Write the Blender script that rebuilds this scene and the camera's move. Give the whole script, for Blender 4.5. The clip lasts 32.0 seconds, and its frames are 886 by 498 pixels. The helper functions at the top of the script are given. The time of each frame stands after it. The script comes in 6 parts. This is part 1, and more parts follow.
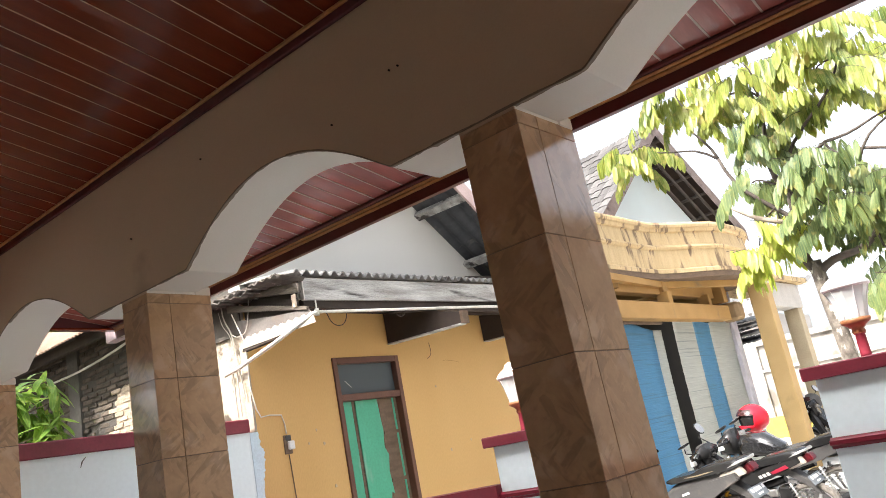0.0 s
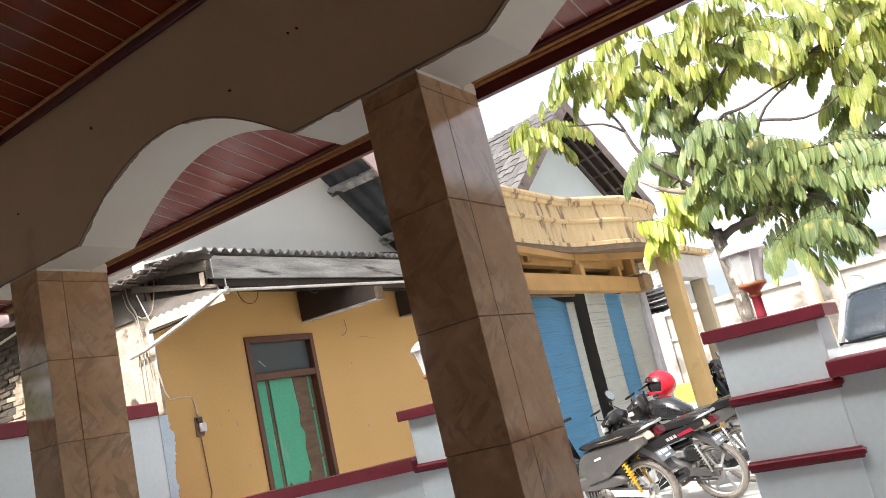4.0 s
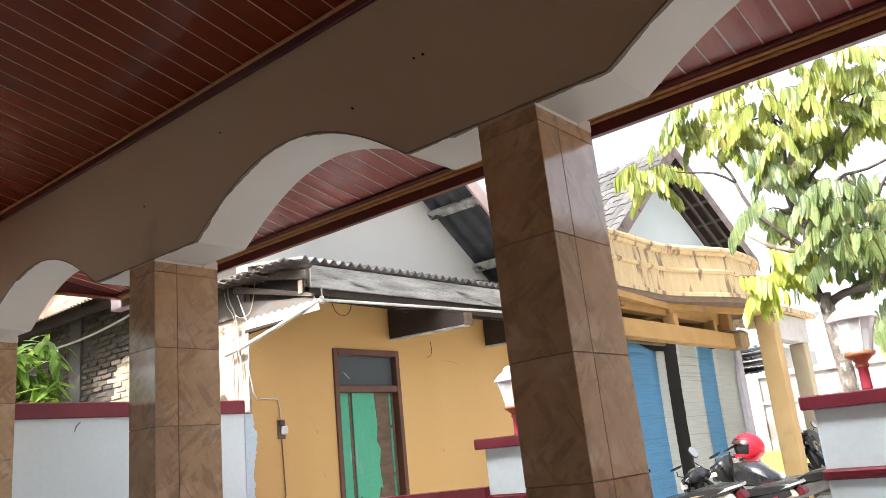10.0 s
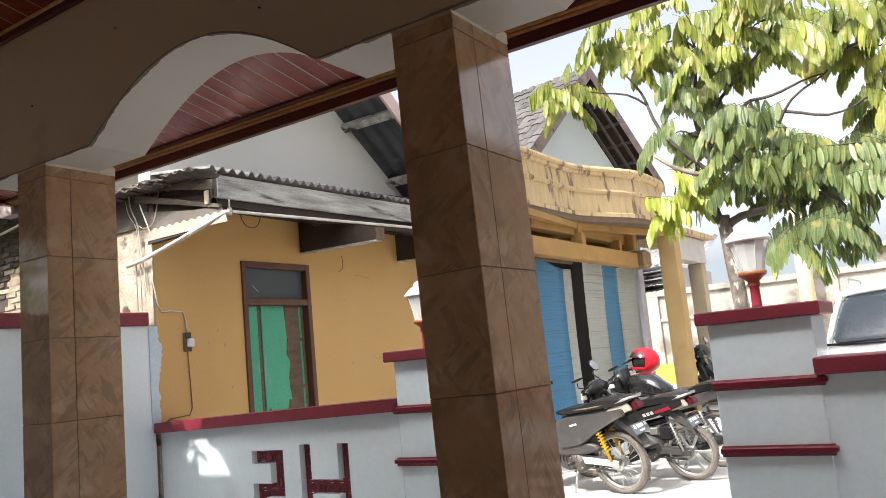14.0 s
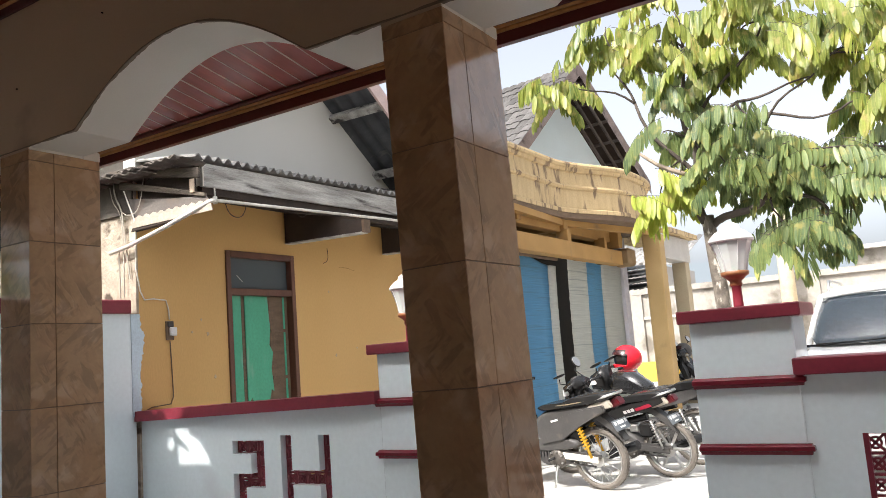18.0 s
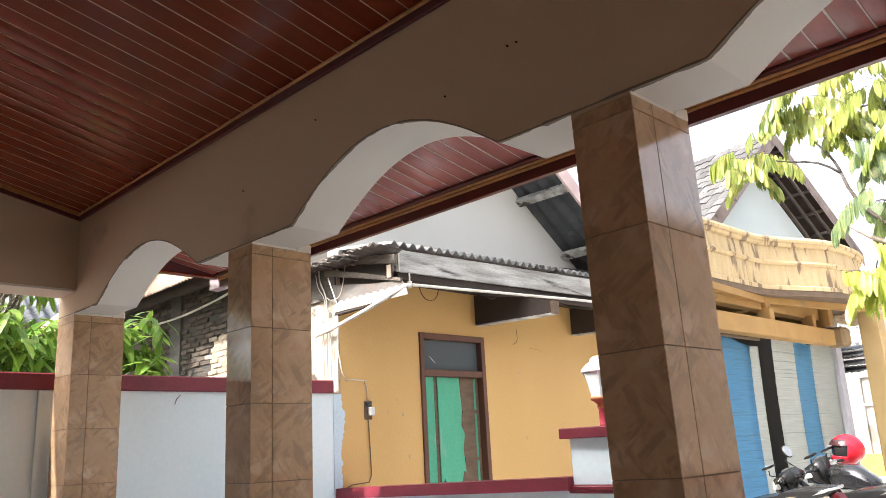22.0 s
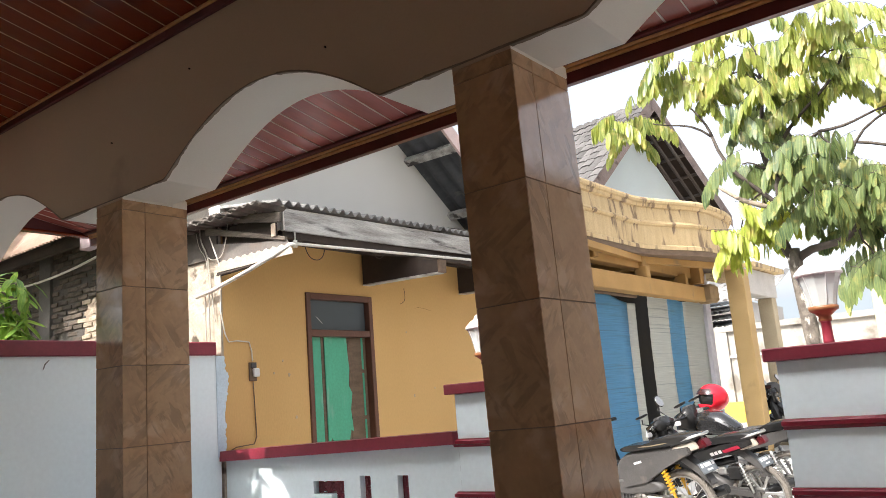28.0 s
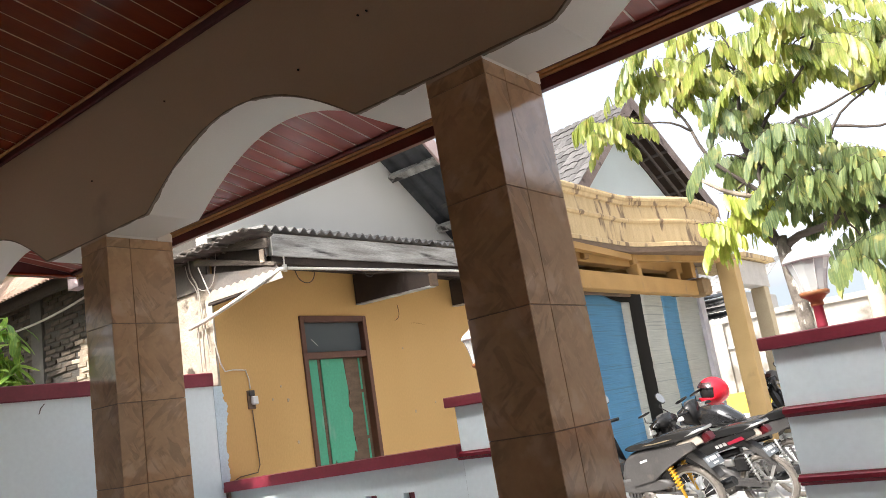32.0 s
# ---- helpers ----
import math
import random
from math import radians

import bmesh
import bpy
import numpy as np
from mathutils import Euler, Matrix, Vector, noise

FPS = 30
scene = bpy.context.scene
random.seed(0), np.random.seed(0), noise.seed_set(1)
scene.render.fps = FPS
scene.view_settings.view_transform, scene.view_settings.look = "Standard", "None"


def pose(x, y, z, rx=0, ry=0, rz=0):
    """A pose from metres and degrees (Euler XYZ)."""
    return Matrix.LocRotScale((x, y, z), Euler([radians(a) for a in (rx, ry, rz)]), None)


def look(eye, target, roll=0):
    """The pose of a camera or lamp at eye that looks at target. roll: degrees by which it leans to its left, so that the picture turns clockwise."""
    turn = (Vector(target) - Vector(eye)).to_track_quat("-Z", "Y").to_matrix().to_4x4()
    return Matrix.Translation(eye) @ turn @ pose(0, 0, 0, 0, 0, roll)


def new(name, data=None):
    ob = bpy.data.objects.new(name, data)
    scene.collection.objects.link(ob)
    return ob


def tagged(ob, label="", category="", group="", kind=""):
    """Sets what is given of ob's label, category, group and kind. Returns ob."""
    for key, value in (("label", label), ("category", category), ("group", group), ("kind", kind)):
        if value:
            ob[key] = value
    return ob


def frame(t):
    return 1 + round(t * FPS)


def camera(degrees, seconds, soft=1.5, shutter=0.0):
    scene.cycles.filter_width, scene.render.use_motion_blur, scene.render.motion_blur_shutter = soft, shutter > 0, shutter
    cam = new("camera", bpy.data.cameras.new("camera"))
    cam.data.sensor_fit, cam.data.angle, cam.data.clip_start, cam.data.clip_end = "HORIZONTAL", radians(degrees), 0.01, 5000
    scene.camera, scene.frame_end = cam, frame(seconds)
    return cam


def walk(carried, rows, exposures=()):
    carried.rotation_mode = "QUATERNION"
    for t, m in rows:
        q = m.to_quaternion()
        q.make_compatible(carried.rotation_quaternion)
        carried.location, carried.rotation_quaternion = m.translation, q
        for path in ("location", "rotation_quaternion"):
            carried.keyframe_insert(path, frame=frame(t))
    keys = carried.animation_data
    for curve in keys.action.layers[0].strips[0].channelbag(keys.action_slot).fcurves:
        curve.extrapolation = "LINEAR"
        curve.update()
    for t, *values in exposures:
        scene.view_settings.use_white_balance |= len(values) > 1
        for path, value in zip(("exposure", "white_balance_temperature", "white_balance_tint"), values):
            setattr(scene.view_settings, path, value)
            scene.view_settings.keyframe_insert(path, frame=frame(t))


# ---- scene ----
cam = camera(58.3, 32.0, soft=0.6)
PATH = [
    (0, (0.015, 0.043, 1.431), (-1.168, 1.579, 1.92), -11.0),
    (0.5, (0.013, 0.043, 1.429), (-1.165, 1.584, 1.918), -11.1),
    (1, (0.015, 0.048, 1.426), (-1.159, 1.591, 1.916), -11.2),
    (1.5, (0.008, 0.057, 1.425), (-1.15, 1.614, 1.908), -11.4),
    (2, (0.009, 0.043, 1.425), (-1.123, 1.618, 1.914), -11.1),
    (2.5, (0.006, 0.057, 1.429), (-1.103, 1.648, 1.92), -11.3),
    (3, (0.009, 0.086, 1.415), (-1.024, 1.743, 1.847), -12.0),
    (3.5, (0.018, 0.099, 1.402), (-1.014, 1.763, 1.809), -12.7),
    (5.5, (0.017, 0.087, 1.392), (-1.04, 1.741, 1.774), -14.4),
    (6, (0.02, 0.072, 1.387), (-1.093, 1.68, 1.807), -12.8),
    (6.5, (0.015, 0.077, 1.388), (-1.139, 1.648, 1.835), -11.7),
    (7, (0.008, 0.082, 1.387), (-1.156, 1.646, 1.832), -10.3),
    (7.5, (0.016, 0.071, 1.385), (-1.15, 1.632, 1.838), -9.8),
    (8, (0.015, 0.065, 1.383), (-1.177, 1.602, 1.849), -8.5),
    (8.5, (0.019, 0.074, 1.38), (-1.175, 1.609, 1.846), -8.3),
    (9, (0.024, 0.082, 1.377), (-1.167, 1.62, 1.843), -8.6),
    (9.5, (0.024, 0.076, 1.378), (-1.157, 1.622, 1.841), -8.5),
    (10, (0.012, 0.05, 1.385), (-1.189, 1.568, 1.889), -5.7),
    (10.5, (0.007, 0.053, 1.389), (-1.285, 1.467, 1.965), -3.8),
    (11, (0.0, 0.074, 1.382), (-1.301, 1.499, 1.907), -3.9),
    (11.5, (-0.001, 0.078, 1.382), (-1.279, 1.544, 1.851), -4.1),
    (12, (0.0, 0.09, 1.382), (-1.16, 1.679, 1.74), -5.4),
    (12.5, (-0.002, 0.09, 1.382), (-1.096, 1.739, 1.668), -5.9),
    (13, (-0.002, 0.088, 1.379), (-1.081, 1.749, 1.654), -5.7),
    (13.5, (-0.001, 0.084, 1.381), (-1.076, 1.748, 1.658), -5.5),
    (14, (-0.004, 0.09, 1.382), (-1.073, 1.758, 1.66), -5.5),
    (14.5, (-0.003, 0.092, 1.381), (-1.068, 1.762, 1.659), -5.6),
    (16.5, (-0.006, 0.088, 1.383), (-1.054, 1.769, 1.659), -5.2),
    (17, (-0.004, 0.086, 1.38), (-1.048, 1.769, 1.658), -5.0),
    (17.5, (-0.005, 0.086, 1.381), (-1.045, 1.772, 1.659), -4.9),
    (18, (0.0, 0.088, 1.38), (-1.041, 1.776, 1.64), -4.4),
    (18.5, (0.0, 0.082, 1.377), (-1.088, 1.74, 1.635), -3.8),
    (19, (0.005, 0.069, 1.377), (-1.199, 1.642, 1.657), -3.6),
    (19.5, (0.011, 0.064, 1.381), (-1.276, 1.553, 1.737), -4.6),
    (20, (0.012, 0.061, 1.383), (-1.318, 1.498, 1.789), -5.6),
    (20.5, (0.014, 0.05, 1.388), (-1.337, 1.444, 1.869), -5.3),
    (21, (0.017, 0.035, 1.386), (-1.351, 1.409, 1.878), -4.8),
    (21.5, (0.013, 0.054, 1.385), (-1.358, 1.426, 1.871), -4.7),
    (22, (0.013, 0.033, 1.389), (-1.355, 1.409, 1.875), -3.0),
    (22.5, (0.014, 0.056, 1.381), (-1.346, 1.444, 1.854), -3.0),
    (23, (0.015, 0.067, 1.377), (-1.292, 1.512, 1.831), -3.4),
    (23.5, (0.01, 0.074, 1.374), (-1.215, 1.608, 1.757), -3.1),
    (24, (0.01, 0.071, 1.375), (-1.199, 1.621, 1.746), -3.0),
    (24.5, (0.012, 0.068, 1.374), (-1.194, 1.621, 1.744), -3.0),
    (25, (0.012, 0.067, 1.373), (-1.19, 1.622, 1.743), -3.1),
    (25.5, (0.014, 0.068, 1.375), (-1.184, 1.625, 1.746), -3.2),
    (27.5, (0.015, 0.074, 1.375), (-1.171, 1.64, 1.749), -4.4),
    (28, (0.017, 0.076, 1.374), (-1.165, 1.645, 1.747), -4.6),
    (28.5, (0.018, 0.078, 1.375), (-1.159, 1.651, 1.749), -4.6),
    (29, (0.019, 0.081, 1.374), (-1.153, 1.657, 1.748), -5.3),
    (29.5, (0.019, 0.082, 1.374), (-1.149, 1.661, 1.751), -5.7),
    (30, (0.022, 0.079, 1.377), (-1.149, 1.656, 1.76), -6.1),
    (30.5, (0.025, 0.079, 1.375), (-1.142, 1.655, 1.771), -7.2),
    (31, (0.024, 0.08, 1.376), (-1.139, 1.657, 1.778), -7.7),
    (31.5, (0.028, 0.081, 1.372), (-1.131, 1.661, 1.774), -8.5),
    (32, (0.026, 0.088, 1.374), (-1.132, 1.668, 1.776), -9.0),
]
walk(cam, [(t, look(eye, target, roll)) for t, eye, target, roll in PATH], [(t, e, kelvin, 10) for t, e, kelvin in (
    (0.0, 1.24, 6380), (2.0, 1.16, 6380), (3.5, 0.94, 6380), (6.0, 0.90, 6380), (8.0, 1.20, 6380), (10.0, 1.28, 6260), (11.0, 1.24, 6260), (12.0, 0.99, 6380), (13.0, 0.71, 6380), (18.0, 0.62, 6380), (19.0, 0.62, 6380), (20.0, 1.08, 6380), (21.0, 1.40, 6260), (22.0, 1.40, 6260), (23.0, 1.30, 6380), (24.0, 0.98, 6380), (28.0, 0.90, 6380), (32.0, 0.90, 6380))])

# ---- light ----
world = bpy.data.worlds.new("sky")
scene.world = world
world.use_nodes = True
wn = world.node_tree
sky = wn.nodes.new("ShaderNodeTexSky")
sky.sky_type = "NISHITA"
sky.sun_disc = False
SUN_EL = 50
SUN = Vector((-0.2425, -0.97, 0.0)).normalized() * math.cos(radians(SUN_EL)) + Vector((0, 0, math.sin(radians(SUN_EL))))
sky.sun_elevation, sky.sun_rotation = radians(SUN_EL), math.atan2(SUN.x, SUN.y)
sky.dust_density = 5.8
sky.air_density = 0.8
haze = wn.nodes.new("ShaderNodeHueSaturation")
haze.inputs["Saturation"].default_value = 0.33
wn.links.new(sky.outputs[0], haze.inputs["Color"])
veil = wn.nodes.new("ShaderNodeMix")         # bright tropical haze: the sky is nowhere darker than this
veil.data_type, veil.blend_type = "RGBA", "LIGHTEN"
veil.inputs["Factor"].default_value = 1.0
veil.inputs[7].default_value = (1.75, 1.95, 2.1, 1)
wn.links.new(haze.outputs[0], veil.inputs[6])
wn.links.new(veil.outputs[2], wn.nodes["Background"].inputs[0])
wn.nodes["Background"].inputs[1].default_value = 0.25
sun = new("sun", bpy.data.lights.new("sun", "SUN"))
sun.data.energy, sun.data.angle, sun.data.color = 4.3, radians(0.6), (1.0, 0.94, 0.86)
sun.matrix_world = look(SUN * 30, (0, 0, 0))

# ---- materials ----
MATS = {}


def mat(name, col, rough=0.6, col2=None, scale=6.0, mix=0.5, fine=60.0, bump=0.1, metal=0.0, spec=0.5, stretch=(1, 1, 1), rand=0.0, stain=None, stain_at=0.62, coat=0.0, grain_amount=0.2, along=False):
    """A procedural surface: two tones at a large scale, a fine grain, optional stains and a shade that varies from piece to piece."""
    if name in MATS:
        return MATS[name]
    m = bpy.data.materials.new(name)
    m.use_nodes = True
    nt = m.node_tree
    n, l = nt.nodes, nt.links
    b = n["Principled BSDF"]
    tc = n.new("ShaderNodeTexCoord")
    mp = n.new("ShaderNodeMapping")
    mp.inputs["Scale"].default_value = stretch
    l.new(tc.outputs["Object"], mp.inputs[0])
    big = n.new("ShaderNodeTexNoise")
    big.inputs["Scale"].default_value, big.inputs["Detail"].default_value = scale, 6
    l.new(mp.outputs[0], big.inputs["Vector"])
    small = n.new("ShaderNodeTexNoise")
    small.inputs["Scale"].default_value, small.inputs["Detail"].default_value = fine, 4
    l.new(mp.outputs[0] if along else tc.outputs["Object"], small.inputs["Vector"])
    col2 = col2 or tuple(c * 0.72 for c in col)
    ramp = n.new("ShaderNodeMapRange")
    ramp.inputs[1].default_value, ramp.inputs[2].default_value = 0.5 - mix / 2, 0.5 + mix / 2
    l.new(big.outputs["Fac"], ramp.inputs[0])
    mx = n.new("ShaderNodeMix")
    mx.data_type = "RGBA"
    l.new(ramp.outputs[0], mx.inputs["Factor"])
    mx.inputs[6].default_value, mx.inputs[7].default_value = (*col2, 1), (*col, 1)
    out = mx.outputs[2]
    grain = n.new("ShaderNodeMapRange")
    grain.inputs[3].default_value, grain.inputs[4].default_value = 1 - grain_amount, 1 + grain_amount
    l.new(small.outputs["Fac"], grain.inputs[0])
    val = grain.outputs[0]
    if rand:
        oi = n.new("ShaderNodeObjectInfo")
        rr = n.new("ShaderNodeMapRange")
        rr.inputs[3].default_value, rr.inputs[4].default_value = 1 - rand, 1 + rand
        l.new(oi.outputs["Random"], rr.inputs[0])
        mu = n.new("ShaderNodeMath")
        mu.operation = "MULTIPLY"
        l.new(rr.outputs[0], mu.inputs[0])
        l.new(val, mu.inputs[1])
        val = mu.outputs[0]
    hs = n.new("ShaderNodeHueSaturation")
    l.new(out, hs.inputs["Color"])
    l.new(val, hs.inputs["Value"])
    out = hs.outputs[0]
    if stain:
        sn = n.new("ShaderNodeTexNoise")
        sn.inputs["Scale"].default_value, sn.inputs["Detail"].default_value = scale * 0.7, 9
        sm = n.new("ShaderNodeMapping")
        sm.inputs["Location"].default_value = (7.3, 2.1, 4.4)
        l.new(mp.outputs[0], sm.inputs[0])
        l.new(sm.outputs[0], sn.inputs["Vector"])
        sr = n.new("ShaderNodeMapRange")
        sr.inputs[1].default_value, sr.inputs[2].default_value = stain_at, stain_at + 0.08
        l.new(sn.outputs["Fac"], sr.inputs[0])
        sx = n.new("ShaderNodeMix")
        sx.data_type = "RGBA"
        l.new(sr.outputs[0], sx.inputs["Factor"])
        l.new(out, sx.inputs[6])
        sx.inputs[7].default_value = (*stain, 1)
        out = sx.outputs[2]
    l.new(out, b.inputs["Base Color"])
    b.inputs["Roughness"].default_value, b.inputs["Metallic"].default_value = rough, metal
    b.inputs["Specular IOR Level"].default_value = spec
    b.inputs["Coat Weight"].default_value = coat
    if bump:
        bp = n.new("ShaderNodeBump")
        bp.inputs["Strength"].default_value, bp.inputs["Distance"].default_value = bump, 0.01
        l.new(small.outputs["Fac"], bp.inputs["Height"])
        l.new(bp.outputs[0], b.inputs["Normal"])
    MATS[name] = m
    return m


def glass(name, tint=(0.9, 0.95, 0.95), rough=0.02, clear=0.7):
    m = bpy.data.materials.new(name)
    m.use_nodes = True
    b = m.node_tree.nodes["Principled BSDF"]
    b.inputs["Base Color"].default_value = (*tint, 1)
    b.inputs["Roughness"].default_value = rough
    b.inputs["Transmission Weight"].default_value = clear
    b.inputs["IOR"].default_value = 1.45
    return m


PLASTER = mat("cream_paint", (0.80, 0.76, 0.685), 0.6, (0.72, 0.68, 0.61), 1.6, 0.7, 160, 0.05, grain_amount=0.05, stain=(0.66, 0.61, 0.54), stain_at=0.66)
TAUPE = mat("taupe_beam_paint", (0.55, 0.41, 0.278), 0.7, (0.505, 0.37, 0.248), 1.5, 0.7, 160, 0.05, grain_amount=0.05, stain=(0.295, 0.22, 0.155), stain_at=0.66)
GREY_WALL = mat("grey_white_paint", (0.84, 0.93, 0.955), 0.08, (0.79, 0.885, 0.915), 1.3, 0.8, 30, 0.03, grain_amount=0.06, stain=(0.72, 0.78, 0.81), stain_at=0.65)
MAROON = mat("maroon_paint", (0.24, 0.025, 0.045), 0.45, (0.17, 0.018, 0.03), 5, 0.6, 50, 0.15)
MAROON_GLOSS = mat("maroon_gloss_paint", (0.20, 0.015, 0.03), 0.25, (0.15, 0.012, 0.022), 5, 0.6, 50, 0.08)
TILE = mat("brown_marbled_tile", (0.57, 0.365, 0.207), 0.06, (0.48, 0.302, 0.168), 11, 0.5, 55, 0.0, rand=0.05, stain=(0.61, 0.41, 0.26), stain_at=0.57, grain_amount=0.12, spec=0.4)


def emboss(m, depth, dark):
    """Feathery strokes pressed into a glazed tile, with a shade of their own."""
    nt = m.node_tree
    n, l = nt.nodes, nt.links
    b = n["Principled BSDF"]
    tc, oi = n.new("ShaderNodeTexCoord"), n.new("ShaderNodeObjectInfo")
    add = n.new("ShaderNodeVectorMath")
    sc = n.new("ShaderNodeVectorMath")
    sc.operation = "SCALE"
    sc.inputs[0].default_value = (7.0, 3.0, 5.0)
    l.new(oi.outputs["Random"], sc.inputs["Scale"])
    l.new(tc.outputs["Object"], add.inputs[0])
    l.new(sc.outputs[0], add.inputs[1])
    swap = n.new("ShaderNodeTexNoise")
    swap.inputs["Scale"].default_value = 7.0
    l.new(add.outputs[0], swap.inputs["Vector"])
    pick = n.new("ShaderNodeMapRange")
    pick.inputs[1].default_value, pick.inputs[2].default_value = 0.46, 0.54
    l.new(swap.outputs["Fac"], pick.inputs[0])
    nz = n.new("ShaderNodeMix")
    l.new(pick.outputs[0], nz.inputs[0])
    for k, lean in ((2, 0.55), (3, -0.95)):
        turned = n.new("ShaderNodeMapping")
        turned.inputs["Rotation"].default_value = (0.0, lean, 0.0)
        l.new(add.outputs[0], turned.inputs[0])
        mp = n.new("ShaderNodeMapping")
        mp.inputs["Scale"].default_value = (1.0, 1.0, 0.26)
        l.new(turned.outputs[0], mp.inputs[0])
        stroke = n.new("ShaderNodeTexNoise")
        stroke.inputs["Scale"].default_value, stroke.inputs["Detail"].default_value, stroke.inputs["Distortion"].default_value = 34.0, 3, 0.5
        l.new(mp.outputs[0], stroke.inputs["Vector"])
        l.new(stroke.outputs["Fac"], nz.inputs[k])
    mr = n.new("ShaderNodeMapRange")
    mr.interpolation_type = "SMOOTHSTEP"
    mr.inputs[1].default_value, mr.inputs[2].default_value = 0.40, 0.54
    l.new(nz.outputs[0], mr.inputs[0])
    patch = n.new("ShaderNodeTexNoise")
    patch.inputs["Scale"].default_value = 5.0
    l.new(add.outputs[0], patch.inputs["Vector"])
    pr = n.new("ShaderNodeMapRange")
    pr.inputs[1].default_value, pr.inputs[2].default_value = 0.46, 0.62
    l.new(patch.outputs["Fac"], pr.inputs[0])
    mx = n.new("ShaderNodeMath")
    mx.operation = "MAXIMUM"
    l.new(mr.outputs[0], mx.inputs[0])
    l.new(pr.outputs[0], mx.inputs[1])
    hgt = mx.outputs[0]
    bp = n.new("ShaderNodeBump")
    bp.inputs["Strength"].default_value, bp.inputs["Distance"].default_value = 0.35, depth
    l.new(hgt, bp.inputs["Height"])
    l.new(bp.outputs[0], b.inputs["Normal"])
    base = b.inputs["Base Color"].links[0].from_socket
    shade = n.new("ShaderNodeMapRange")
    shade.inputs[3].default_value, shade.inputs[4].default_value = dark, 1.0
    l.new(hgt, shade.inputs[0])
    hs = n.new("ShaderNodeHueSaturation")
    l.new(base, hs.inputs["Color"])
    l.new(shade.outputs[0], hs.inputs["Value"])
    l.new(hs.outputs[0], b.inputs["Base Color"])


emboss(TILE, 0.003, 0.74)
glaze = TILE.node_tree.nodes["Principled BSDF"].inputs
ripple, wavy = TILE.node_tree.nodes.new("ShaderNodeTexNoise"), TILE.node_tree.nodes.new("ShaderNodeBump")
ripple.inputs["Scale"].default_value, ripple.inputs["Detail"].default_value = 22.0, 2
wavy.inputs["Strength"].default_value, wavy.inputs["Distance"].default_value = 0.025, 0.01
TILE.node_tree.links.new(ripple.outputs["Fac"], wavy.inputs["Height"])
TILE.node_tree.links.new(wavy.outputs[0], glaze["Coat Normal"])
glaze["Roughness"].default_value, glaze["Specular IOR Level"].default_value = 0.45, 0.15
glaze["Coat Weight"].default_value, glaze["Coat Roughness"].default_value, glaze["Coat IOR"].default_value = 1.0, 0.04, 1.58
GROUT = mat("tile_grout", (0.27, 0.195, 0.14), 0.8)
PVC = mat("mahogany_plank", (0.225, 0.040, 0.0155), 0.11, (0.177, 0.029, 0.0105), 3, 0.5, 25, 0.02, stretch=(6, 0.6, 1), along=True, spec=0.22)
# eave planks: same mahogany, lightened for light off ground and sky
PVC_OUT = mat("lit_eave_plank", (0.41, 0.122, 0.096), 0.08, (0.31, 0.09, 0.07), 3, 0.5, 14, 0.12, stretch=(5, 0.8, 1), along=True)
GOLD = mat("gold_strip", (0.72, 0.47, 0.29), 0.3, (0.55, 0.34, 0.2), metal=0.2)
PALEJOINT = mat("pale_joint_strip", (0.74, 0.56, 0.47), 0.25, (0.6, 0.43, 0.35))
TRIMGOLD = mat("old_gold_bead", (0.62, 0.31, 0.095), 0.35, (0.40, 0.18, 0.06), 30, 0.5, 90, 0.4, metal=0.2)
DARKTRIM = mat("dark_red_board", (0.11, 0.012, 0.014), 0.35)
YELLOW = mat("ochre_wall_paint", (0.635, 0.40, 0.15), 0.7, (0.585, 0.355, 0.12), 0.9, 0.8, 60, 0.15, stretch=(1, 1.6, 0.5), stain=(0.57, 0.35, 0.125), stain_at=0.62, grain_amount=0.09, along=True)
WHITEWALL = mat("white_gable_paint", (0.74, 0.73, 0.68), 0.7, (0.69, 0.67, 0.615), 1.0, 0.8, 90, 0.08, grain_amount=0.05, stretch=(1, 2, 0.6), stain=(0.66, 0.65, 0.61), stain_at=0.66)
RAW = mat("raw_plaster", (0.50, 0.43, 0.345), 0.9, (0.32, 0.265, 0.205), 7, 0.4, 40, 0.9, stain=(0.10, 0.075, 0.055), stain_at=0.585, grain_amount=0.3)
OLDWOOD = mat("weathered_grey_board", (0.54, 0.53, 0.495), 0.85, (0.27, 0.25, 0.225), 4, 0.3, 45, 0.6, stretch=(2, 0.45, 4), stain=(0.06, 0.052, 0.047), stain_at=0.575, along=True, grain_amount=0.35)
BROWNWOOD = mat("brown_timber", (0.19, 0.125, 0.08), 0.8, (0.10, 0.065, 0.04), 6, 0.7, 40, 0.4, stretch=(1, 1, 4))
DARKWOOD = mat("dark_timber", (0.06, 0.04, 0.03), 0.8, (0.03, 0.022, 0.017), 6, 0.7, 40, 0.4)
FRAMEWOOD = mat("red_brown_frame", (0.14, 0.055, 0.03), 0.5, (0.09, 0.035, 0.02), 6, 0.6, 50, 0.3, stretch=(1, 1, 0.4), stain=(0.33, 0.24, 0.19), stain_at=0.64, grain_amount=0.25)
CEMENT = mat("fibre_cement", (0.30, 0.29, 0.275), 0.9, (0.13, 0.125, 0.12), 4, 0.7, 35, 0.5, stain=(0.06, 0.055, 0.05), stain_at=0.58)
DARKSHEET = mat("dark_sheet", (0.10, 0.105, 0.11), 0.6, (0.04, 0.042, 0.046), 4, 0.5, 30, 0.3, stain=(0.17, 0.16, 0.15), stain_at=0.6, stretch=(0.4, 2, 2))
WHITEPIPE = mat("white_pvc", (0.75, 0.72, 0.66), 0.4, (0.62, 0.58, 0.50), 5, 0.5, 30, 0.05)
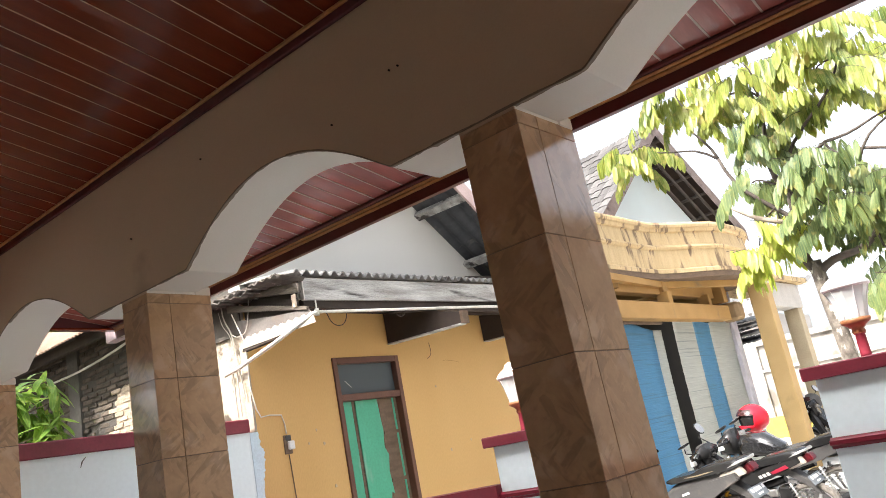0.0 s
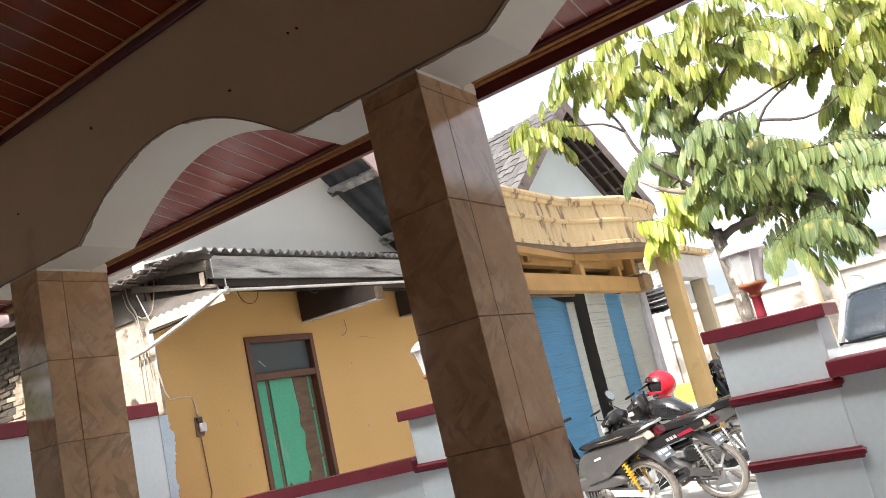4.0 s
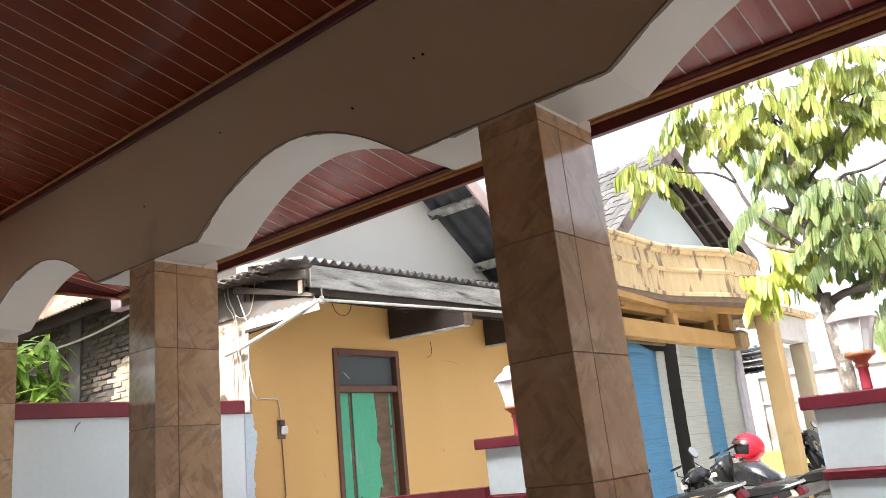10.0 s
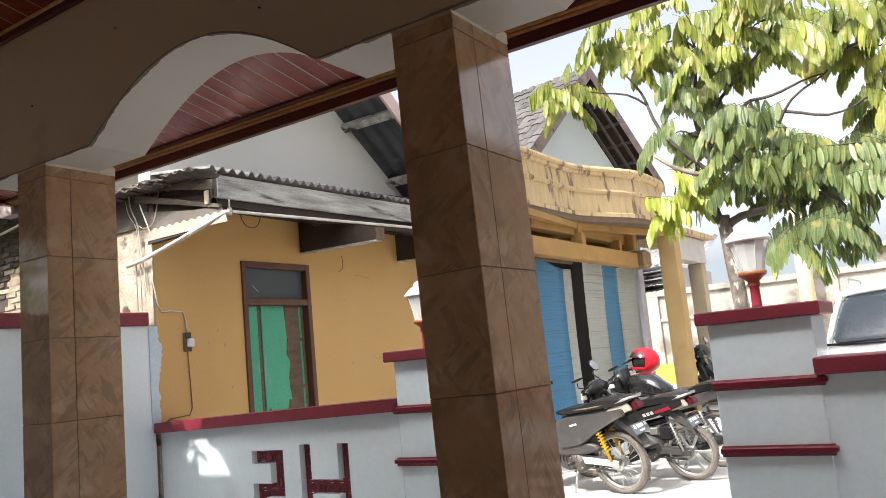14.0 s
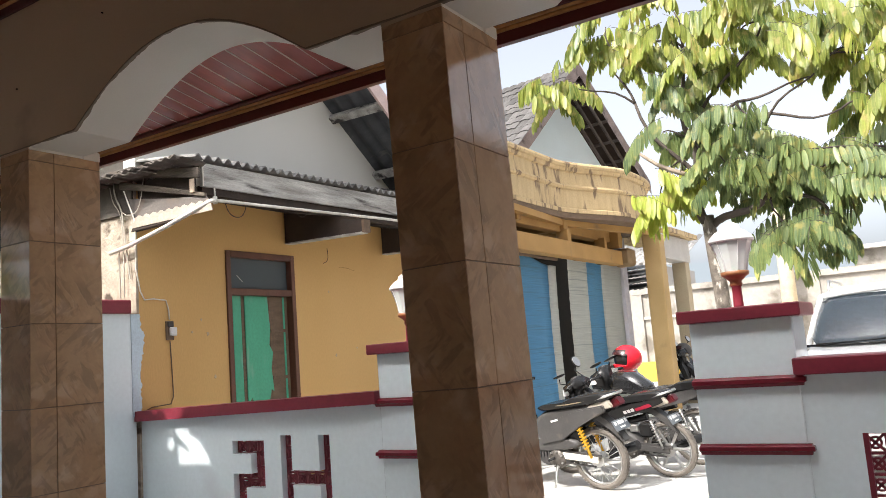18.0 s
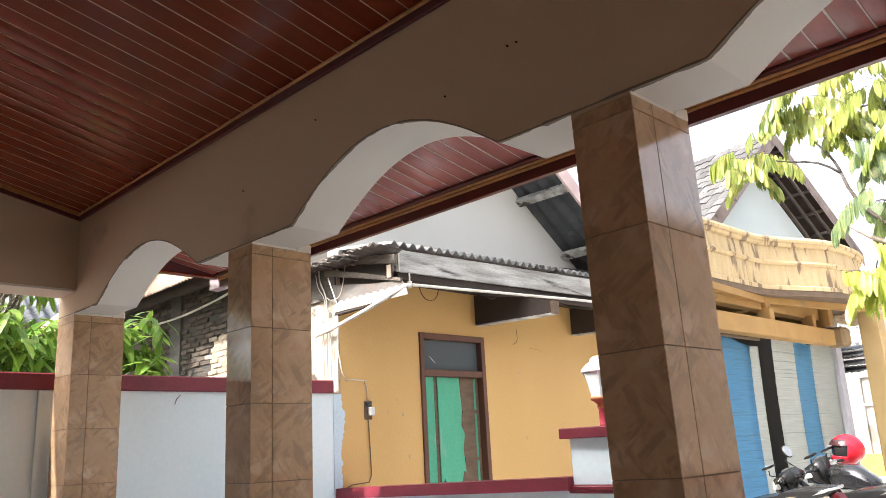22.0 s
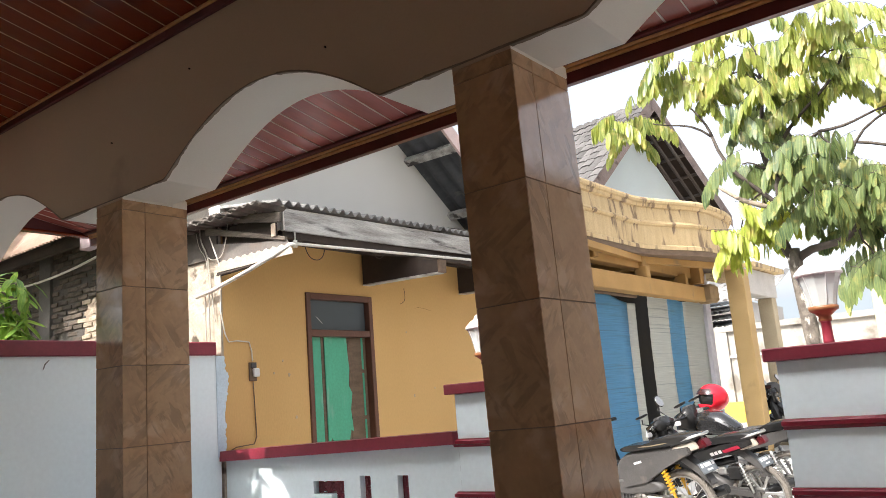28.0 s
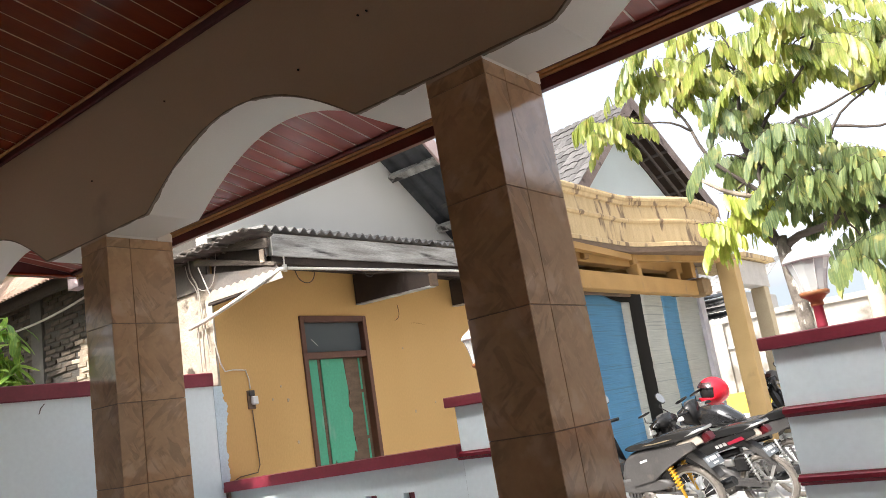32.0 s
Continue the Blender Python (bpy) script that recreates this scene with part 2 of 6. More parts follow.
GREEN = mat("green_panel", (0.075, 0.41, 0.25), 0.45, (0.06, 0.34, 0.205), 4, 0.6, 40, 0.1, stain=(0.16, 0.40, 0.28), stain_at=0.6, stretch=(1, 2, 0.5))
BALC = mat("stained_ochre_concrete", (0.60, 0.455, 0.25), 0.8, (0.47, 0.335, 0.17), 2.2, 0.6, 60, 0.3, stain=(0.20, 0.135, 0.08), stain_at=0.552, stretch=(4.6, 4.6, 1.0), grain_amount=0.25)
BEAMY = mat("ochre_beam", (0.41, 0.235, 0.072), 0.75, (0.31, 0.17, 0.048), 2.5, 0.6, 60, 0.2, stain=(0.24, 0.155, 0.07), stain_at=0.62, grain_amount=0.12)
CONC = mat("grey_render", (0.52, 0.50, 0.47), 0.9, (0.40, 0.38, 0.35), 3, 0.7, 25, 0.3)
ROOFTILE = mat("old_clay_tile", (0.10, 0.094, 0.09), 0.9, (0.05, 0.046, 0.044), 5, 0.7, 30, 0.4, rand=0.35)
BLUE = mat("blue_tarp", (0.15, 0.43, 0.68), 0.5, (0.10, 0.34, 0.59), 3, 0.6, 7, 0.7, stretch=(1, 0.3, 20), along=True, grain_amount=0.35, stain=(0.11, 0.29, 0.46), stain_at=0.60)
PALE = mat("pale_tarp", (0.75, 0.77, 0.71), 0.5, (0.65, 0.67, 0.61), 3, 0.6, 7, 0.7, stretch=(1, 0.3, 20), along=True, grain_amount=0.28, stain=(0.45, 0.48, 0.46), stain_at=0.62)
GROUND = mat("sandy_concrete", (0.59, 0.575, 0.545), 0.95, (0.49, 0.475, 0.45), 0.6, 0.7, 12, 0.3, stain=(0.43, 0.385, 0.33), stain_at=0.6)
FLOORT = mat("porch_floor_tile", (0.62, 0.61, 0.59), 0.2, (0.57, 0.56, 0.54), 3)
# brick and mortar: shade under the eave put into dark base colours
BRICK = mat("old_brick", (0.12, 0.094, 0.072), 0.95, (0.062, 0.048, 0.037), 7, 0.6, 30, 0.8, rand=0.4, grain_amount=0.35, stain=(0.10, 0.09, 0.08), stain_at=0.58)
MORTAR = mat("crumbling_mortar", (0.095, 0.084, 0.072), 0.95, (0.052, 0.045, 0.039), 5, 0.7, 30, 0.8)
WHITEBRIGHT = mat("whitewashed_wall", (0.36, 0.335, 0.30), 0.9, (0.27, 0.247, 0.215), 1.6, 0.6, 10, 0.3, stain=(0.17, 0.15, 0.125), stain_at=0.56)
BARK = mat("tree_bark", (0.20, 0.17, 0.14), 0.95, (0.075, 0.062, 0.05), 22, 0.35, 60, 0.8, stretch=(1, 1, 0.6), stain=(0.50, 0.46, 0.40), stain_at=0.55, grain_amount=0.3)
BLACK = mat("black_plastic", (0.014, 0.014, 0.015), 0.24, (0.022, 0.021, 0.02), 6, 0.5, 60, 0.05, spec=0.28)
GREYPL = mat("dark_grey_panel", (0.072, 0.068, 0.066), 0.5, (0.046, 0.044, 0.043), 6, 0.6, 60, 0.08, stain=(0.115, 0.10, 0.085), stain_at=0.6, spec=0.35)
RUBBER = mat("dusty_rubber", (0.18, 0.158, 0.135), 0.9, (0.09, 0.08, 0.07), 8, 0.7, 60, 0.5)
STEEL = mat("dull_steel", (0.55, 0.55, 0.54), 0.35, (0.42, 0.41, 0.4), 8, 0.6, 60, 0.05, metal=0.9)
RED = mat("red_gloss", (0.62, 0.015, 0.03), 0.2, (0.55, 0.012, 0.025), 6, 0.5, 60, 0.0)
YEL = mat("yellow_spring", (0.75, 0.42, 0.02), 0.4)
WHITEPL = mat("white_plastic", (0.72, 0.72, 0.72), 0.35, (0.66, 0.66, 0.66), 6)
CARPAINT = mat("white_car_paint", (0.78, 0.78, 0.77), 0.2, (0.74, 0.74, 0.73), 2, 0.5, 50, 0.0, coat=0.5)
YKERB = mat("yellow_kerb_paint", (0.78, 0.52, 0.06), 0.8)
COPPER = mat("orange_brown_cup", (0.30, 0.12, 0.045), 0.45)
GREENBULB = mat("green_bulb", (0.02, 0.5, 0.22), 0.3)
BLUEPATCH = mat("pale_blue_paint", (0.60, 0.72, 0.80), 0.7, (0.55, 0.66, 0.74), 5)
LAMPGLASS = glass("ribbed_lamp_glass", (0.95, 0.98, 0.97), 0.12, 0.55)
DARKGLASS = glass("dark_window_glass", (0.09, 0.11, 0.12), 0.05, 0.0)
CARGLASS = glass("windscreen_glass", (0.03, 0.045, 0.06), 0.03, 0.0)
CARGLASS.node_tree.nodes["Principled BSDF"].inputs["IOR"].default_value = 1.28
CARGLASS.node_tree.nodes["Principled BSDF"].inputs["IOR"].default_value = 2.7


# ---- building helpers ----
def bm_box(bm, x0, x1, y0, y1, z0, z1, bevel=0.0, m=None):
    vs = [bm.verts.new(v) for v in ((x0, y0, z0), (x1, y0, z0), (x1, y1, z0), (x0, y1, z0), (x0, y0, z1), (x1, y0, z1), (x1, y1, z1), (x0, y1, z1))]
    if m is not None:
        for v in vs:
            v.co = m @ v.co
    fs = [bm.faces.new([vs[i] for i in f]) for f in ((0, 3, 2, 1), (4, 5, 6, 7), (0, 1, 5, 4), (1, 2, 6, 5), (2, 3, 7, 6), (3, 0, 4, 7))]
    if bevel:
        es = list({e for f in fs for e in f.edges})
        bmesh.ops.bevel(bm, geom=es, offset=bevel, segments=1, affect="EDGES")


def bm_tube(bm, a, b, r0, r1=None, seg=10, caps=True):
    """A tapered tube from a to b."""
    a, b = Vector(a), Vector(b)
    r1 = r0 if r1 is None else r1
    q = (b - a).to_track_quat("Z", "Y")
    rings = []
    for p, r in ((a, r0), (b, r1)):
        rings.append([bm.verts.new(p + q @ Vector((r * math.cos(2 * math.pi * k / seg), r * math.sin(2 * math.pi * k / seg), 0))) for k in range(seg)])
    for k in range(seg):
        f = bm.faces.new((rings[0][k], rings[0][(k + 1) % seg], rings[1][(k + 1) % seg], rings[1][k]))
        f.smooth = True
    if caps:
        bm.faces.new(rings[0][::-1])
        bm.faces.new(rings[1])


def bm_path(bm, pts, r, seg=8):
    """A round wire or pipe through the points."""
    pts = [Vector(p) for p in pts]
    rings = []
    for i, p in enumerate(pts):
        d = (pts[min(i + 1, len(pts) - 1)] - pts[max(i - 1, 0)]).normalized()
        q = d.to_track_quat("Z", "Y")
        rr = r[i] if isinstance(r, (list, tuple)) else r
        rings.append([bm.verts.new(p + q @ Vector((rr * math.cos(2 * math.pi * k / seg), rr * math.sin(2 * math.pi * k / seg), 0))) for k in range(seg)])
    for a, b in zip(rings, rings[1:]):
        off = min(range(seg), key=lambda o: sum((a[k].co - b[(k + o) % seg].co).length for k in range(0, seg, 2)))
        for k in range(seg):
            f = bm.faces.new((a[k], a[(k + 1) % seg], b[(k + 1 + off) % seg], b[(k + off) % seg]))
            f.smooth = True
    bm.faces.new(rings[0][::-1])
    bm.faces.new(rings[-1])


def bm_lathe(bm, prof, seg=16, origin=(0, 0, 0), axis="z", smooth=True):
    """A turned shape: prof is (radius, height) from bottom to top."""
    o = Vector(origin)
    rings = []
    for r, h in prof:
        ring = []
        for k in range(seg):
            a = 2 * math.pi * k / seg
            c, s = r * math.cos(a), r * math.sin(a)
            v = Vector((c, s, h)) if axis == "z" else Vector((c, h, s))
            ring.append(bm.verts.new(o + v))
        rings.append(ring)
    for a, b in zip(rings, rings[1:]):
        for k in range(seg):
            f = bm.faces.new((a[k], a[(k + 1) % seg], b[(k + 1) % seg], b[k]))
            f.smooth = smooth
    bm.faces.new(rings[0][::-1])
    bm.faces.new(rings[-1])


def bm_prism(bm, outline, axis, lo, hi, bevel=0.0):
    """An outline in the two other axes, drawn out along axis from lo to hi."""
    def at(p, w):
        return {"x": (w, p[0], p[1]), "y": (p[0], w, p[1]), "z": (p[0], p[1], w)}[axis]
    a = [bm.verts.new(at(p, lo)) for p in outline]
    b = [bm.verts.new(at(p, hi)) for p in outline]
    n = len(outline)
    fs = [bm.faces.new(a[::-1]), bm.faces.new(b)]
    fs += [bm.faces.new((a[k], a[(k + 1) % n], b[(k + 1) % n], b[k])) for k in range(n)]
    if bevel:
        es = list({e for f in fs for e in f.edges})
        bmesh.ops.bevel(bm, geom=es, offset=bevel, segments=2, affect="EDGES")


def pipe_bm(pts, r, seg=7):
    bm = bmesh.new()
    bm_path(bm, pts, r, seg)
    return bm


def bowed(pts, rounds=3):
    """Round a run of points off by cutting its corners."""
    pts = [Vector(p) for p in pts]
    for _ in range(rounds):
        cut = [pts[0]]
        for a, b in zip(pts, pts[1:]):
            cut += [a.lerp(b, 0.25), a.lerp(b, 0.75)]
        pts = cut + [pts[-1]]
    return pts


def finish(name, bm, material, recalc=True):
    if recalc:
        bmesh.ops.recalc_face_normals(bm, faces=bm.faces)
    me = bpy.data.meshes.new(name)
    bm.to_mesh(me)
    bm.free()
    for m in material if isinstance(material, (list, tuple)) else [material]:
        me.materials.append(m)
    return me


def part(name, bm, material, parent, label=""):
    ob = new(name, finish(name, bm, material))
    ob.parent = parent
    return tagged(ob, label) if label else ob


def thing(name, at, label, category, group="", kind=""):
    ob = new(name)
    ob.empty_display_size = 0.1
    ob.matrix_basis = at if isinstance(at, Matrix) else Matrix.Translation(at)
    return tagged(ob, label, category, group, kind)


def solid(name, bm, material, label, category, kind="", group=""):
    return tagged(new(name, finish(name, bm, material)), label, category, group, kind)


def B(*args, **kw):
    bm = bmesh.new()
    bm_box(bm, *args, **kw)
    return bm


def pierced(axis, lo, hi, us, zs, is_open, top=None):
    """A wall of cells between the breaks us and zs, with thickness lo..hi along axis; cells for which is_open(u, z) holds stay open."""
    bm = bmesh.new()
    verts = {}

    def v(i, j, w):
        key = (i, j, w)
        if key not in verts:
            u, z = us[i], zs[j]
            if top and j == len(zs) - 1:
                z = top(u)
            verts[key] = bm.verts.new((w, u, z) if axis == "x" else (u, w, z))
        return verts[key]
    nu, nz = len(us) - 1, len(zs) - 1
    full = [[not is_open((us[i] + us[i + 1]) / 2, (zs[j] + zs[j + 1]) / 2) for j in range(nz)] for i in range(nu)]
    for i in range(nu):
        for j in range(nz):
            if not full[i][j]:
                continue
            bm.faces.new((v(i, j, lo), v(i + 1, j, lo), v(i + 1, j + 1, lo), v(i, j + 1, lo)))
            bm.faces.new((v(i, j, hi), v(i, j + 1, hi), v(i + 1, j + 1, hi), v(i + 1, j, hi)))
            for di, dj, a, b in ((-1, 0, (i, j), (i, j + 1)), (1, 0, (i + 1, j), (i + 1, j + 1)), (0, -1, (i, j), (i + 1, j)), (0, 1, (i, j + 1), (i + 1, j + 1))):
                p, q = i + di, j + dj
                if not (0 <= p < nu and 0 <= q < nz and full[p][q]):
                    bm.faces.new((v(*a, lo), v(*a, hi), v(*b, hi), v(*b, lo)))
    return bm


# ---- ground and porch shell ----
bm = bmesh.new()
bmesh.ops.create_grid(bm, x_segments=60, y_segments=60, size=300)
solid("ground", bm, GROUND, "pale dusty concrete and sand yard ground", "ground", "structure")
# added out of view to keep ground bounce off the brick wall
solid("garden_soil", B(-14.0, -5.86, -8.0, 4.5, 0.004, 0.06), mat("dark_soil", (0.07, 0.055, 0.04), 0.95, (0.045, 0.035, 0.026), 3, 0.7, 30, 0.5), "unseen dark soil added behind the boundary wall to cut bounced light", "soil", "structure")
S, C1X, CY0, CY1, CTOP, CEIL, SPRING = 2.05, -1.085, 1.94, 2.272, 2.358, 2.975, 2.368
CW, C3X, BACK = 0.215, -5.30, 2.195          # column width, the corner column's edge, the beam's outer face
PX0, PX1, PY0 = -5.59, 6.2, -4.0
PITCH, RIDGE_Y = 0.22, -1.0                 # the ceiling follows the roof up to its ridge


def ceil_z(y):
    return CEIL + 0.055 + PITCH * (CY0 - max(y, RIDGE_Y))


solid("floor", B(PX0, PX1, PY0, 2.40, 0.004, 0.15), FLOORT, "tiled porch floor raised one step above the yard", "floor", "structure")
# pale strip added out of view to bounce light onto fence and eave
solid("pavement", B(-5.69, 7.5, 2.404, 4.37, 0.004, 0.05), mat("pale_reflector_tile", (0.80, 0.80, 0.79), 0.35, (0.74, 0.74, 0.73), 2, 0.6, 40, 0.05), "unseen pale strip of yard added to reflect light onto fence and eave", "pavement", "structure")
solid("wall_south", B(PX0, PX1, PY0 - 0.15, PY0, 0.004, 3.9), TAUPE, "plain taupe back wall of the porch", "wall", "structure")


def end_wall(x0, x1, zb):
    """A wall over the open end of the porch, its top following the ceiling."""
    bm = bmesh.new()
    bm_prism(bm, [(PY0, zb), (CY0 - 0.002, zb), (CY0 - 0.002, ceil_z(CY0) + 0.12), (RIDGE_Y, ceil_z(RIDGE_Y) + 0.12), (PY0, ceil_z(RIDGE_Y) + 0.12)], "x", x0, x1)
    return bm


solid("wall_east", end_wall(PX1, PX1 + 0.15, 2.47), TAUPE, "taupe side beam over the open end of the porch", "beam", "structure")
ARCHES = ((-4.94, -3.66), (-2.815, -1.595), (-0.845, 0.455), (1.205, 2.505), (3.255, 4.555))


def soffit(x):
    """Height of the beam's underside: flat brackets by the columns, a flattened arch between them."""
    for a0, a1 in ARCHES:
        if a0 < x < a1:
            k = (2 * x - a0 - a1) / (a1 - a0)
            return SPRING + 0.247 * (1 - k * k) ** 1.08
    return SPRING


bm = bmesh.new()
xs = sorted({round(PX0 + i * 0.025, 4) for i in range(int((PX1 - PX0) / 0.025))} | {PX1} | {round(e + o, 4) for a in ARCHES for e in a for o in (-0.001, 0.001)})
xs = [x for x in xs if PX0 <= x <= PX1]
rows = [[bm.verts.new((x, y, z)) for y, z in ((CY0, soffit(x)), (BACK, soffit(x)), (BACK, 3.2), (CY0, 3.2))] for x in xs]
for a, b in zip(rows, rows[1:]):
    for k in range(4):
        bm.faces.new((a[k], a[(k + 1) % 4], b[(k + 1) % 4], b[k])).material_index = 1 if k in (1, 3) else 0
bm.faces.new(rows[0])
bm.faces.new(rows[-1][::-1])
solid("wall_north", bm, [PLASTER, TAUPE], "taupe-painted beam with white flattened arches over the porch columns", "arched beam", "structure")
solid("wall_west", end_wall(-5.56, -5.285, 2.52), TAUPE, "taupe side beam over the open end of the porch", "beam", "structure")

# uneven overrun of the taupe paint round the arches' edge
bm = bmesh.new()
edge = random.Random(31)
rows, w = [], 0.008
for x in [PX0 + 0.012 * i for i in range(int((PX1 - PX0) / 0.012))]:
    w = min(max(w + edge.uniform(-0.0035, 0.0035), 0.001), 0.016)
    if edge.random() < 0.02:
        w += 0.012
    z = soffit(x)
    rows.append([bm.verts.new(v) for v in ((x, CY0 - 0.0015, z + 0.002 + 0.3 * w), (x, CY0 - 0.0015, z - 0.0015), (x, CY0 + w, z - 0.0015), (x, CY0 + w, z + 0.001), (x, CY0 + 0.001, z + 0.003 + 0.3 * w))])
for a, b in zip(rows, rows[1:]):
    for k in range(4):
        bm.faces.new((a[k], b[k], b[k + 1], a[k + 1]))
solid("paint_edge", bm, mat("dark_taupe_edge", (0.24, 0.185, 0.135), 0.8), "ragged brown paint edge round the arches", "paint edge", "structure")


def planks(x0, x1, y0, y1, z, step, name, label, face, pitch, joint, wide):
    """A planked ceiling: z is its height along y1, pitch its rise per metre towards y0."""
    bm = bmesh.new()
    x, tilt_rng = x0, random.Random(round(z * 100))
    while x < x1 - 0.01:
        e = min(x + step, x1)
        slant = tilt_rng.uniform(-0.0011, 0.0011)
        sec = [(x + 0.002 + (e - x - 0.004) * q / 6, slant * (q / 3 - 1) + 0.0016 * (q / 3 - 1) ** 2) for q in range(7)]
        rows = [[bm.verts.new((px, py, z + pz + pitch * (y1 - py))) for px, pz in sec] for py in (y0, (y0 + y1) / 2, y1)]
        for a, b in zip(rows, rows[1:]):
            for q in range(6):
                bm.faces.new((a[q], b[q], b[q + 1], a[q + 1])).smooth = True
        x = e
    zb = z + pitch * (y1 - y0)
    bm_prism(bm, [(y0, zb + 0.008), (y1, z + 0.008), (y1, z + 0.02), (y0, zb + 0.02)], "x", x0, x1)
    nf = len(bm.faces)
    x = x0
    while x < x1 - 0.01:
        w = wide if round((x - x0) / step) % 2 else wide * 0.66
        bm_prism(bm, [(y0, zb - 0.0007), (y1, z - 0.0007), (y1, z + 0.007), (y0, zb + 0.007)], "x", x - w, x + w)
        x += step
    bm.faces.ensure_lookup_table()
    for f in bm.faces[nf:]:
        f.material_index = 1
    return solid(name, bm, [face, joint], label, "ceiling", "structure")


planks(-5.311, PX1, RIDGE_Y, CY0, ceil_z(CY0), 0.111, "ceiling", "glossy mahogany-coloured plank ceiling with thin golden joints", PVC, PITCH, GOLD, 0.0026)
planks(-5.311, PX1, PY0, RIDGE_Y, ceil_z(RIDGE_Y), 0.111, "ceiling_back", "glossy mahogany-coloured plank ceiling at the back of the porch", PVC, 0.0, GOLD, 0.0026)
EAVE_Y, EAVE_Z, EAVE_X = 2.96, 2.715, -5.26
planks(EAVE_X, PX1, BACK, EAVE_Y, EAVE_Z, 0.1, "ceiling_eave", "glossy mahogany plank soffit, ground light put into its colour, with pale joints under the porch eave", PVC_OUT, 0.19, PALEJOINT, 0.0042)


def west_trim(bm, x0, x1, lo, hi):
    bm_prism(bm, [(RIDGE_Y, ceil_z(RIDGE_Y) + lo), (CY0 - 0.02, ceil_z(CY0 - 0.02) + lo), (CY0 - 0.02, ceil_z(CY0 - 0.02) + hi), (RIDGE_Y, ceil_z(RIDGE_Y) + hi)], "x", x0, x1)


bm = bmesh.new()
bm_box(bm, -5.285, PX1, CY0 - 0.020, CY0 - 0.002, CEIL + 0.004, CEIL + 0.06, 0.004)
west_trim(bm, -5.2845, -5.268, -0.05, 0.004)
solid("trim", bm, DARKTRIM, "dark red ceiling moulding along the beam", "moulding", "structure")
bm = bmesh.new()
bm_box(bm, -5.265, PX1, CY0 - 0.032, CY0 - 0.020, CEIL + 0.036, CEIL + 0.054, 0.004)
west_trim(bm, -5.268, -5.256, -0.024, 0.003)
solid("trim_gold", bm, TRIMGOLD, "golden bead along the ceiling moulding", "moulding", "structure")
bm = bmesh.new()
for y, z, r in ((EAVE_Y - 0.026, EAVE_Z - 0.006, 0.011), (EAVE_Y - 0.009, EAVE_Z - 0.020, 0.010)):
    bm_tube(bm, (EAVE_X, y, z), (PX1, y, z), r, r, 10)
solid("trim_eave", bm, TRIMGOLD, "double golden bead under the porch eave", "moulding", "structure")
solid("trim_eave_inner", B(EAVE_X, PX1, EAVE_Y - 0.062, EAVE_Y - 0.036, EAVE_Z - 0.010, EAVE_Z + 0.012, bevel=0.006), DARKTRIM, "dark red moulding inside the golden bead", "moulding", "structure")
bm = B(EAVE_X, PX1, EAVE_Y, EAVE_Y + 0.03, EAVE_Z - 0.077, EAVE_Z + 0.22)
bm_box(bm, EAVE_X - 0.03, EAVE_X, BACK, EAVE_Y + 0.03, EAVE_Z - 0.002, EAVE_Z + 0.22)
solid("fascia", bm, DARKTRIM, "dark red fascia board round the porch eave", "fascia", "structure")
solid("fascia_end", B(-5.44, EAVE_X - 0.032, 2.97, 3.05, 2.64, 2.765, bevel=0.004), mat("pale_pink_board", (0.50, 0.40, 0.42), 0.6), "pale pink board at the end of the eave", "board", "structure")
solid("trim_eave_end", B(EAVE_X - 0.045, EAVE_X + 0.02, BACK, EAVE_Y + 0.01, EAVE_Z - 0.02, EAVE_Z - 0.003, bevel=0.006), PVC, "mahogany moulding at the end of the eave", "moulding", "structure")
solid("beam_underside", B(-5.557, -5.288, PY0, CY0 - 0.004, 2.505, 2.519), PLASTER, "white-painted underside of the side beam", "beam", "structure")
bm = bmesh.new()
bm_prism(bm, [(BACK, 3.25), (BACK, 3.38), (RIDGE_Y, 4.3), (PY0 - 0.5, 4.05), (PY0 - 0.5, 3.95), (RIDGE_Y, 4.2)], "x", -5.98, PX1 + 0.3)
bm_prism(bm, [(EAVE_Y + 0.09, 2.98), (EAVE_Y + 0.09, 3.12), (BACK, 3.38), (BACK, 3.25)], "x", EAVE_X - 0.04, PX1 + 0.3)
solid("roof", bm, ROOFTILE, "plain sloping roof over the porch", "roof", "structure")
bm = bmesh.new()
for x, z in ((-1.525, 2.692), (-1.485, 2.69), (-3.214, 2.636), (-1.83, 2.62), (-2.62, 2.80), (-0.55, 2.74)):
    bm_tube(bm, (x, CY0 - 0.006, z), (x, CY0 + 0.002, z), 0.0032, 0.004, 8)
solid("nail_marks", bm, BLACK, "small dark nails in the painted beam", "nails", "structure")

# ---- porch columns ----
TH = 0.343
TILE_MESH = {}


def tile_mesh(w, hgt):
    """One wall tile, its face to -y, its left lower corner at the origin."""
    key = (round(w, 4), round(hgt, 4))
    if key not in TILE_MESH:
        bm = bmesh.new()
        e = 0.0012
        a = [bm.verts.new(v) for v in ((0, 0, 0), (w, 0, 0), (w, 0, hgt), (0, 0, hgt))]
        b = [bm.verts.new(v) for v in ((e, -0.004, e), (w - e, -0.004, e), (w - e, -0.004, hgt - e), (e, -0.004, hgt - e))]
        bm.faces.new(b)
        for k in range(4):
            bm.faces.new((a[k], a[(k + 1) % 4], b[(k + 1) % 4], b[k]))
        TILE_MESH[key] = finish("tile", bm, TILE)
    return TILE_MESH[key]


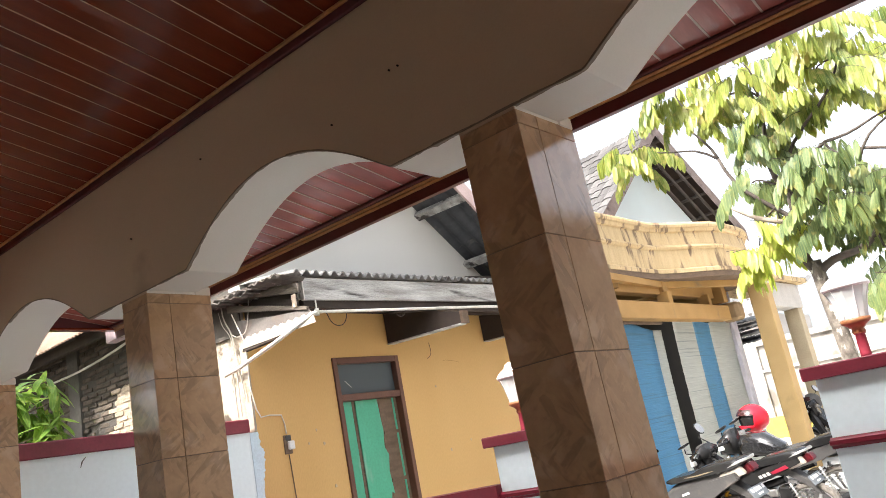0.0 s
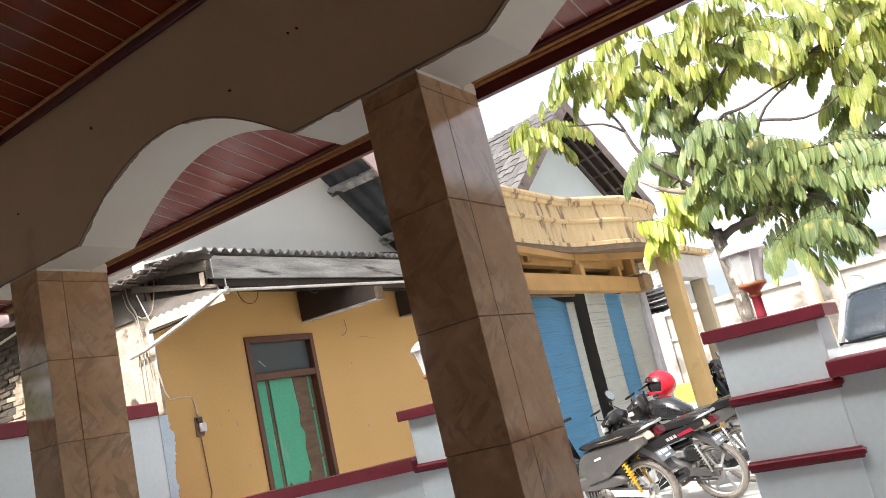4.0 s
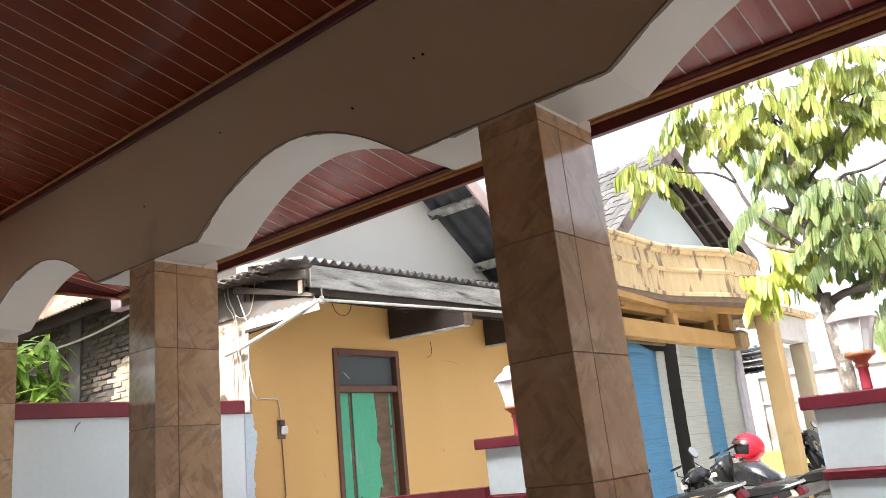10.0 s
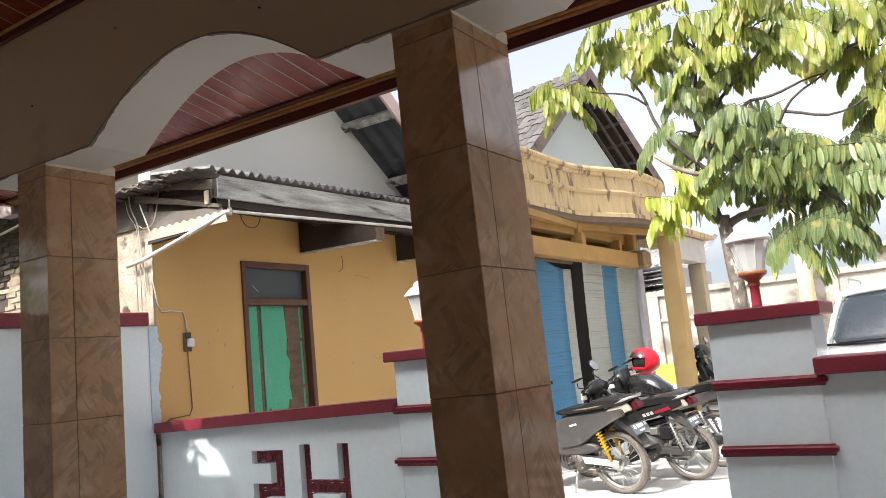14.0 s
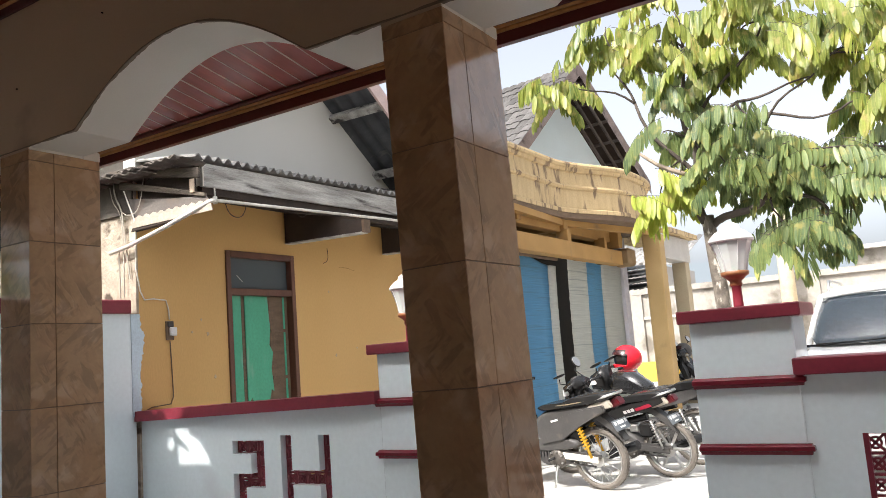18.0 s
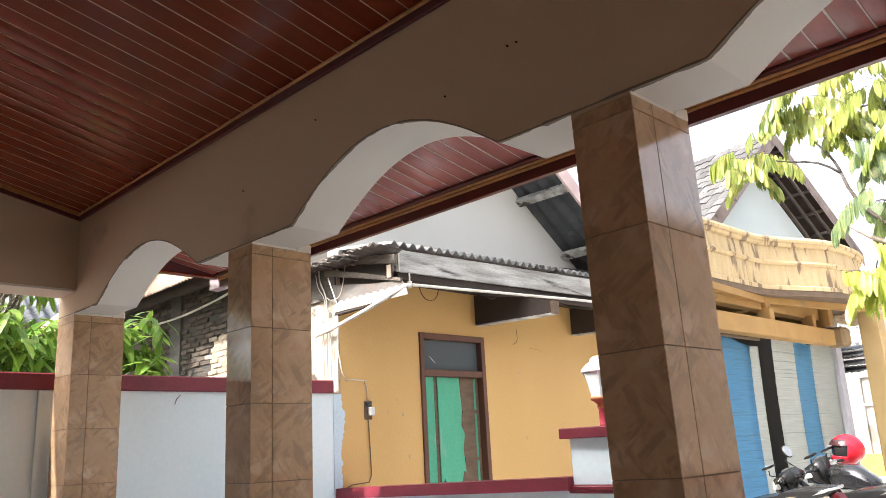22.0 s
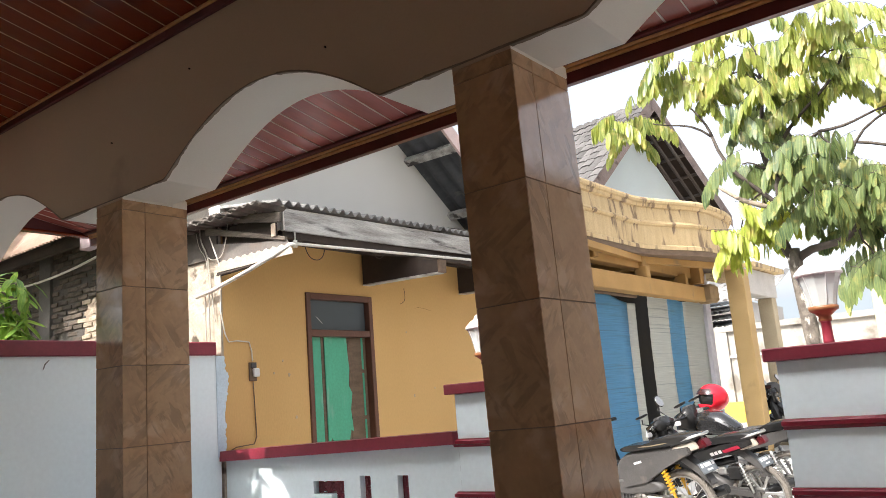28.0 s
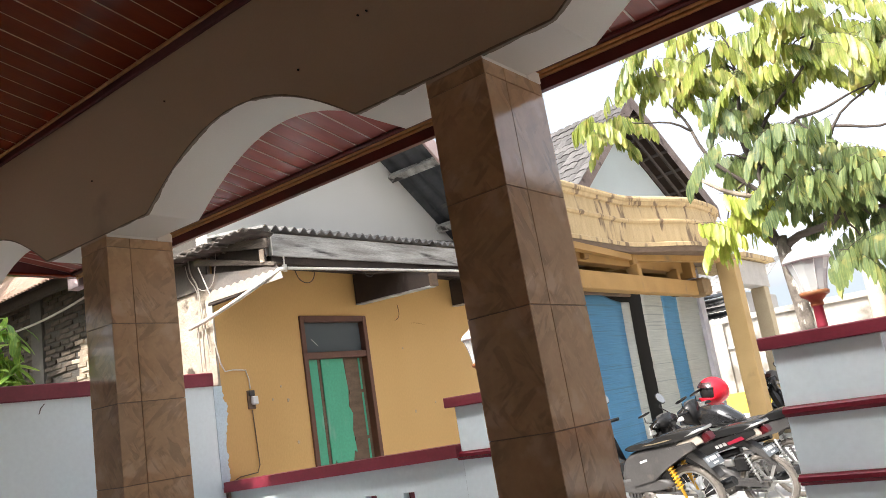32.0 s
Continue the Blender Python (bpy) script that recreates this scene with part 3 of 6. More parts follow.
def porch_column(x, cw=CW):
    col = thing("porch_column", (x, CY0, 0.15), "square porch column clad in glossy brown marbled tiles", "column", "porch columns")
    g, jt, dep = 0.0045, 0.112, CY1 - CY0
    part("core", B(-cw + g, -g, g, dep - g, 0, CTOP - 0.15), GROUT, col)
    bm = bmesh.new()
    bm_box(bm, -cw + 0.005, -0.002, 0.005, BACK - CY0, CTOP - 0.1505, SPRING - 0.149)
    bm_box(bm, -cw + 0.004, 0.003, BACK - CY0 - 0.01, dep + 0.004, CTOP - 0.158, SPRING - 0.118, 0.008)
    part("capital", bm, PLASTER, col, "rough plaster joint above the tiles")
    bm = B(-cw + 0.002, -0.003, 0.001, 0.005, CTOP - 0.1505, SPRING - 0.149)
    bm_box(bm, -cw + 0.001, -cw + 0.005, 0.001, BACK - CY0, CTOP - 0.1505, SPRING - 0.149)
    part("joint", bm, TAUPE, col, "taupe painted joint above the tiles")
    rows, z = [(CTOP - 0.046, CTOP)], CTOP - 0.046
    while z > 0.15:
        rows.append((max(z - TH, 0.15), z))
        z -= TH
    for z0, z1 in rows:
        hgt = z1 - z0 - 0.0018
        for w, u, turn, ox, oy in ((cw, 0, 0, -cw, 0), (jt, 0, 90, 0, 0), (dep - jt, 0, 90, 0, jt), (cw, 0, 180, 0, dep), (jt, 0, 270, -cw, jt), (dep - jt, 0, 270, -cw, dep)):
            t = new("tile", tile_mesh(w - 0.0018, hgt))
            t.parent = col
            inset = Matrix.Translation((ox, oy, z0 - 0.15 + 0.0009)) @ pose(0, 0, 0, 0, 0, turn) @ Matrix.Translation((0.0009, 0.0046, 0))
            t.matrix_basis = inset
    return col


for k in range(-2, 4):
    c = porch_column(C1X + k * S) if k > -2 else porch_column(C3X, 0.285)
    if k == 0:                              # this one leans a little
        c.matrix_basis = Matrix.Translation((C1X, CY0, CTOP)) @ Matrix.Rotation(radians(-1.0), 4, "Y") @ Matrix.Translation((0, 0, 0.15 - CTOP))

# ---- side wall and street fence ----
bm = B(-5.85, -5.7, -8.0, 4.312, 0.0, 1.905)
bm_box(bm, -5.85, -5.703, 4.312, 4.350, 0.0, 1.90)
bm_box(bm, -5.7, -5.672, -0.2, 1.93, 0.3, 0.42, 0.004)
solid("wall_side", bm, GREY_WALL, "tall grey-white painted boundary wall beside the porch", "wall", "structure")
solid("pilaster", B(-5.7, -5.67, 1.875, 1.965, 0.0, 1.9, bevel=0.004), GREY_WALL, "shallow pilaster on the boundary wall", "pilaster", "structure")
solid("wall_side_coping", B(-5.88, -5.665, -8.0, 4.305, 1.903, 2.015, bevel=0.008), MAROON, "maroon painted coping on the boundary wall", "coping", "structure")

FY0, FY1 = 4.374, 4.52


def open_left(u, z):
    if -4.645 < u < -4.32 and 0.17 < z < 0.85:
        if z > 0.755 or 0.51 < z < 0.61 or z < 0.27:
            return True
        return u > -4.455 if z > 0.61 else u < -4.515
    if -4.155 < u < -3.695 and 0.17 < z < 0.885:
        return u < -4.05 or u > -3.795 or 0.54 < z < 0.64
    return False


def lattice(bm, x0, x1, z0, z1, y, cell=0.095):
    """Terracotta lattice: crossed bars and a ring in each cell."""
    nx, nz = max(1, round((x1 - x0) / cell)), max(1, round((z1 - z0) / cell))
    cx, cz = (x1 - x0) / nx, (z1 - z0) / nz
    for i in range(nx + 1):
        bm_box(bm, x0 + i * cx - 0.006, x0 + i * cx + 0.006, y, y + 0.03, z0, z1)
    for j in range(nz + 1):
        bm_box(bm, x0, x1, y + 0.001, y + 0.029, z0 + j * cz - 0.006, z0 + j * cz + 0.006)
    for i in range(nx):
        for j in range(nz):
            px, pz = x0 + (i + 0.5) * cx, z0 + (j + 0.5) * cz
            for a in (45, 135):
                m = Matrix.Translation((px, y + 0.015, pz)) @ Matrix.Rotation(radians(a), 4, "Y")
                bm_box(bm, -cx * 0.68, cx * 0.68, -0.012, 0.012, -0.006, 0.006, m=m)
            n = 10
            for k in range(n):
                a0, a1 = 2 * math.pi * k / n, 2 * math.pi * (k + 1) / n
                r = cx * 0.27
                m = Matrix.Translation((px + r * math.cos((a0 + a1) / 2), y + 0.015, pz + r * math.sin((a0 + a1) / 2))) @ Matrix.Rotation(-(a0 + a1) / 2 + math.pi / 2, 4, "Y")
                bm_box(bm, -r * 0.36, r * 0.36, -0.011, 0.011, -0.005, 0.005, m=m)


fence = thing("fence_wall", (0, 0, 0), "low grey-white fence wall with maroon coping and angular pierced openings", "fence")
us = [-5.7, -4.645, -4.515, -4.455, -4.32, -4.155, -4.05, -3.795, -3.695, -3.235]
zs = [0.0, 0.17, 0.27, 0.51, 0.54, 0.61, 0.64, 0.755, 0.85, 0.885, 1.02]
part("panel", pierced("y", FY0 + 0.02, FY1, us, zs, open_left, top=lambda u: 1.018 + (u + 5.7) * 0.027), GREY_WALL, fence)
bm = bmesh.new()
bm_prism(bm, [(-5.7, 1.018), (-3.235, 1.084), (-3.235, 1.166), (-5.7, 1.10)], "y", FY0 - 0.045, FY1 + 0.04)
part("coping", bm, MAROON, fence, "maroon painted coping")
bm = bmesh.new()
lattice(bm, -4.645, -4.32, 0.17, 0.85, FY0 + 0.075)
part("lattice", bm, MAROON, fence, "maroon openwork behind the opening")
bm = bmesh.new()
lattice(bm, -4.155, -3.695, 0.17, 0.885, FY0 + 0.075)
part("lattice", bm, MAROON, fence, "maroon openwork behind the opening")

fence2 = thing("fence_wall", (0, 0, 0), "low grey-white fence wall beside the gate with maroon coping and a pierced panel", "fence")
us = [-0.66, -0.40, -0.30, 0.25, 0.35, 4.5]
zs = [0.0, 0.17, 0.855, 1.145]
part("panel", pierced("y", FY0 + 0.02, FY1, us, zs, lambda u, z: -0.40 < u < 0.35 and 0.17 < z < 0.855), GREY_WALL, fence2)
part("coping", B(-0.66, 4.5, FY0 - 0.045, FY1 + 0.04, 1.143, 1.226, bevel=0.006), MAROON, fence2, "maroon painted coping")
bm = bmesh.new()
lattice(bm, -0.40, 0.35, 0.17, 0.855, FY0 + 0.04)
for x in (-0.39, -0.27, 0.335):
    bm_box(bm, x - 0.014, x + 0.014, FY0 + 0.025, FY0 + 0.075, 0.17, 0.855)
part("lattice", bm, MAROON, fence2, "maroon openwork panel")


def gate_pillar(x0, top, label, lip=1.0):
    p = thing("gate_pillar", (x0, FY0, 0), label, "gate pillar", "gate pillars")
    w, d = 0.51, 0.40
    part("shaft", B(0.05, 0.05 + w, 0.01, d, 0, top - 0.066, bevel=0.006), GREY_WALL, p)
    bm = bmesh.new()
    bm_box(bm, 0.0, w + 0.10, -0.04, d + 0.05, top - 0.068, top, 0.006)
    part("coping", bm, MAROON, p, "maroon painted cap")
    for zb in (top - 0.385, top - 0.72):
        bm = bmesh.new()
        prof = [(0.0, -0.026), (0.018, -0.026), (0.022, -0.012), (0.034, -0.006), (0.034, 0.014), (0.022, 0.02), (0.018, 0.028), (0.0, 0.028)]
        rings = []
        for o, zz in prof:
            rings.append([bm.verts.new(v) for v in ((0.05 - o * lip, 0.01 - o, zb + zz), (0.05 + w + o, 0.01 - o, zb + zz), (0.05 + w + o, d + o, zb + zz), (0.05 - o * lip, d + o, zb + zz))])
        for a, b in zip(rings, rings[1:]):
            for k in range(4):
                bm.faces.new((a[k], a[(k + 1) % 4], b[(k + 1) % 4], b[k]))
        part("moulding", bm, MAROON_GLOSS, p, "glossy maroon moulding")
    return p


gate_pillar(-3.285, 1.475, "grey-white gate pillar with maroon cap and two mouldings, half hidden behind a column")
gate_pillar(-1.203, 1.502, "grey-white gate pillar with maroon cap and two mouldings, a lantern on top", 0.3)


def lantern(x, y, z):
    t = thing("pillar_lantern", (x, y, z), "white-capped glass garden lantern on a short maroon post", "lantern", "gate lanterns")
    bm = bmesh.new()
    bm_lathe(bm, [(0.027, 0.0), (0.027, 0.02), (0.026, 0.04), (0.025, 0.115), (0.032, 0.12)], 14)
    part("post", bm, MAROON, t)
    bm = bmesh.new()
    bm_lathe(bm, [(0.03, 0.12), (0.034, 0.13), (0.03, 0.145), (0.055, 0.168), (0.073, 0.178), (0.076, 0.196), (0.066, 0.20)], 16)
    part("cup", bm, COPPER, t, "orange-brown base cup")
    bm = bmesh.new()
    n = 6
    prof = [(0.066, 0.2), (0.070, 0.225), (0.078, 0.262), (0.089, 0.305), (0.103, 0.342), (0.112, 0.362)]
    bm_lathe(bm, prof, 12, smooth=False)
    bmesh.ops.delete(bm, geom=[f for f in bm.faces if len(f.verts) > 4], context="FACES_ONLY")
    bmesh.ops.solidify(bm, geom=bm.faces[:], thickness=0.003)
    part("globe", bm, LAMPGLASS, t, "clear ribbed glass body")
    for k in range(6):
        a = 2 * math.pi * k / 6
        bm = bmesh.new()
        bm_path(bm, [(r * 1.01 * math.cos(a), r * 1.01 * math.sin(a), h) for r, h in prof], 0.0022, 5)
        part("rib", bm, WHITEPL, t)
    bm = bmesh.new()
    bm_lathe(bm, [(0.110, 0.358), (0.121, 0.364), (0.120, 0.374), (0.106, 0.392), (0.082, 0.415), (0.056, 0.430), (0.056, 0.438), (0.048, 0.454), (0.028, 0.465), (0.01, 0.468)], 18)
    part("cap", bm, WHITEPL, t, "white stepped cap")
    bm = bmesh.new()
    bm_lathe(bm, [(0.016, 0.2), (0.028, 0.215), (0.034, 0.235), (0.030, 0.25), (0.015, 0.262), (0.005, 0.266)], 12)
    part("bulb", bm, GREENBULB, t, "green lamp base")
    bm = bmesh.new()
    bm_lathe(bm, [(0.018, 0.25), (0.033, 0.27), (0.036, 0.325), (0.014, 0.352)], 12)
    part("tube", bm, WHITEPL, t)
    return t


lantern(-0.925, 4.575, 1.50)
lantern(-3.085, 4.575, 1.473)

# ---- ochre house ----
HX = -5.7
house = thing("house", (0, 0, 0), "old single-storey house with ochre wall, white gable and sheet roof", "house")
DY0, DY1, DZ = 5.372, 6.310, 2.512
part("wall", pierced("x", HX - 0.16, HX, [4.40, DY0, DY1, 9.4], [0.0, DZ, 3.16], lambda u, z: DY0 < u < DY1 and z < DZ), YELLOW, house)
RK, RY, RZ = 0.72, 5.9, 5.115


def roof_z(y):
    return RZ - RK * abs(y - RY)


bm = bmesh.new()
bm_prism(bm, [(4.40, 3.163), (9.4, 3.163), (9.4, roof_z(9.4) if roof_z(9.4) > 3.17 else 3.17), (RY + (RZ - 3.17) / RK, 3.17), (RY, RZ), (4.40, roof_z(4.40))], "x", HX - 0.16, HX)
part("gable", bm, WHITEWALL, house, "white plastered gable")
part("end_wall", B(-6.6, HX + 0.003, 4.374, 4.398, 0, 3.17), RAW, house, "raw plaster end wall")
# dark cladding puts the awning's shade onto the upper end wall
part("end_cladding", B(-6.6, HX + 0.001, 4.352, 4.372, 2.76, 3.165, bevel=0.003), mat("dark_shade_board", (0.10, 0.085, 0.07), 0.9, (0.045, 0.038, 0.032), 6, 0.6, 40, 0.6, stain=(0.22, 0.18, 0.14), stain_at=0.6, grain_amount=0.3), house, "dark boards over the raw plaster, also standing in for its shade")
part("inner_wall", B(HX - 1.6, HX - 1.5, 4.6, 9.3, 0, 3.1), DARKWOOD, house)


def corrugated(bm, o, along, up, length, rise, pitch, amp, thick=0.012):
    """A wavy sheet: waves across 'along', running up 'up'."""
    o, along, up = Vector(o), Vector(along).normalized(), Vector(up).normalized()
    nrm = along.cross(up).normalized()
    n = int(length / pitch * 8)
    rows = []
    for i in range(n + 1):
        s = length * i / n
        w = amp * math.sin(2 * math.pi * s / pitch)
        p = o + along * s
        rows.append([bm.verts.new(p + nrm * (w + k * thick) + up * (rise * q)) for k, q in ((0, 0), (1, 0), (1, 1), (0, 1))])
    for a, b in zip(rows, rows[1:]):
        for k in range(4):
            f = bm.faces.new((a[k], a[(k + 1) % 4], b[(k + 1) % 4], b[k]))
            f.smooth = k in (1, 3)
    bm.faces.new(rows[0])
    bm.faces.new(rows[-1][::-1])


for sgn, nm in ((1, "roof_sheet"), (-1, "roof_sheet")):
    bm = bmesh.new()
    up = Vector((0, -sgn, RK)).normalized()
    run = 3.3 if sgn > 0 else 1.62
    ylow = RY + sgn * run
    corrugated(bm, (-4.97 if sgn > 0 else -11, ylow, roof_z(ylow) + 0.01), (-1 if sgn > 0 else 1, 0, 0), up, 6.03, run * math.sqrt(1 + RK * RK), 0.20, 0.022)
    part(nm, bm, DARKSHEET, house, "dark weathered roof sheets")
    bm = bmesh.new()
    d = 0.17
    bm_prism(bm, [(RY, RZ + 0.06), (ylow, roof_z(ylow) + 0.06), (ylow, roof_z(ylow) - d + 0.02), (RY, RZ - d + 0.02)], "x", -4.965, -4.935)
    part("barge_board", bm, mat("pink_board", (0.62, 0.48, 0.45), 0.8, (0.5, 0.36, 0.33)), house, "faded pinkish barge board")
for y in (7.13, 7.90):
    bm = bmesh.new()
    m = Matrix.Translation((0, y, roof_z(y) - 0.01)) @ Matrix.Rotation(math.atan2(-RK, 1), 4, "X")
    bm_box(bm, -7.5, -4.97, -0.05, 0.05, -0.10, -0.03, 0.008, m=m)
    part("purlin", bm, OLDWOOD, house, "weathered round purlin end")
bm = bmesh.new()
bm_path(bm, [(-5.72, 7.80, 3.42), (-5.3, 7.9, 3.30), (-4.97, 8.05, 3.2)], [0.05, 0.05, 0.045], 8)
part("rafter", bm, DARKWOOD, house)

# door with a transom light
door = thing("door_1", (0, 0, 0), "narrow red-brown framed door with green and brown boards and a dark transom pane", "door", kind="structure")
FW = 0.055
for nm, b in (("jamb", (HX - 0.10, HX + 0.02, DY0, DY0 + FW, 0, DZ)), ("jamb", (HX - 0.10, HX + 0.02, DY1 - FW, DY1, 0, DZ)), ("head", (HX - 0.10, HX + 0.02, DY0 + FW, DY1 - FW, DZ - 0.06, DZ)), ("transom_bar", (HX - 0.10, HX + 0.015, DY0 + FW, DY1 - FW, 2.085, 2.15))):
    part(nm, B(*b, bevel=0.004), FRAMEWOOD, door)
part("pane", B(HX - 0.06, HX - 0.052, DY0 + FW, DY1 - FW, 2.15, DZ - 0.06), DARKGLASS, door, "dark transom pane")
y, widths = DY0 + FW, [(0.075, BROWNWOOD), (0.11, GREEN), (0.035, BROWNWOOD), (0.34, GREEN), (0.20, BROWNWOOD), (0.03, GREEN), (0.04, BROWNWOOD)]
for w, mm in widths:
    w2 = w * (DY1 - DY0 - 2 * FW) / sum(q[0] for q in widths)
    if w > 0.3:
        bm = bmesh.new()
        e = y + w2
        bm_prism(bm, [(y + 0.001, 1.02), (y + 0.05, 1.10), (y + 0.09, 1.03), (e - 0.05, 1.06), (e - 0.02, 1.16), (e + 0.015, 1.14), (e - 0.01, 1.36), (e + 0.02, 1.52), (e - 0.025, 1.60), (e - 0.005, 1.76), (e - 0.03, 2.083), (y + 0.001, 2.083)], "x", HX - 0.06, HX - 0.05)
        part("panel", bm, mm, door, "green panel with a broken edge")
        mm = BROWNWOOD
    part("board", B(HX - 0.085, HX - 0.062, y + 0.001, y + w2 - 0.001, 0.05, 2.083, bevel=0.002), mm, door)
    y += w2
for z in (1.25, 1.72):
    part("crossbar", B(HX - 0.056, HX - 0.046, DY0 + 0.62, DY0 + 0.83, z, z + 0.035), BROWNWOOD, door)

# awning over the ochre wall
awn = thing("awning", (0, 0, 0), "fibre-cement awning with a weathered fascia board on tapered brackets", "awning")
AX = -5.0
bm = bmesh.new()
AL = 4.9
tilt = 0.019
corrugated(bm, (AX + 0.06, 4.40, 3.112), (0, 1, tilt), (-1, 0, 0.13), AL, 0.80, 0.108, 0.021, 0.010)
part("sheet", bm, CEMENT, awn, "wavy grey fibre-cement sheet")
bm = bmesh.new()
bm_prism(bm, [(4.50, 2.885), (9.3, 2.885 + tilt * 4.8), (9.3, 3.078 + tilt * 4.8), (4.50, 3.078)], "x", AX, AX + 0.03)
part("fascia_board", bm, OLDWOOD, awn, "grey weathered fascia board")
part("fascia_end", B(AX - 0.005, AX + 0.034, 4.488, 4.50, 2.885, 3.10), WHITEPIPE, awn)
for y in (6.25, 7.95):
    bm = bmesh.new()
    bm_prism(bm, [(-5.69, 2.64), (-4.68, 2.615), (-4.68, 2.73), (-5.03, 2.825), (-5.69, 2.96)], "y", y - 0.05, y + 0.05)
    part("bracket", bm, DARKWOOD, awn, "dark tapered timber bracket")
    # paler batten paints sunlight along the bracket's lower edge
    bm = bmesh.new()
    bm_prism(bm, [(-5.69, 2.628), (-4.68, 2.603), (-4.68, 2.616), (-5.69, 2.641)], "y", y - 0.056, y + 0.045)
    part("bracket_edge", bm, OLDWOOD, awn, "pale batten putting the sunlit lower edge on the bracket")
    part("bracket_tip", B(-4.68, -4.65, y - 0.05, y + 0.05, 2.61, 2.735), BROWNWOOD, awn)
# its open end: a scrap of wavy sheet, a grey sheet behind it, two rough rafters and a pale batten
bm = bmesh.new()
bm_prism(bm, [(-5.684, 2.623), (-4.701, 2.624)] + [(-4.725 - 0.937 * q / 44, 2.712 + 0.010 * math.sin(q * 1.43)) for q in range(45)], "y", 4.338, 4.346)
part("end_sheet", bm, mat("cream_sheet", (0.45, 0.38, 0.315), 0.85, (0.37, 0.30, 0.245), 5, 0.5, 40, 0.4, stain=(0.36, 0.28, 0.22), stain_at=0.62), awn, "cream scrap of corrugated sheet")
bm = bmesh.new()
bm_prism(bm, [(-5.684, 2.70), (-4.74, 2.70), (-4.780, 2.756), (-5.2, 2.80), (-5.729, 2.885)], "y", 4.349, 4.357)
part("end_backing", bm, mat("grey_sheet", (0.17, 0.15, 0.135), 0.9, (0.12, 0.105, 0.095), 5, 0.6, 40, 0.3, stain=(0.15, 0.12, 0.10), stain_at=0.6), awn, "dull grey sheet behind the scrap")
# dark strip draws the shadow line under the scrap
bm = bmesh.new()
bm_prism(bm, [(-5.70, 2.598), (-5.15, 2.612), (-5.15, 2.628), (-5.684, 2.628)], "y", 4.344, 4.40)
part("end_ledger", bm, DARKWOOD, awn)
ROUGHWOOD = mat("rough_grey_brown_timber", (0.17, 0.14, 0.11), 0.9, (0.075, 0.06, 0.047), 5, 0.5, 40, 0.7, stretch=(0.5, 3, 3), stain=(0.05, 0.042, 0.035), stain_at=0.60, grain_amount=0.35, along=True)
for pts, y in (([(-5.835, 2.985), (-5.3, 2.868), (-4.780, 2.745), (-4.778, 2.776), (-5.3, 2.915), (-5.829, 3.051)], 4.332), ([(-5.944, 3.092), (-5.4, 3.010), (-4.834, 2.905), (-4.824, 2.986), (-5.4, 3.080), (-5.938, 3.159)], 4.318)):
    bm = bmesh.new()
    bm_prism(bm, pts, "y", y, y + 0.03, 0.003)
    part("end_rafter", bm, ROUGHWOOD, awn, "rough weathered rafter")
part("end_batten", B(-4.932, -4.883, 4.318, 4.332, 2.797, 2.908, bevel=0.003), mat("pale_new_wood", (0.60, 0.47, 0.35), 0.8), awn, "pale batten")
# dark plate put in for the shade under the sheets
part("end_hollow", B(-5.72, -4.99, 4.42, 4.44, 2.76, 3.06), DARKWOOD, awn, "dark plate painting the shade under the sheets")
for y, x0, x1, z0, z1 in ((4.47, -6.5, -5.02, 3.05, 3.10), (4.60, -6.3, -5.02, 2.96, 3.02)):
    bm = bmesh.new()
    bm_prism(bm, [(x0, z0 - 0.02), (x1, z0 - 0.02), (x1, z1 - 0.01), (x0, z1)], "y", y - 0.025, y + 0.025)
    part("rafter", bm, BROWNWOOD, awn)
part("batten", B(-5.08, -5.04, 4.47, 4.52, 2.90, 2.99), WHITEPIPE, awn)
part("plate", B(-5.06, -5.005, 4.51, 9.3, 2.83, 2.90), DARKWOOD, awn)
random.seed(4)
for k in range(16):
    x = -6.45 + 0.2 * (k % 8)
    m = Matrix.Translation((x, 4.29 + (0.05 if k > 7 else 0), 3.04 + 0.02 * (k // 8) + random.uniform(-0.008, 0.012))) @ Euler((radians(random.uniform(-5, 5)), radians(random.uniform(-4, 4)), radians(random.uniform(-16, 16)))).to_matrix().to_4x4()
    bm = bmesh.new()
    corrugated(bm, (-0.17, -0.16 + random.uniform(-0.03, 0.05), 0), (1, 0, 0), (0, 1, 0), random.uniform(0.26, 0.36), random.uniform(0.3, 0.42), 0.108, 0.010, 0.007)
    bm.transform(m)
    # dark tone for the sheets' shaded undersides, pale blotches for their sunlit edges
    part("broken_sheet", bm, mat("shade_toned_sheet", (0.15, 0.13, 0.11), 0.9, (0.06, 0.05, 0.045), 8, 0.5, 40, 0.6, stain=(0.62, 0.58, 0.52), stain_at=0.59), awn, "broken edge piece of cement sheet")

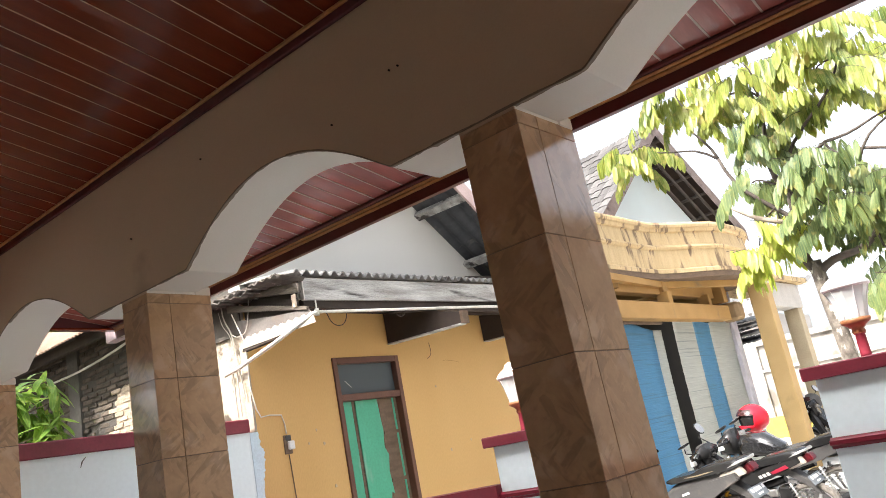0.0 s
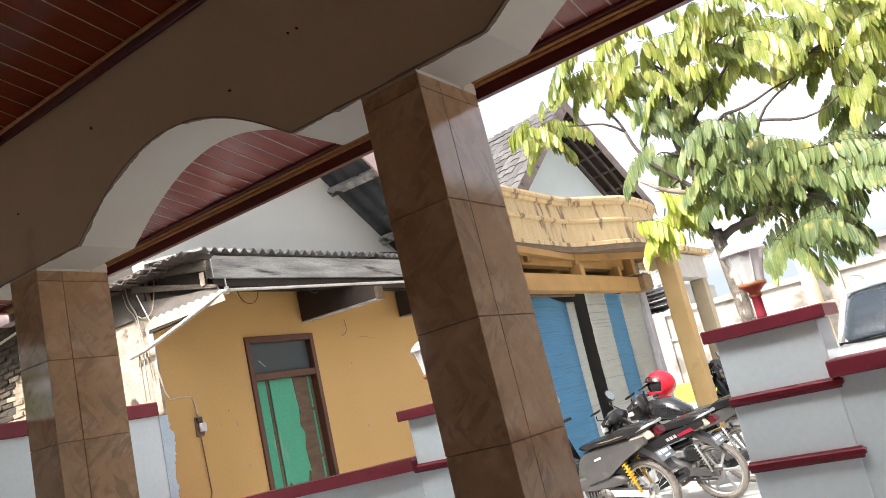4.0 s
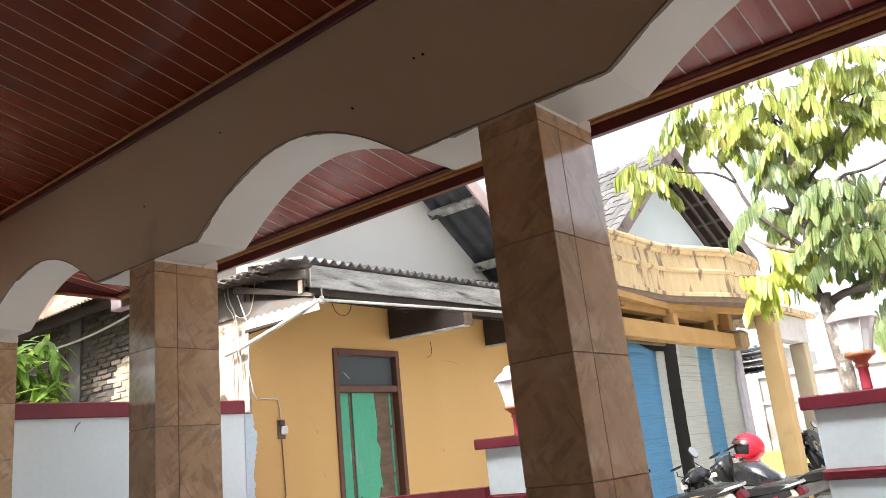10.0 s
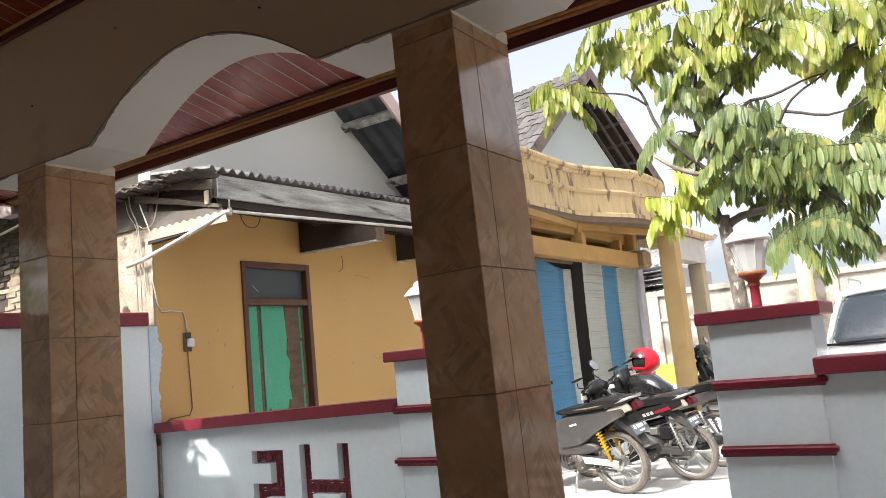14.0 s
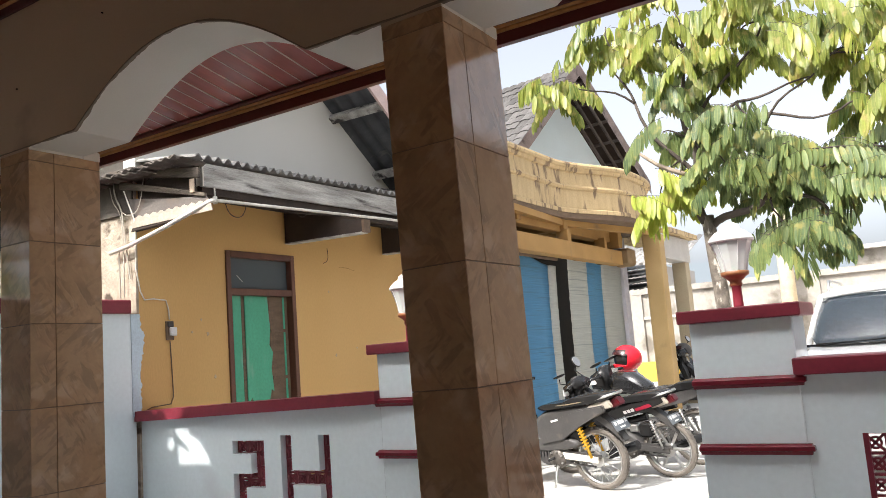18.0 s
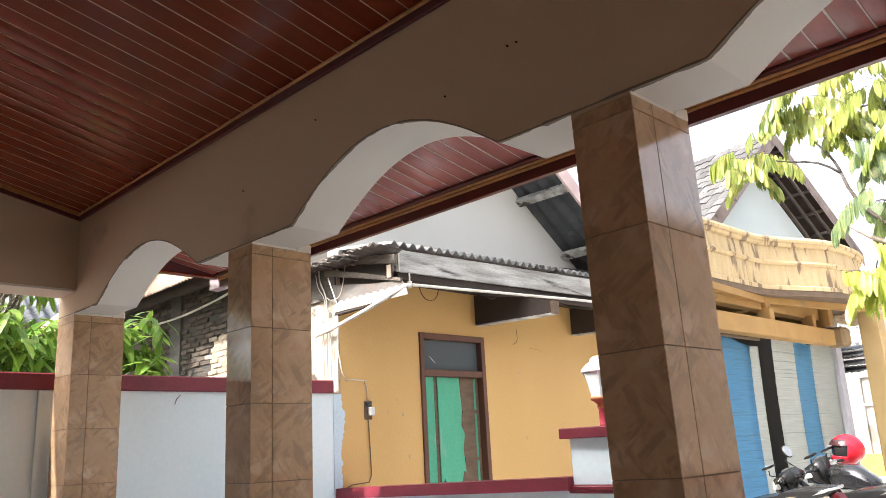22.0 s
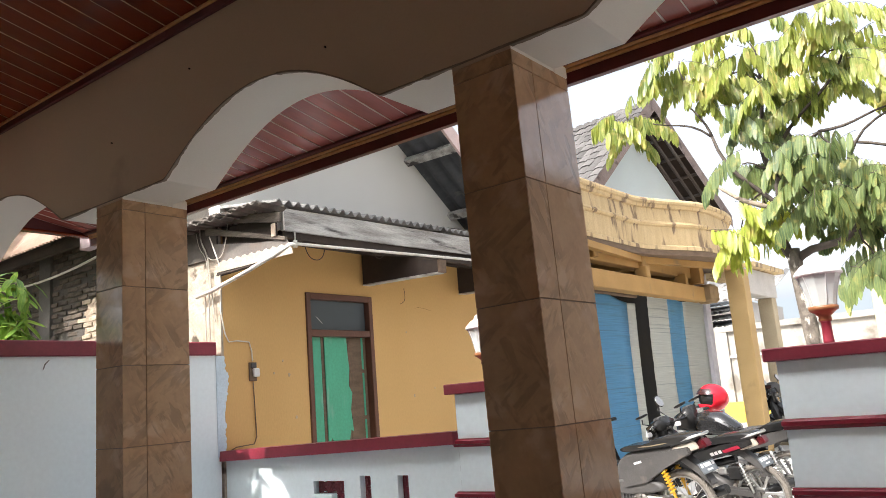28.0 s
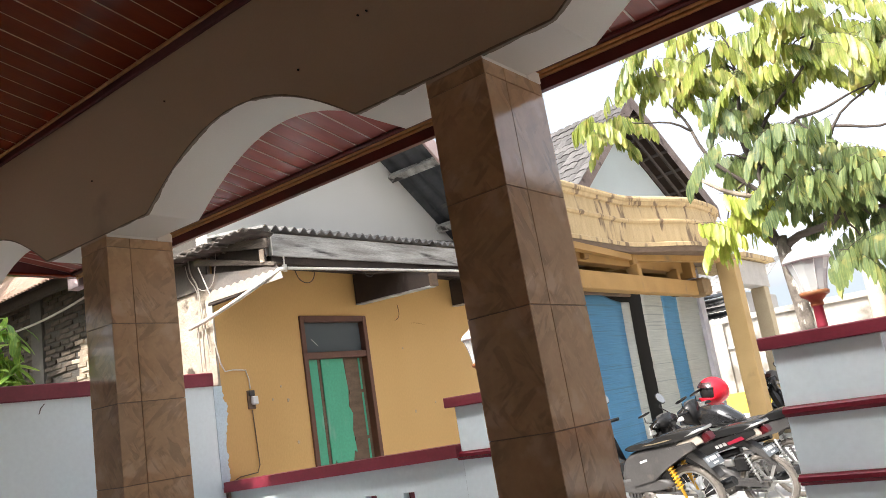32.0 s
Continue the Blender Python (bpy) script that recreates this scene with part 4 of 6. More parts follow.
# timber plate also painted dark for the shaded gap under the awning
part("wall_plate", B(-5.695, -5.60, 4.405, 9.3, 2.965, 3.17), DARKWOOD, awn)
for k, (pts, r) in enumerate((
        ([(-5.92, 4.34, 3.06), (-5.90, 4.335, 2.93), (-5.80, 4.33, 2.80), (-5.79, 4.34, 2.62), (-5.77, 4.345, 2.45), (-5.74, 4.35, 2.2)], 0.007),
        ([(-5.97, 4.34, 3.02), (-5.93, 4.335, 2.88), (-5.82, 4.33, 2.78), (-5.81, 4.34, 2.6), (-5.80, 4.345, 2.40)], 0.004),
        ([(-5.80, 4.33, 2.78), (-5.72, 4.33, 2.73), (-5.60, 4.335, 2.75), (-5.55, 4.34, 2.88), (-5.54, 4.36, 3.05)], 0.004),
        ([(-5.86, 4.34, 2.48), (-5.855, 4.335, 2.3), (-5.86, 4.34, 2.05)], 0.006),
        ([(-5.80, 4.34, 2.44), (-5.80, 4.335, 2.28), (-5.805, 4.34, 2.05)], 0.005),
        ([(-4.96, 4.70, 2.80), (-4.96, 4.76, 2.66), (-4.97, 4.92, 2.66), (-4.97, 4.98, 2.82)], 0.004),
        ([(-4.96, 5.55, 2.84), (-4.95, 5.60, 2.74), (-4.95, 5.70, 2.75), (-4.95, 5.74, 2.84)], 0.003),
        ([(-5.69, 6.86, 2.64), (-5.685, 6.87, 2.55), (-5.685, 6.85, 2.49), (-5.685, 6.78, 2.46)], 0.003))):
    part("loose_wire", pipe_bm(bowed(pts), r, 6), mat("grey_cable", (0.50, 0.46, 0.39), 0.6) if k < 5 else DARKWOOD, awn)

gut = thing("rain_pipe", (0, 0, 0), "cream plastic rain pipe under the awning, bent down to the wall", "pipe")
bm = bmesh.new()
bm_path(bm, [(-4.95, 9.3, 2.92), (-4.95, 7.0, 2.865), (-4.95, 4.62, 2.775)], 0.014, 10)
part("long_pipe", bm, WHITEPIPE, gut)
bm = bmesh.new()
bm_path(bm, [(-4.95, 4.60, 2.775), (-4.72, 4.345, 2.70), (-5.234, 4.315, 2.565), (-5.729, 4.315, 2.467), (-5.947, 4.315, 2.442)], 0.018, 10)
part("slanting_pipe", bm, WHITEPIPE, gut)
bm = bmesh.new()
bm_lathe(bm, [(0.020, 0), (0.020, 0.06)], 10, origin=(-4.955, 4.60, 2.745))
bm_lathe(bm, [(0.007, 0), (0.007, 0.08)], 8, origin=(-4.955, 4.60, 2.80))
part("elbow", bm, WHITEPIPE, gut)

# paint overrun and meter box with its cable
bm = bmesh.new()
random.seed(11)
edge, w = [], 0.02
for k in range(71):
    w = min(max(w + random.uniform(-0.010, 0.010), 0.012 + 0.0002 * k), 0.030 + 0.0003 * k)
    edge.append((4.375 + w + (0.025 if 40 < k < 58 else 0), 1.10 + 0.80 * k / 70))
bm_prism(bm, [(4.314, 1.05)] + edge + [(4.314, 1.90)], "x", HX + 0.002, HX + 0.006)
solid("paint_patch", bm, BLUEPATCH, "ragged strip of pale blue paint on the ochre wall", "paint patch", "structure")

meter = thing("electric_meter", (HX, 4.70, 1.69), "small white electric switch box on a wooden backboard", "switch box")
part("backboard", B(0, 0.014, -0.04, 0.045, -0.015, 0.15, bevel=0.004), BROWNWOOD, meter)
part("box", B(0.014, 0.046, -0.012, 0.055, 0.02, 0.095, bevel=0.008), WHITEPL, meter, "white plastic cover")
part("breaker", B(0.014, 0.034, -0.03, 0.03, 0.10, 0.145, bevel=0.006), GREYPL, meter)
bm = bmesh.new()
bm_path(bm, [(-0.006 + 0.016, 0.0, 0.16), (0.01, -0.005, 0.25), (0.01, -0.03, 0.33), (0.01, -0.16, 0.34), (0.01, -0.25, 0.33), (0.012, -0.29, 0.4), (0.012, -0.33, 0.6), (0.02, -0.33, 0.82), (0.05, -0.36, 1.0), (0.0, -0.42, 1.25)], 0.006, 6)
part("cable", bm, WHITEPIPE, meter, "thin cream cable")
bm = bmesh.new()
bm_path(bm, [(0.01, 0.0, -0.02), (0.01, 0.01, -0.25), (0.01, 0.02, -0.50), (0.01, -0.01, -0.56), (0.01, -0.2, -0.57), (0.01, -0.28, -0.60)], 0.005, 6)
part("lower_cable", bm, BROWNWOOD, meter)
bm = bmesh.new()
for k, (y, z) in enumerate(((5.06, 1.85), (5.13, 1.72), (4.95, 1.74), (5.2, 1.33), (6.86, 2.15), (6.93, 1.45), (7.3, 1.52))):
    r = 0.013 if k % 2 else 0.009
    bm_prism(bm, [(y + r * math.cos(a) * (1 + 0.4 * math.sin(3 * a + k)), z + r * 1.4 * math.sin(a)) for a in [2 * math.pi * q / 8 for q in range(8)]], "x", HX, HX + 0.003)
solid("plaster_chips", bm, mat("chipped_plaster", (0.55, 0.43, 0.28), 0.9), "small chips and nail marks in the ochre plaster", "chips", "structure")
bm = bmesh.new()
for pts in (((7.04, 2.425), (7.10, 2.436), (7.197, 2.430), (7.26, 2.420), (7.34, 2.405)), ((8.26, 2.90), (8.24, 2.86), (8.21, 2.81), (8.215, 2.77))):
    n = len(pts)
    wide = [0.0017 * math.sin(math.pi * (q + 0.6) / (n + 0.2)) for q in range(n)]
    bm_prism(bm, [(y, z - w) for (y, z), w in zip(pts, wide)] + [(y + 0.5 * w, z + w) for (y, z), w in reversed(list(zip(pts, wide)))], "x", HX, HX + 0.002)
solid("wall_cracks", bm, mat("crack_brown", (0.34, 0.185, 0.06), 0.95), "hairline cracks in the ochre plaster", "cracks", "structure")
bm = bmesh.new()
bm_prism(bm, [(2.845, 1.805), (2.851, 1.808), (2.866, 1.846), (2.893, 1.876), (2.889, 1.879), (2.857, 1.848)], "x", -5.70, -5.698)
solid("paint_crack", bm, mat("crack_grey", (0.16, 0.16, 0.16), 0.9), "short dark crack in the grey boundary wall", "crack", "structure")
# reflection on the transom pane drawn as a pale sliver
part("scratch", (lambda b: (bm_prism(b, [(5.55, 2.290), (5.57, 2.283), (5.640, 2.222), (5.632, 2.220), (5.58, 2.262)], "x", HX - 0.0515, HX - 0.050), b)[1])(bmesh.new()), mat("pale_glint", (0.55, 0.56, 0.56), 0.6), door, "pale sliver painting a glint on the dark pane")

# ---- brick neighbour behind the boundary wall ----
shed = thing("brick_house", (0, 0, 0), "unplastered brick house wall under a low corrugated roof", "house")
BY = 4.56
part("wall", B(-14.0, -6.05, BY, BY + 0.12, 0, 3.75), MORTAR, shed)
# post darkened with the bricks for the same shade
part("post", B(-9.28, -9.02, BY - 0.035, BY, 0, 3.6), mat("dark_concrete", (0.13, 0.12, 0.105), 0.95, (0.08, 0.073, 0.066), 5, 0.7, 30, 0.4), shed, "rough dark concrete post")
bm = bmesh.new()
corrugated(bm, (-13.5, 4.03, 3.235), (1, 0, 0.012), (0, 1, 1.0), 6.9, 3.2, 0.076, 0.012, 0.006)
part("roof_sheet", bm, mat("pinkish_sheet", (0.50, 0.335, 0.26), 0.6, (0.36, 0.24, 0.18), 3, 0.7, 30, 0.2), shed, "faded pinkish corrugated sheet")
part("eave_beam", B(-13.5, -6.65, 4.2, 4.26, 3.24, 3.34), DARKWOOD, shed)
bm = bmesh.new()
bm_path(bm, [(-9.9 + 2.9 * k / 10, 4.40, 3.17 - 0.13 * math.sin(math.pi * (0.25 + 0.70 * k / 10)) + 0.10 * (k / 10) ** 2) for k in range(11)], 0.013, 7)
solid("sagging_pipe", bm, WHITEPIPE, "thin white plastic pipe sagging along the brick wall", "pipe")

lefth = thing("neighbour_house", (0, 0, 0), "low grey house with an old tiled roof behind the mango tree", "house")
part("wall", B(-17.5, -14.5, -4.0, 9.4, 0, 3.85), CONC, lefth)
bm = bmesh.new()
corrugated(bm, (-14.2, -4.4, 3.80), (0, 1, 0), (-1, 0, 0.75), 14.2, 4.2, 0.22, 0.035, 0.02)
part("roof", bm, mat("pale_grey_tiles", (0.30, 0.31, 0.32), 0.85, (0.15, 0.155, 0.165), 6, 0.5, 12, 0.5, stretch=(4, 1, 1), stain=(0.08, 0.08, 0.085), stain_at=0.58), lefth, "old grey tiles")
part("eave", B(-14.35, -14.22, -4.4, 9.8, 3.62, 3.79), BROWNWOOD, lefth)

# ---- far house with the balcony ----
villa = thing("balcony_house", (0, 0, 0), "two-storey house with a curved ochre balcony and a tiled gable roof", "house")
AL2 = radians(10)
D2, N2, P2 = Vector((math.sin(AL2), math.cos(AL2), 0)), Vector((math.cos(AL2), -math.sin(AL2), 0)), Vector((-5.7, 15.17, 7.05))


def par_x(y):
    """Plan line of the balcony's parapet."""
    k = min(max((y - 11.5) / 2.0, 0), 1)
    x = -4.93 + 0.06 * (y - 10) * 0.2 + 0.54 * k * k * (3 - 2 * k)
    if y > 13.9:
        q = (y - 13.9) / 1.75
        x -= 0.75 * (1 - math.sqrt(max(0.0, 1 - q * q)))
    return x


def sweep_parapet(prof, mat_, name, label):
    bm = bmesh.new()
    ys = [9.2 + 0.12 * k for k in range(40)] + [13.9 + 1.75 * math.sin(math.pi / 2 * k / 14) for k in range(1, 15)]
    rows = []
    for y in ys:
        e = 0.02
        x = par_x(y)
        tx = (par_x(y + e) - par_x(y - e)) / (2 * e) if y < 15.6 else -3.0
        nx, ny = 1 / math.hypot(1, tx), -tx / math.hypot(1, tx)
        rows.append([bm.verts.new((x + nx * o, y + ny * o, z)) for o, z in prof])
    for a, b in zip(rows, rows[1:]):
        for k in range(len(prof)):
            f = bm.faces.new((a[k], a[(k + 1) % len(prof)], b[(k + 1) % len(prof)], b[k]))
    bm.faces.new(rows[0])
    bm.faces.new(rows[-1][::-1])
    return part(name, bm, mat_, villa, label)


sweep_parapet([(-0.12, 3.46), (0.03, 3.46), (0.03, 3.52), (0.0, 3.54), (0.0, 3.84), (0.03, 3.855), (0.045, 3.885), (0.03, 3.915), (0.0, 3.93), (-0.02, 4.14), (0.02, 4.155), (0.03, 4.20), (0.06, 4.215), (0.07, 4.25), (0.06, 4.28), (0.03, 4.30), (-0.13, 4.30)], BALC, "parapet", "stained ochre balcony parapet with mouldings")
bm = bmesh.new()
ys = [9.2 + 0.2 * k for k in range(24)] + [13.9 + 1.75 * math.sin(math.pi / 2 * k / 12) for k in range(1, 13)]
bm_prism(bm, [(par_x(y) + 0.02, y) for y in ys] + [(-6.4, ys[-1]), (-6.4, 9.2)], "z", 3.37, 3.458)
part("slab", bm, BROWNWOOD, villa, "brown underside of the balcony slab")
for nm, b in (("beam", (-5.06, -4.86, 9.2, 14.25, 2.74, 3.0)), ("beam", (-5.2, -5.02, 9.2, 14.3, 3.17, 3.37)), ("beam", (-6.4, -4.95, 11.85, 12.02, 3.2, 3.37)), ("beam", (-6.4, -4.85, 14.1, 14.28, 3.06, 3.37)), ("beam", (-6.4, -4.95, 10.2, 10.34, 3.2, 3.37)), ("stub", (-5.1, -4.9, 11.85, 12.0, 3.0, 3.2)), ("stub", (-5.1, -4.9, 13.5, 13.62, 3.0, 3.2))):
    part(nm, B(*b, bevel=0.01), BEAMY, villa)
for (xa, ya), (xb, yb) in (((-5.02, 11.95), (-4.45, 14.55)), ((-5.02, 11.9), (-4.82, 9.3)), ((-5.9, 12.2), (-5.1, 14.9))):
    d2 = Vector((xb - xa, yb - ya, 0))
    w2 = Vector((-d2.y, d2.x, 0)).normalized() * 0.055
    bm = bmesh.new()
    bm_prism(bm, [(xa - w2.x, ya - w2.y), (xb - w2.x, yb - w2.y), (xb + w2.x, yb + w2.y), (xa + w2.x, ya + w2.y)], "z", 3.27, 3.368)
    part("diagonal_beam", bm, BEAMY, villa)
part("corbel", B(-5.05, -4.72, 14.27, 14.62, 2.72, 3.05, bevel=0.05), mat("brown_corbel", (0.30, 0.20, 0.10), 0.8), villa, "brownish corbel block")
# shade of the recess put into a near-black wall
part("lower_wall", B(-6.55, -6.4, 9.4, 18.3, 0, 3.37), mat("recess_shade_black", (0.018, 0.016, 0.014), 0.9, (0.01, 0.009, 0.008)), villa, "near-black wall painting the shade inside the shop front")
part("shelf", B(-6.39, -5.7, 10.4, 12.2, 2.62, 2.70), WHITEPIPE, villa)
part("grey_post", B(-5.32, -5.12, 14.95, 15.2, 0, 3.35, bevel=0.01), mat("pale_lilac_render", (0.60, 0.58, 0.62), 0.8), villa, "pale lilac rendered post")
part("flat_eave", B(-5.5, -4.2, 15.2, 17.2, 3.36, 3.45), BALC, villa)
for nm, b, mm in (("post", (-4.62, -4.30, 14.75, 15.07, 0, 3.3), mat("faded_ochre_post", (0.46, 0.315, 0.14), 0.8, (0.38, 0.25, 0.10), 2.5, 0.6, 60, 0.2, stain=(0.28, 0.19, 0.09), stain_at=0.62, grain_amount=0.12)), ("post", (-4.62, -4.34, 16.55, 16.85, 0, 2.86), mat("grey_tan_render", (0.46, 0.385, 0.26), 0.85, (0.36, 0.295, 0.19), 3, 0.6, 40, 0.3)), ("lintel", (-4.60, -4.32, 15.07, 16.9, 2.86, 3.34), CONC)):
    part(nm, B(*b, bevel=0.012), mm, villa)
bm = bmesh.new()
q0, q1, pk = P2 - N2 * 0.75 + D2 * -2.1, P2 - N2 * 0.75 + D2 * 2.4, P2 - N2 * 0.75
bm.faces.new([bm.verts.new((p.x, p.y, z)) for p, z in ((q0, 3.46), (q1, 3.46), (q1, 4.85), (pk, 6.93), (q0, 5.1))])
bmesh.ops.solidify(bm, geom=bm.faces[:], thickness=0.12)
part("gable_wall", bm, mat("pale_blue_gable", (0.80, 0.88, 0.90), 0.75, (0.74, 0.81, 0.83), 1.5, 0.7, 60, 0.1, grain_amount=0.05), villa, "white gable wall above the balcony")
UNDER = mat("grey_roof_timber", (0.10, 0.085, 0.078), 0.9, (0.06, 0.05, 0.046), 6, 0.6, 40, 0.4)
for sgn, run, slope in ((-1, 2.5, 0.90), (1, 2.62, 0.86)):
    # sloping decks, barge boards, and clay tiles on the visible slope
    bm = bmesh.new()
    e0 = P2 + D2 * sgn * run - Vector((0, 0, run * slope))
    back = -N2 * 9
    vs = [bm.verts.new(p) for p in (P2, e0, e0 + back, P2 + back)]
    bm.faces.new(vs)
    bmesh.ops.solidify(bm, geom=bm.faces[:], thickness=0.03)
    part("roof_deck", bm, DARKWOOD, villa, "dark boarded underside of the tiled roof")
    bm = bmesh.new()
    o = N2 * 0.02
    a, b = P2 + o, e0 + o
    bm.faces.new([bm.verts.new(v) for v in (a + Vector((0, 0, 0.09)), b + Vector((0, 0, 0.09)), b - Vector((0, 0, 0.22)), a - Vector((0, 0, 0.22)))])
    bmesh.ops.solidify(bm, geom=bm.faces[:], thickness=0.03)
    part("barge_board", bm, mat("grey_pink_board", (0.44, 0.36, 0.33), 0.85, (0.27, 0.215, 0.20), 5, 0.5, 40, 0.5, stain=(0.15, 0.12, 0.11), stain_at=0.6, grain_amount=0.3), villa, "weathered barge board")
    down = (e0 - P2).normalized()
    for k in range(6):
        p = P2 + down * (0.35 + 0.55 * k) - Vector((0, 0, 0.03))
        bm = bmesh.new()
        bm_path(bm, [p, p - N2 * 0.8], 0.035, 6)
        part("batten", bm, UNDER, villa)
    for k in (0.22, 0.46, 0.7):
        p = P2 - N2 * k - Vector((0, 0, 0.075))
        bm = bmesh.new()
        bm_path(bm, [p, p + (e0 - P2) * 0.98], 0.04, 4)
        part("rafter", bm, UNDER, villa)

# ---- striped roller tarps ----
random.seed(5)


def tarp(y0, y1, ztop, zbot, bands, label, sag=0.0):
    t = thing("striped_tarp", (-5.2, y0, 0), label, "tarpaulin", "striped tarps")
    edges = [0.0]
    for w, _ in bands:
        edges.append(edges[-1] + w)
    tot = edges[-1]
    for (w, mm), e0, e1 in zip(bands, edges, edges[1:]):
        bm = bmesh.new()
        nu, nz = 6, 90
        grid = []
        for i in range(nu + 1):
            u = (e0 + (e1 - e0) * i / nu) / tot * (y1 - y0)
            col = []
            for j in range(nz + 1):
                z = ztop - (ztop - zbot) * j / nz - 0.03 * math.sin(u * 5) - sag * (1 - j / nz) * (u / (y1 - y0)) ** 2
                x = 0.03 * math.sin(u * 3.1 + y0) + 0.006 * noise.noise((u * 0.9, z * 14, y0)) - 0.03 * math.sin(z * 1.1)
                col.append(bm.verts.new((x, u, z)))
            grid.append(col)
        for i in range(nu):
            for j in range(nz):
                bm.faces.new((grid[i][j], grid[i + 1][j], grid[i + 1][j + 1], grid[i][j + 1])).smooth = True
        bmesh.ops.solidify(bm, geom=bm.faces[:], thickness=0.004)
        part("stripe", bm, mm, t)
    part("top_rod", B(-0.03, 0.03, 0, y1 - y0, ztop - 0.01, ztop + 0.04, bevel=0.01), BROWNWOOD, t)
    return t


tarp(9.9, 12.0, 2.74, 0.25, [(1.55, BLUE), (0.35, PALE)], "blue and white striped tarp hung as a shop shutter", 0.12)
tarp(12.45, 15.0, 2.80, 0.25, [(0.75, PALE), (0.8, BLUE), (0.9, PALE)], "pale tarp with one blue stripe hung as a shop shutter")

# ---- street background ----
# blocks out of view, added to cut eastern light and dim tile reflections
DULL = mat("brown_render", (0.20, 0.16, 0.125), 0.9, (0.14, 0.11, 0.085), 1.5, 0.7, 20, 0.3)
for b, mm, hue in (((8.0, 14.0, -6.0, 8.6, 0, 4.2), mat("beige_render", (0.40, 0.35, 0.29), 0.9, (0.33, 0.285, 0.235), 1.5, 0.7, 20, 0.3), "beige"), ((4.6, 12.0, 9.2, 32.0, 0, 5.15), DULL, "brown")):
    east = thing("east_light_block", (0, 0, 0), "plain " + hue + " rendered block added unseen to hold back eastern light", "house")
    part("wall", B(*b), mm, east)
    part("roof", B(b[0] - 0.3, b[1] + 0.3, b[2] - 0.3, b[3] + 0.3, b[5], b[5] + 0.2), ROOFTILE, east)
farw = thing("street_wall", (0, 0, 0), "long whitewashed wall across the street with a yellow foot", "wall")
part("wall", B(-30, 4.4, 25, 25.3, 0, 2.75), WHITEBRIGHT, farw)
part("coping", B(-30, 4.4, 24.9, 25.4, 2.75, 2.92), WHITEBRIGHT, farw)
part("ledge", B(-30, 4.4, 24.93, 25, 1.95, 2.03), CONC, farw)
part("foot", B(-30, 4.4, 24.85, 25, 0, 0.62), YKERB, farw, "yellow painted foot")
for k in range(11):
    part("pier", B(-24 + 2.6 * k, -23.65 + 2.6 * k, 24.9, 25, 0.62, 2.74), WHITEBRIGHT, farw)
blk = thing("far_building", (0, 0, 0), "pale building with grey roof beyond the street wall", "building")
part("wall", B(-2.5, 26, 33, 40, 0, 4.0), WHITEBRIGHT, blk)
part("roof", B(-3, 26.5, 32.6, 40.5, 4.0, 4.15), CONC, blk)
for k in range(5):
    part("window", B(0.5 + 3.2 * k, 1.6 + 3.2 * k, 32.95, 33.0, 2.6, 3.4), DARKGLASS, blk)
blk2 = thing("far_shed", (0, 0, 0), "small grey shed with sheet roof beyond the street wall", "building")
part("wall", B(-12.5, -8.6, 30, 34, 0, 4.0), CONC, blk2)
bm = bmesh.new()
corrugated(bm, (-13, 29.6, 4.0), (1, 0, 0), (0, 1, 0.35), 5, 4.5, 0.25, 0.03)
part("roof", bm, CEMENT, blk2)
stall = thing("market_stall", (-6.6, 18.2, 0), "dark makeshift stall roofed with stacked rusty sheets", "stall")
for k in range(5):
    bm = bmesh.new()
    corrugated(bm, (-1.0 + 0.05 * (k % 2), -0.9 + 0.08 * k, 2.50 + 0.11 * k), (1, 0, 0.02 * (k % 3 - 1)), (0, 1, 0.12), 2.05 - 0.04 * k, 1.8, 0.12, 0.02, 0.008)
    part("roof_sheet", bm, CEMENT if k % 2 else DARKSHEET, stall)
for px, py in ((-0.9, -0.7), (-0.9, 0.7), (0.15, 0.7)):
    part("post", B(px - 0.04, px + 0.04, py - 0.04, py + 0.04, 0, 2.55), DARKWOOD, stall)
solid("power_pole", (lambda b: (bm_tube(b, (-3.6, 24.3, 0), (-3.6, 24.3, 7), 0.24, 0.16, 12), b)[1])(bmesh.new()), mat("cream_pole", (0.66, 0.56, 0.38), 0.8), "tall cream concrete pole before the street wall", "pole")

# ---- parked car ----
car = thing("parked_car", (-0.42, 7.7, 0), "white parked car facing the fence, dark windscreen", "car")


def loft(sections, seg_close=True):
    """Skin over cross sections: each is (y, [(x, z), ...])."""
    bm = bmesh.new()
    rows = [[bm.verts.new((x, y, z)) for x, z in pts] for y, pts in sections]
    n = len(rows[0])
    for a, b in zip(rows, rows[1:]):
        for k in range(n):
            bm.faces.new((a[k], a[(k + 1) % n], b[(k + 1) % n], b[k])).smooth = True
    bm.faces.new(rows[0])
    bm.faces.new(rows[-1][::-1])
    return bm


def sect(w, z0, z1, r=0.1):
    return [(-w, z0), (w, z0), (w + 0.02, (z0 + z1) / 2), (w - 0.01, z1 - r), (w - r, z1), (0, z1 + 0.02), (-w + r, z1), (-w + 0.01, z1 - r), (-w - 0.02, (z0 + z1) / 2)]


part("body", loft([(-0.02, sect(0.6, 0.35, 0.7)), (0.12, sect(0.75, 0.25, 0.86)), (0.78, sect(0.82, 0.22, 1.12)), (1.0, sect(0.83, 0.22, 1.17)), (3.6, sect(0.83, 0.22, 1.17)), (4.1, sect(0.8, 0.3, 1.0))]), CARPAINT, car)
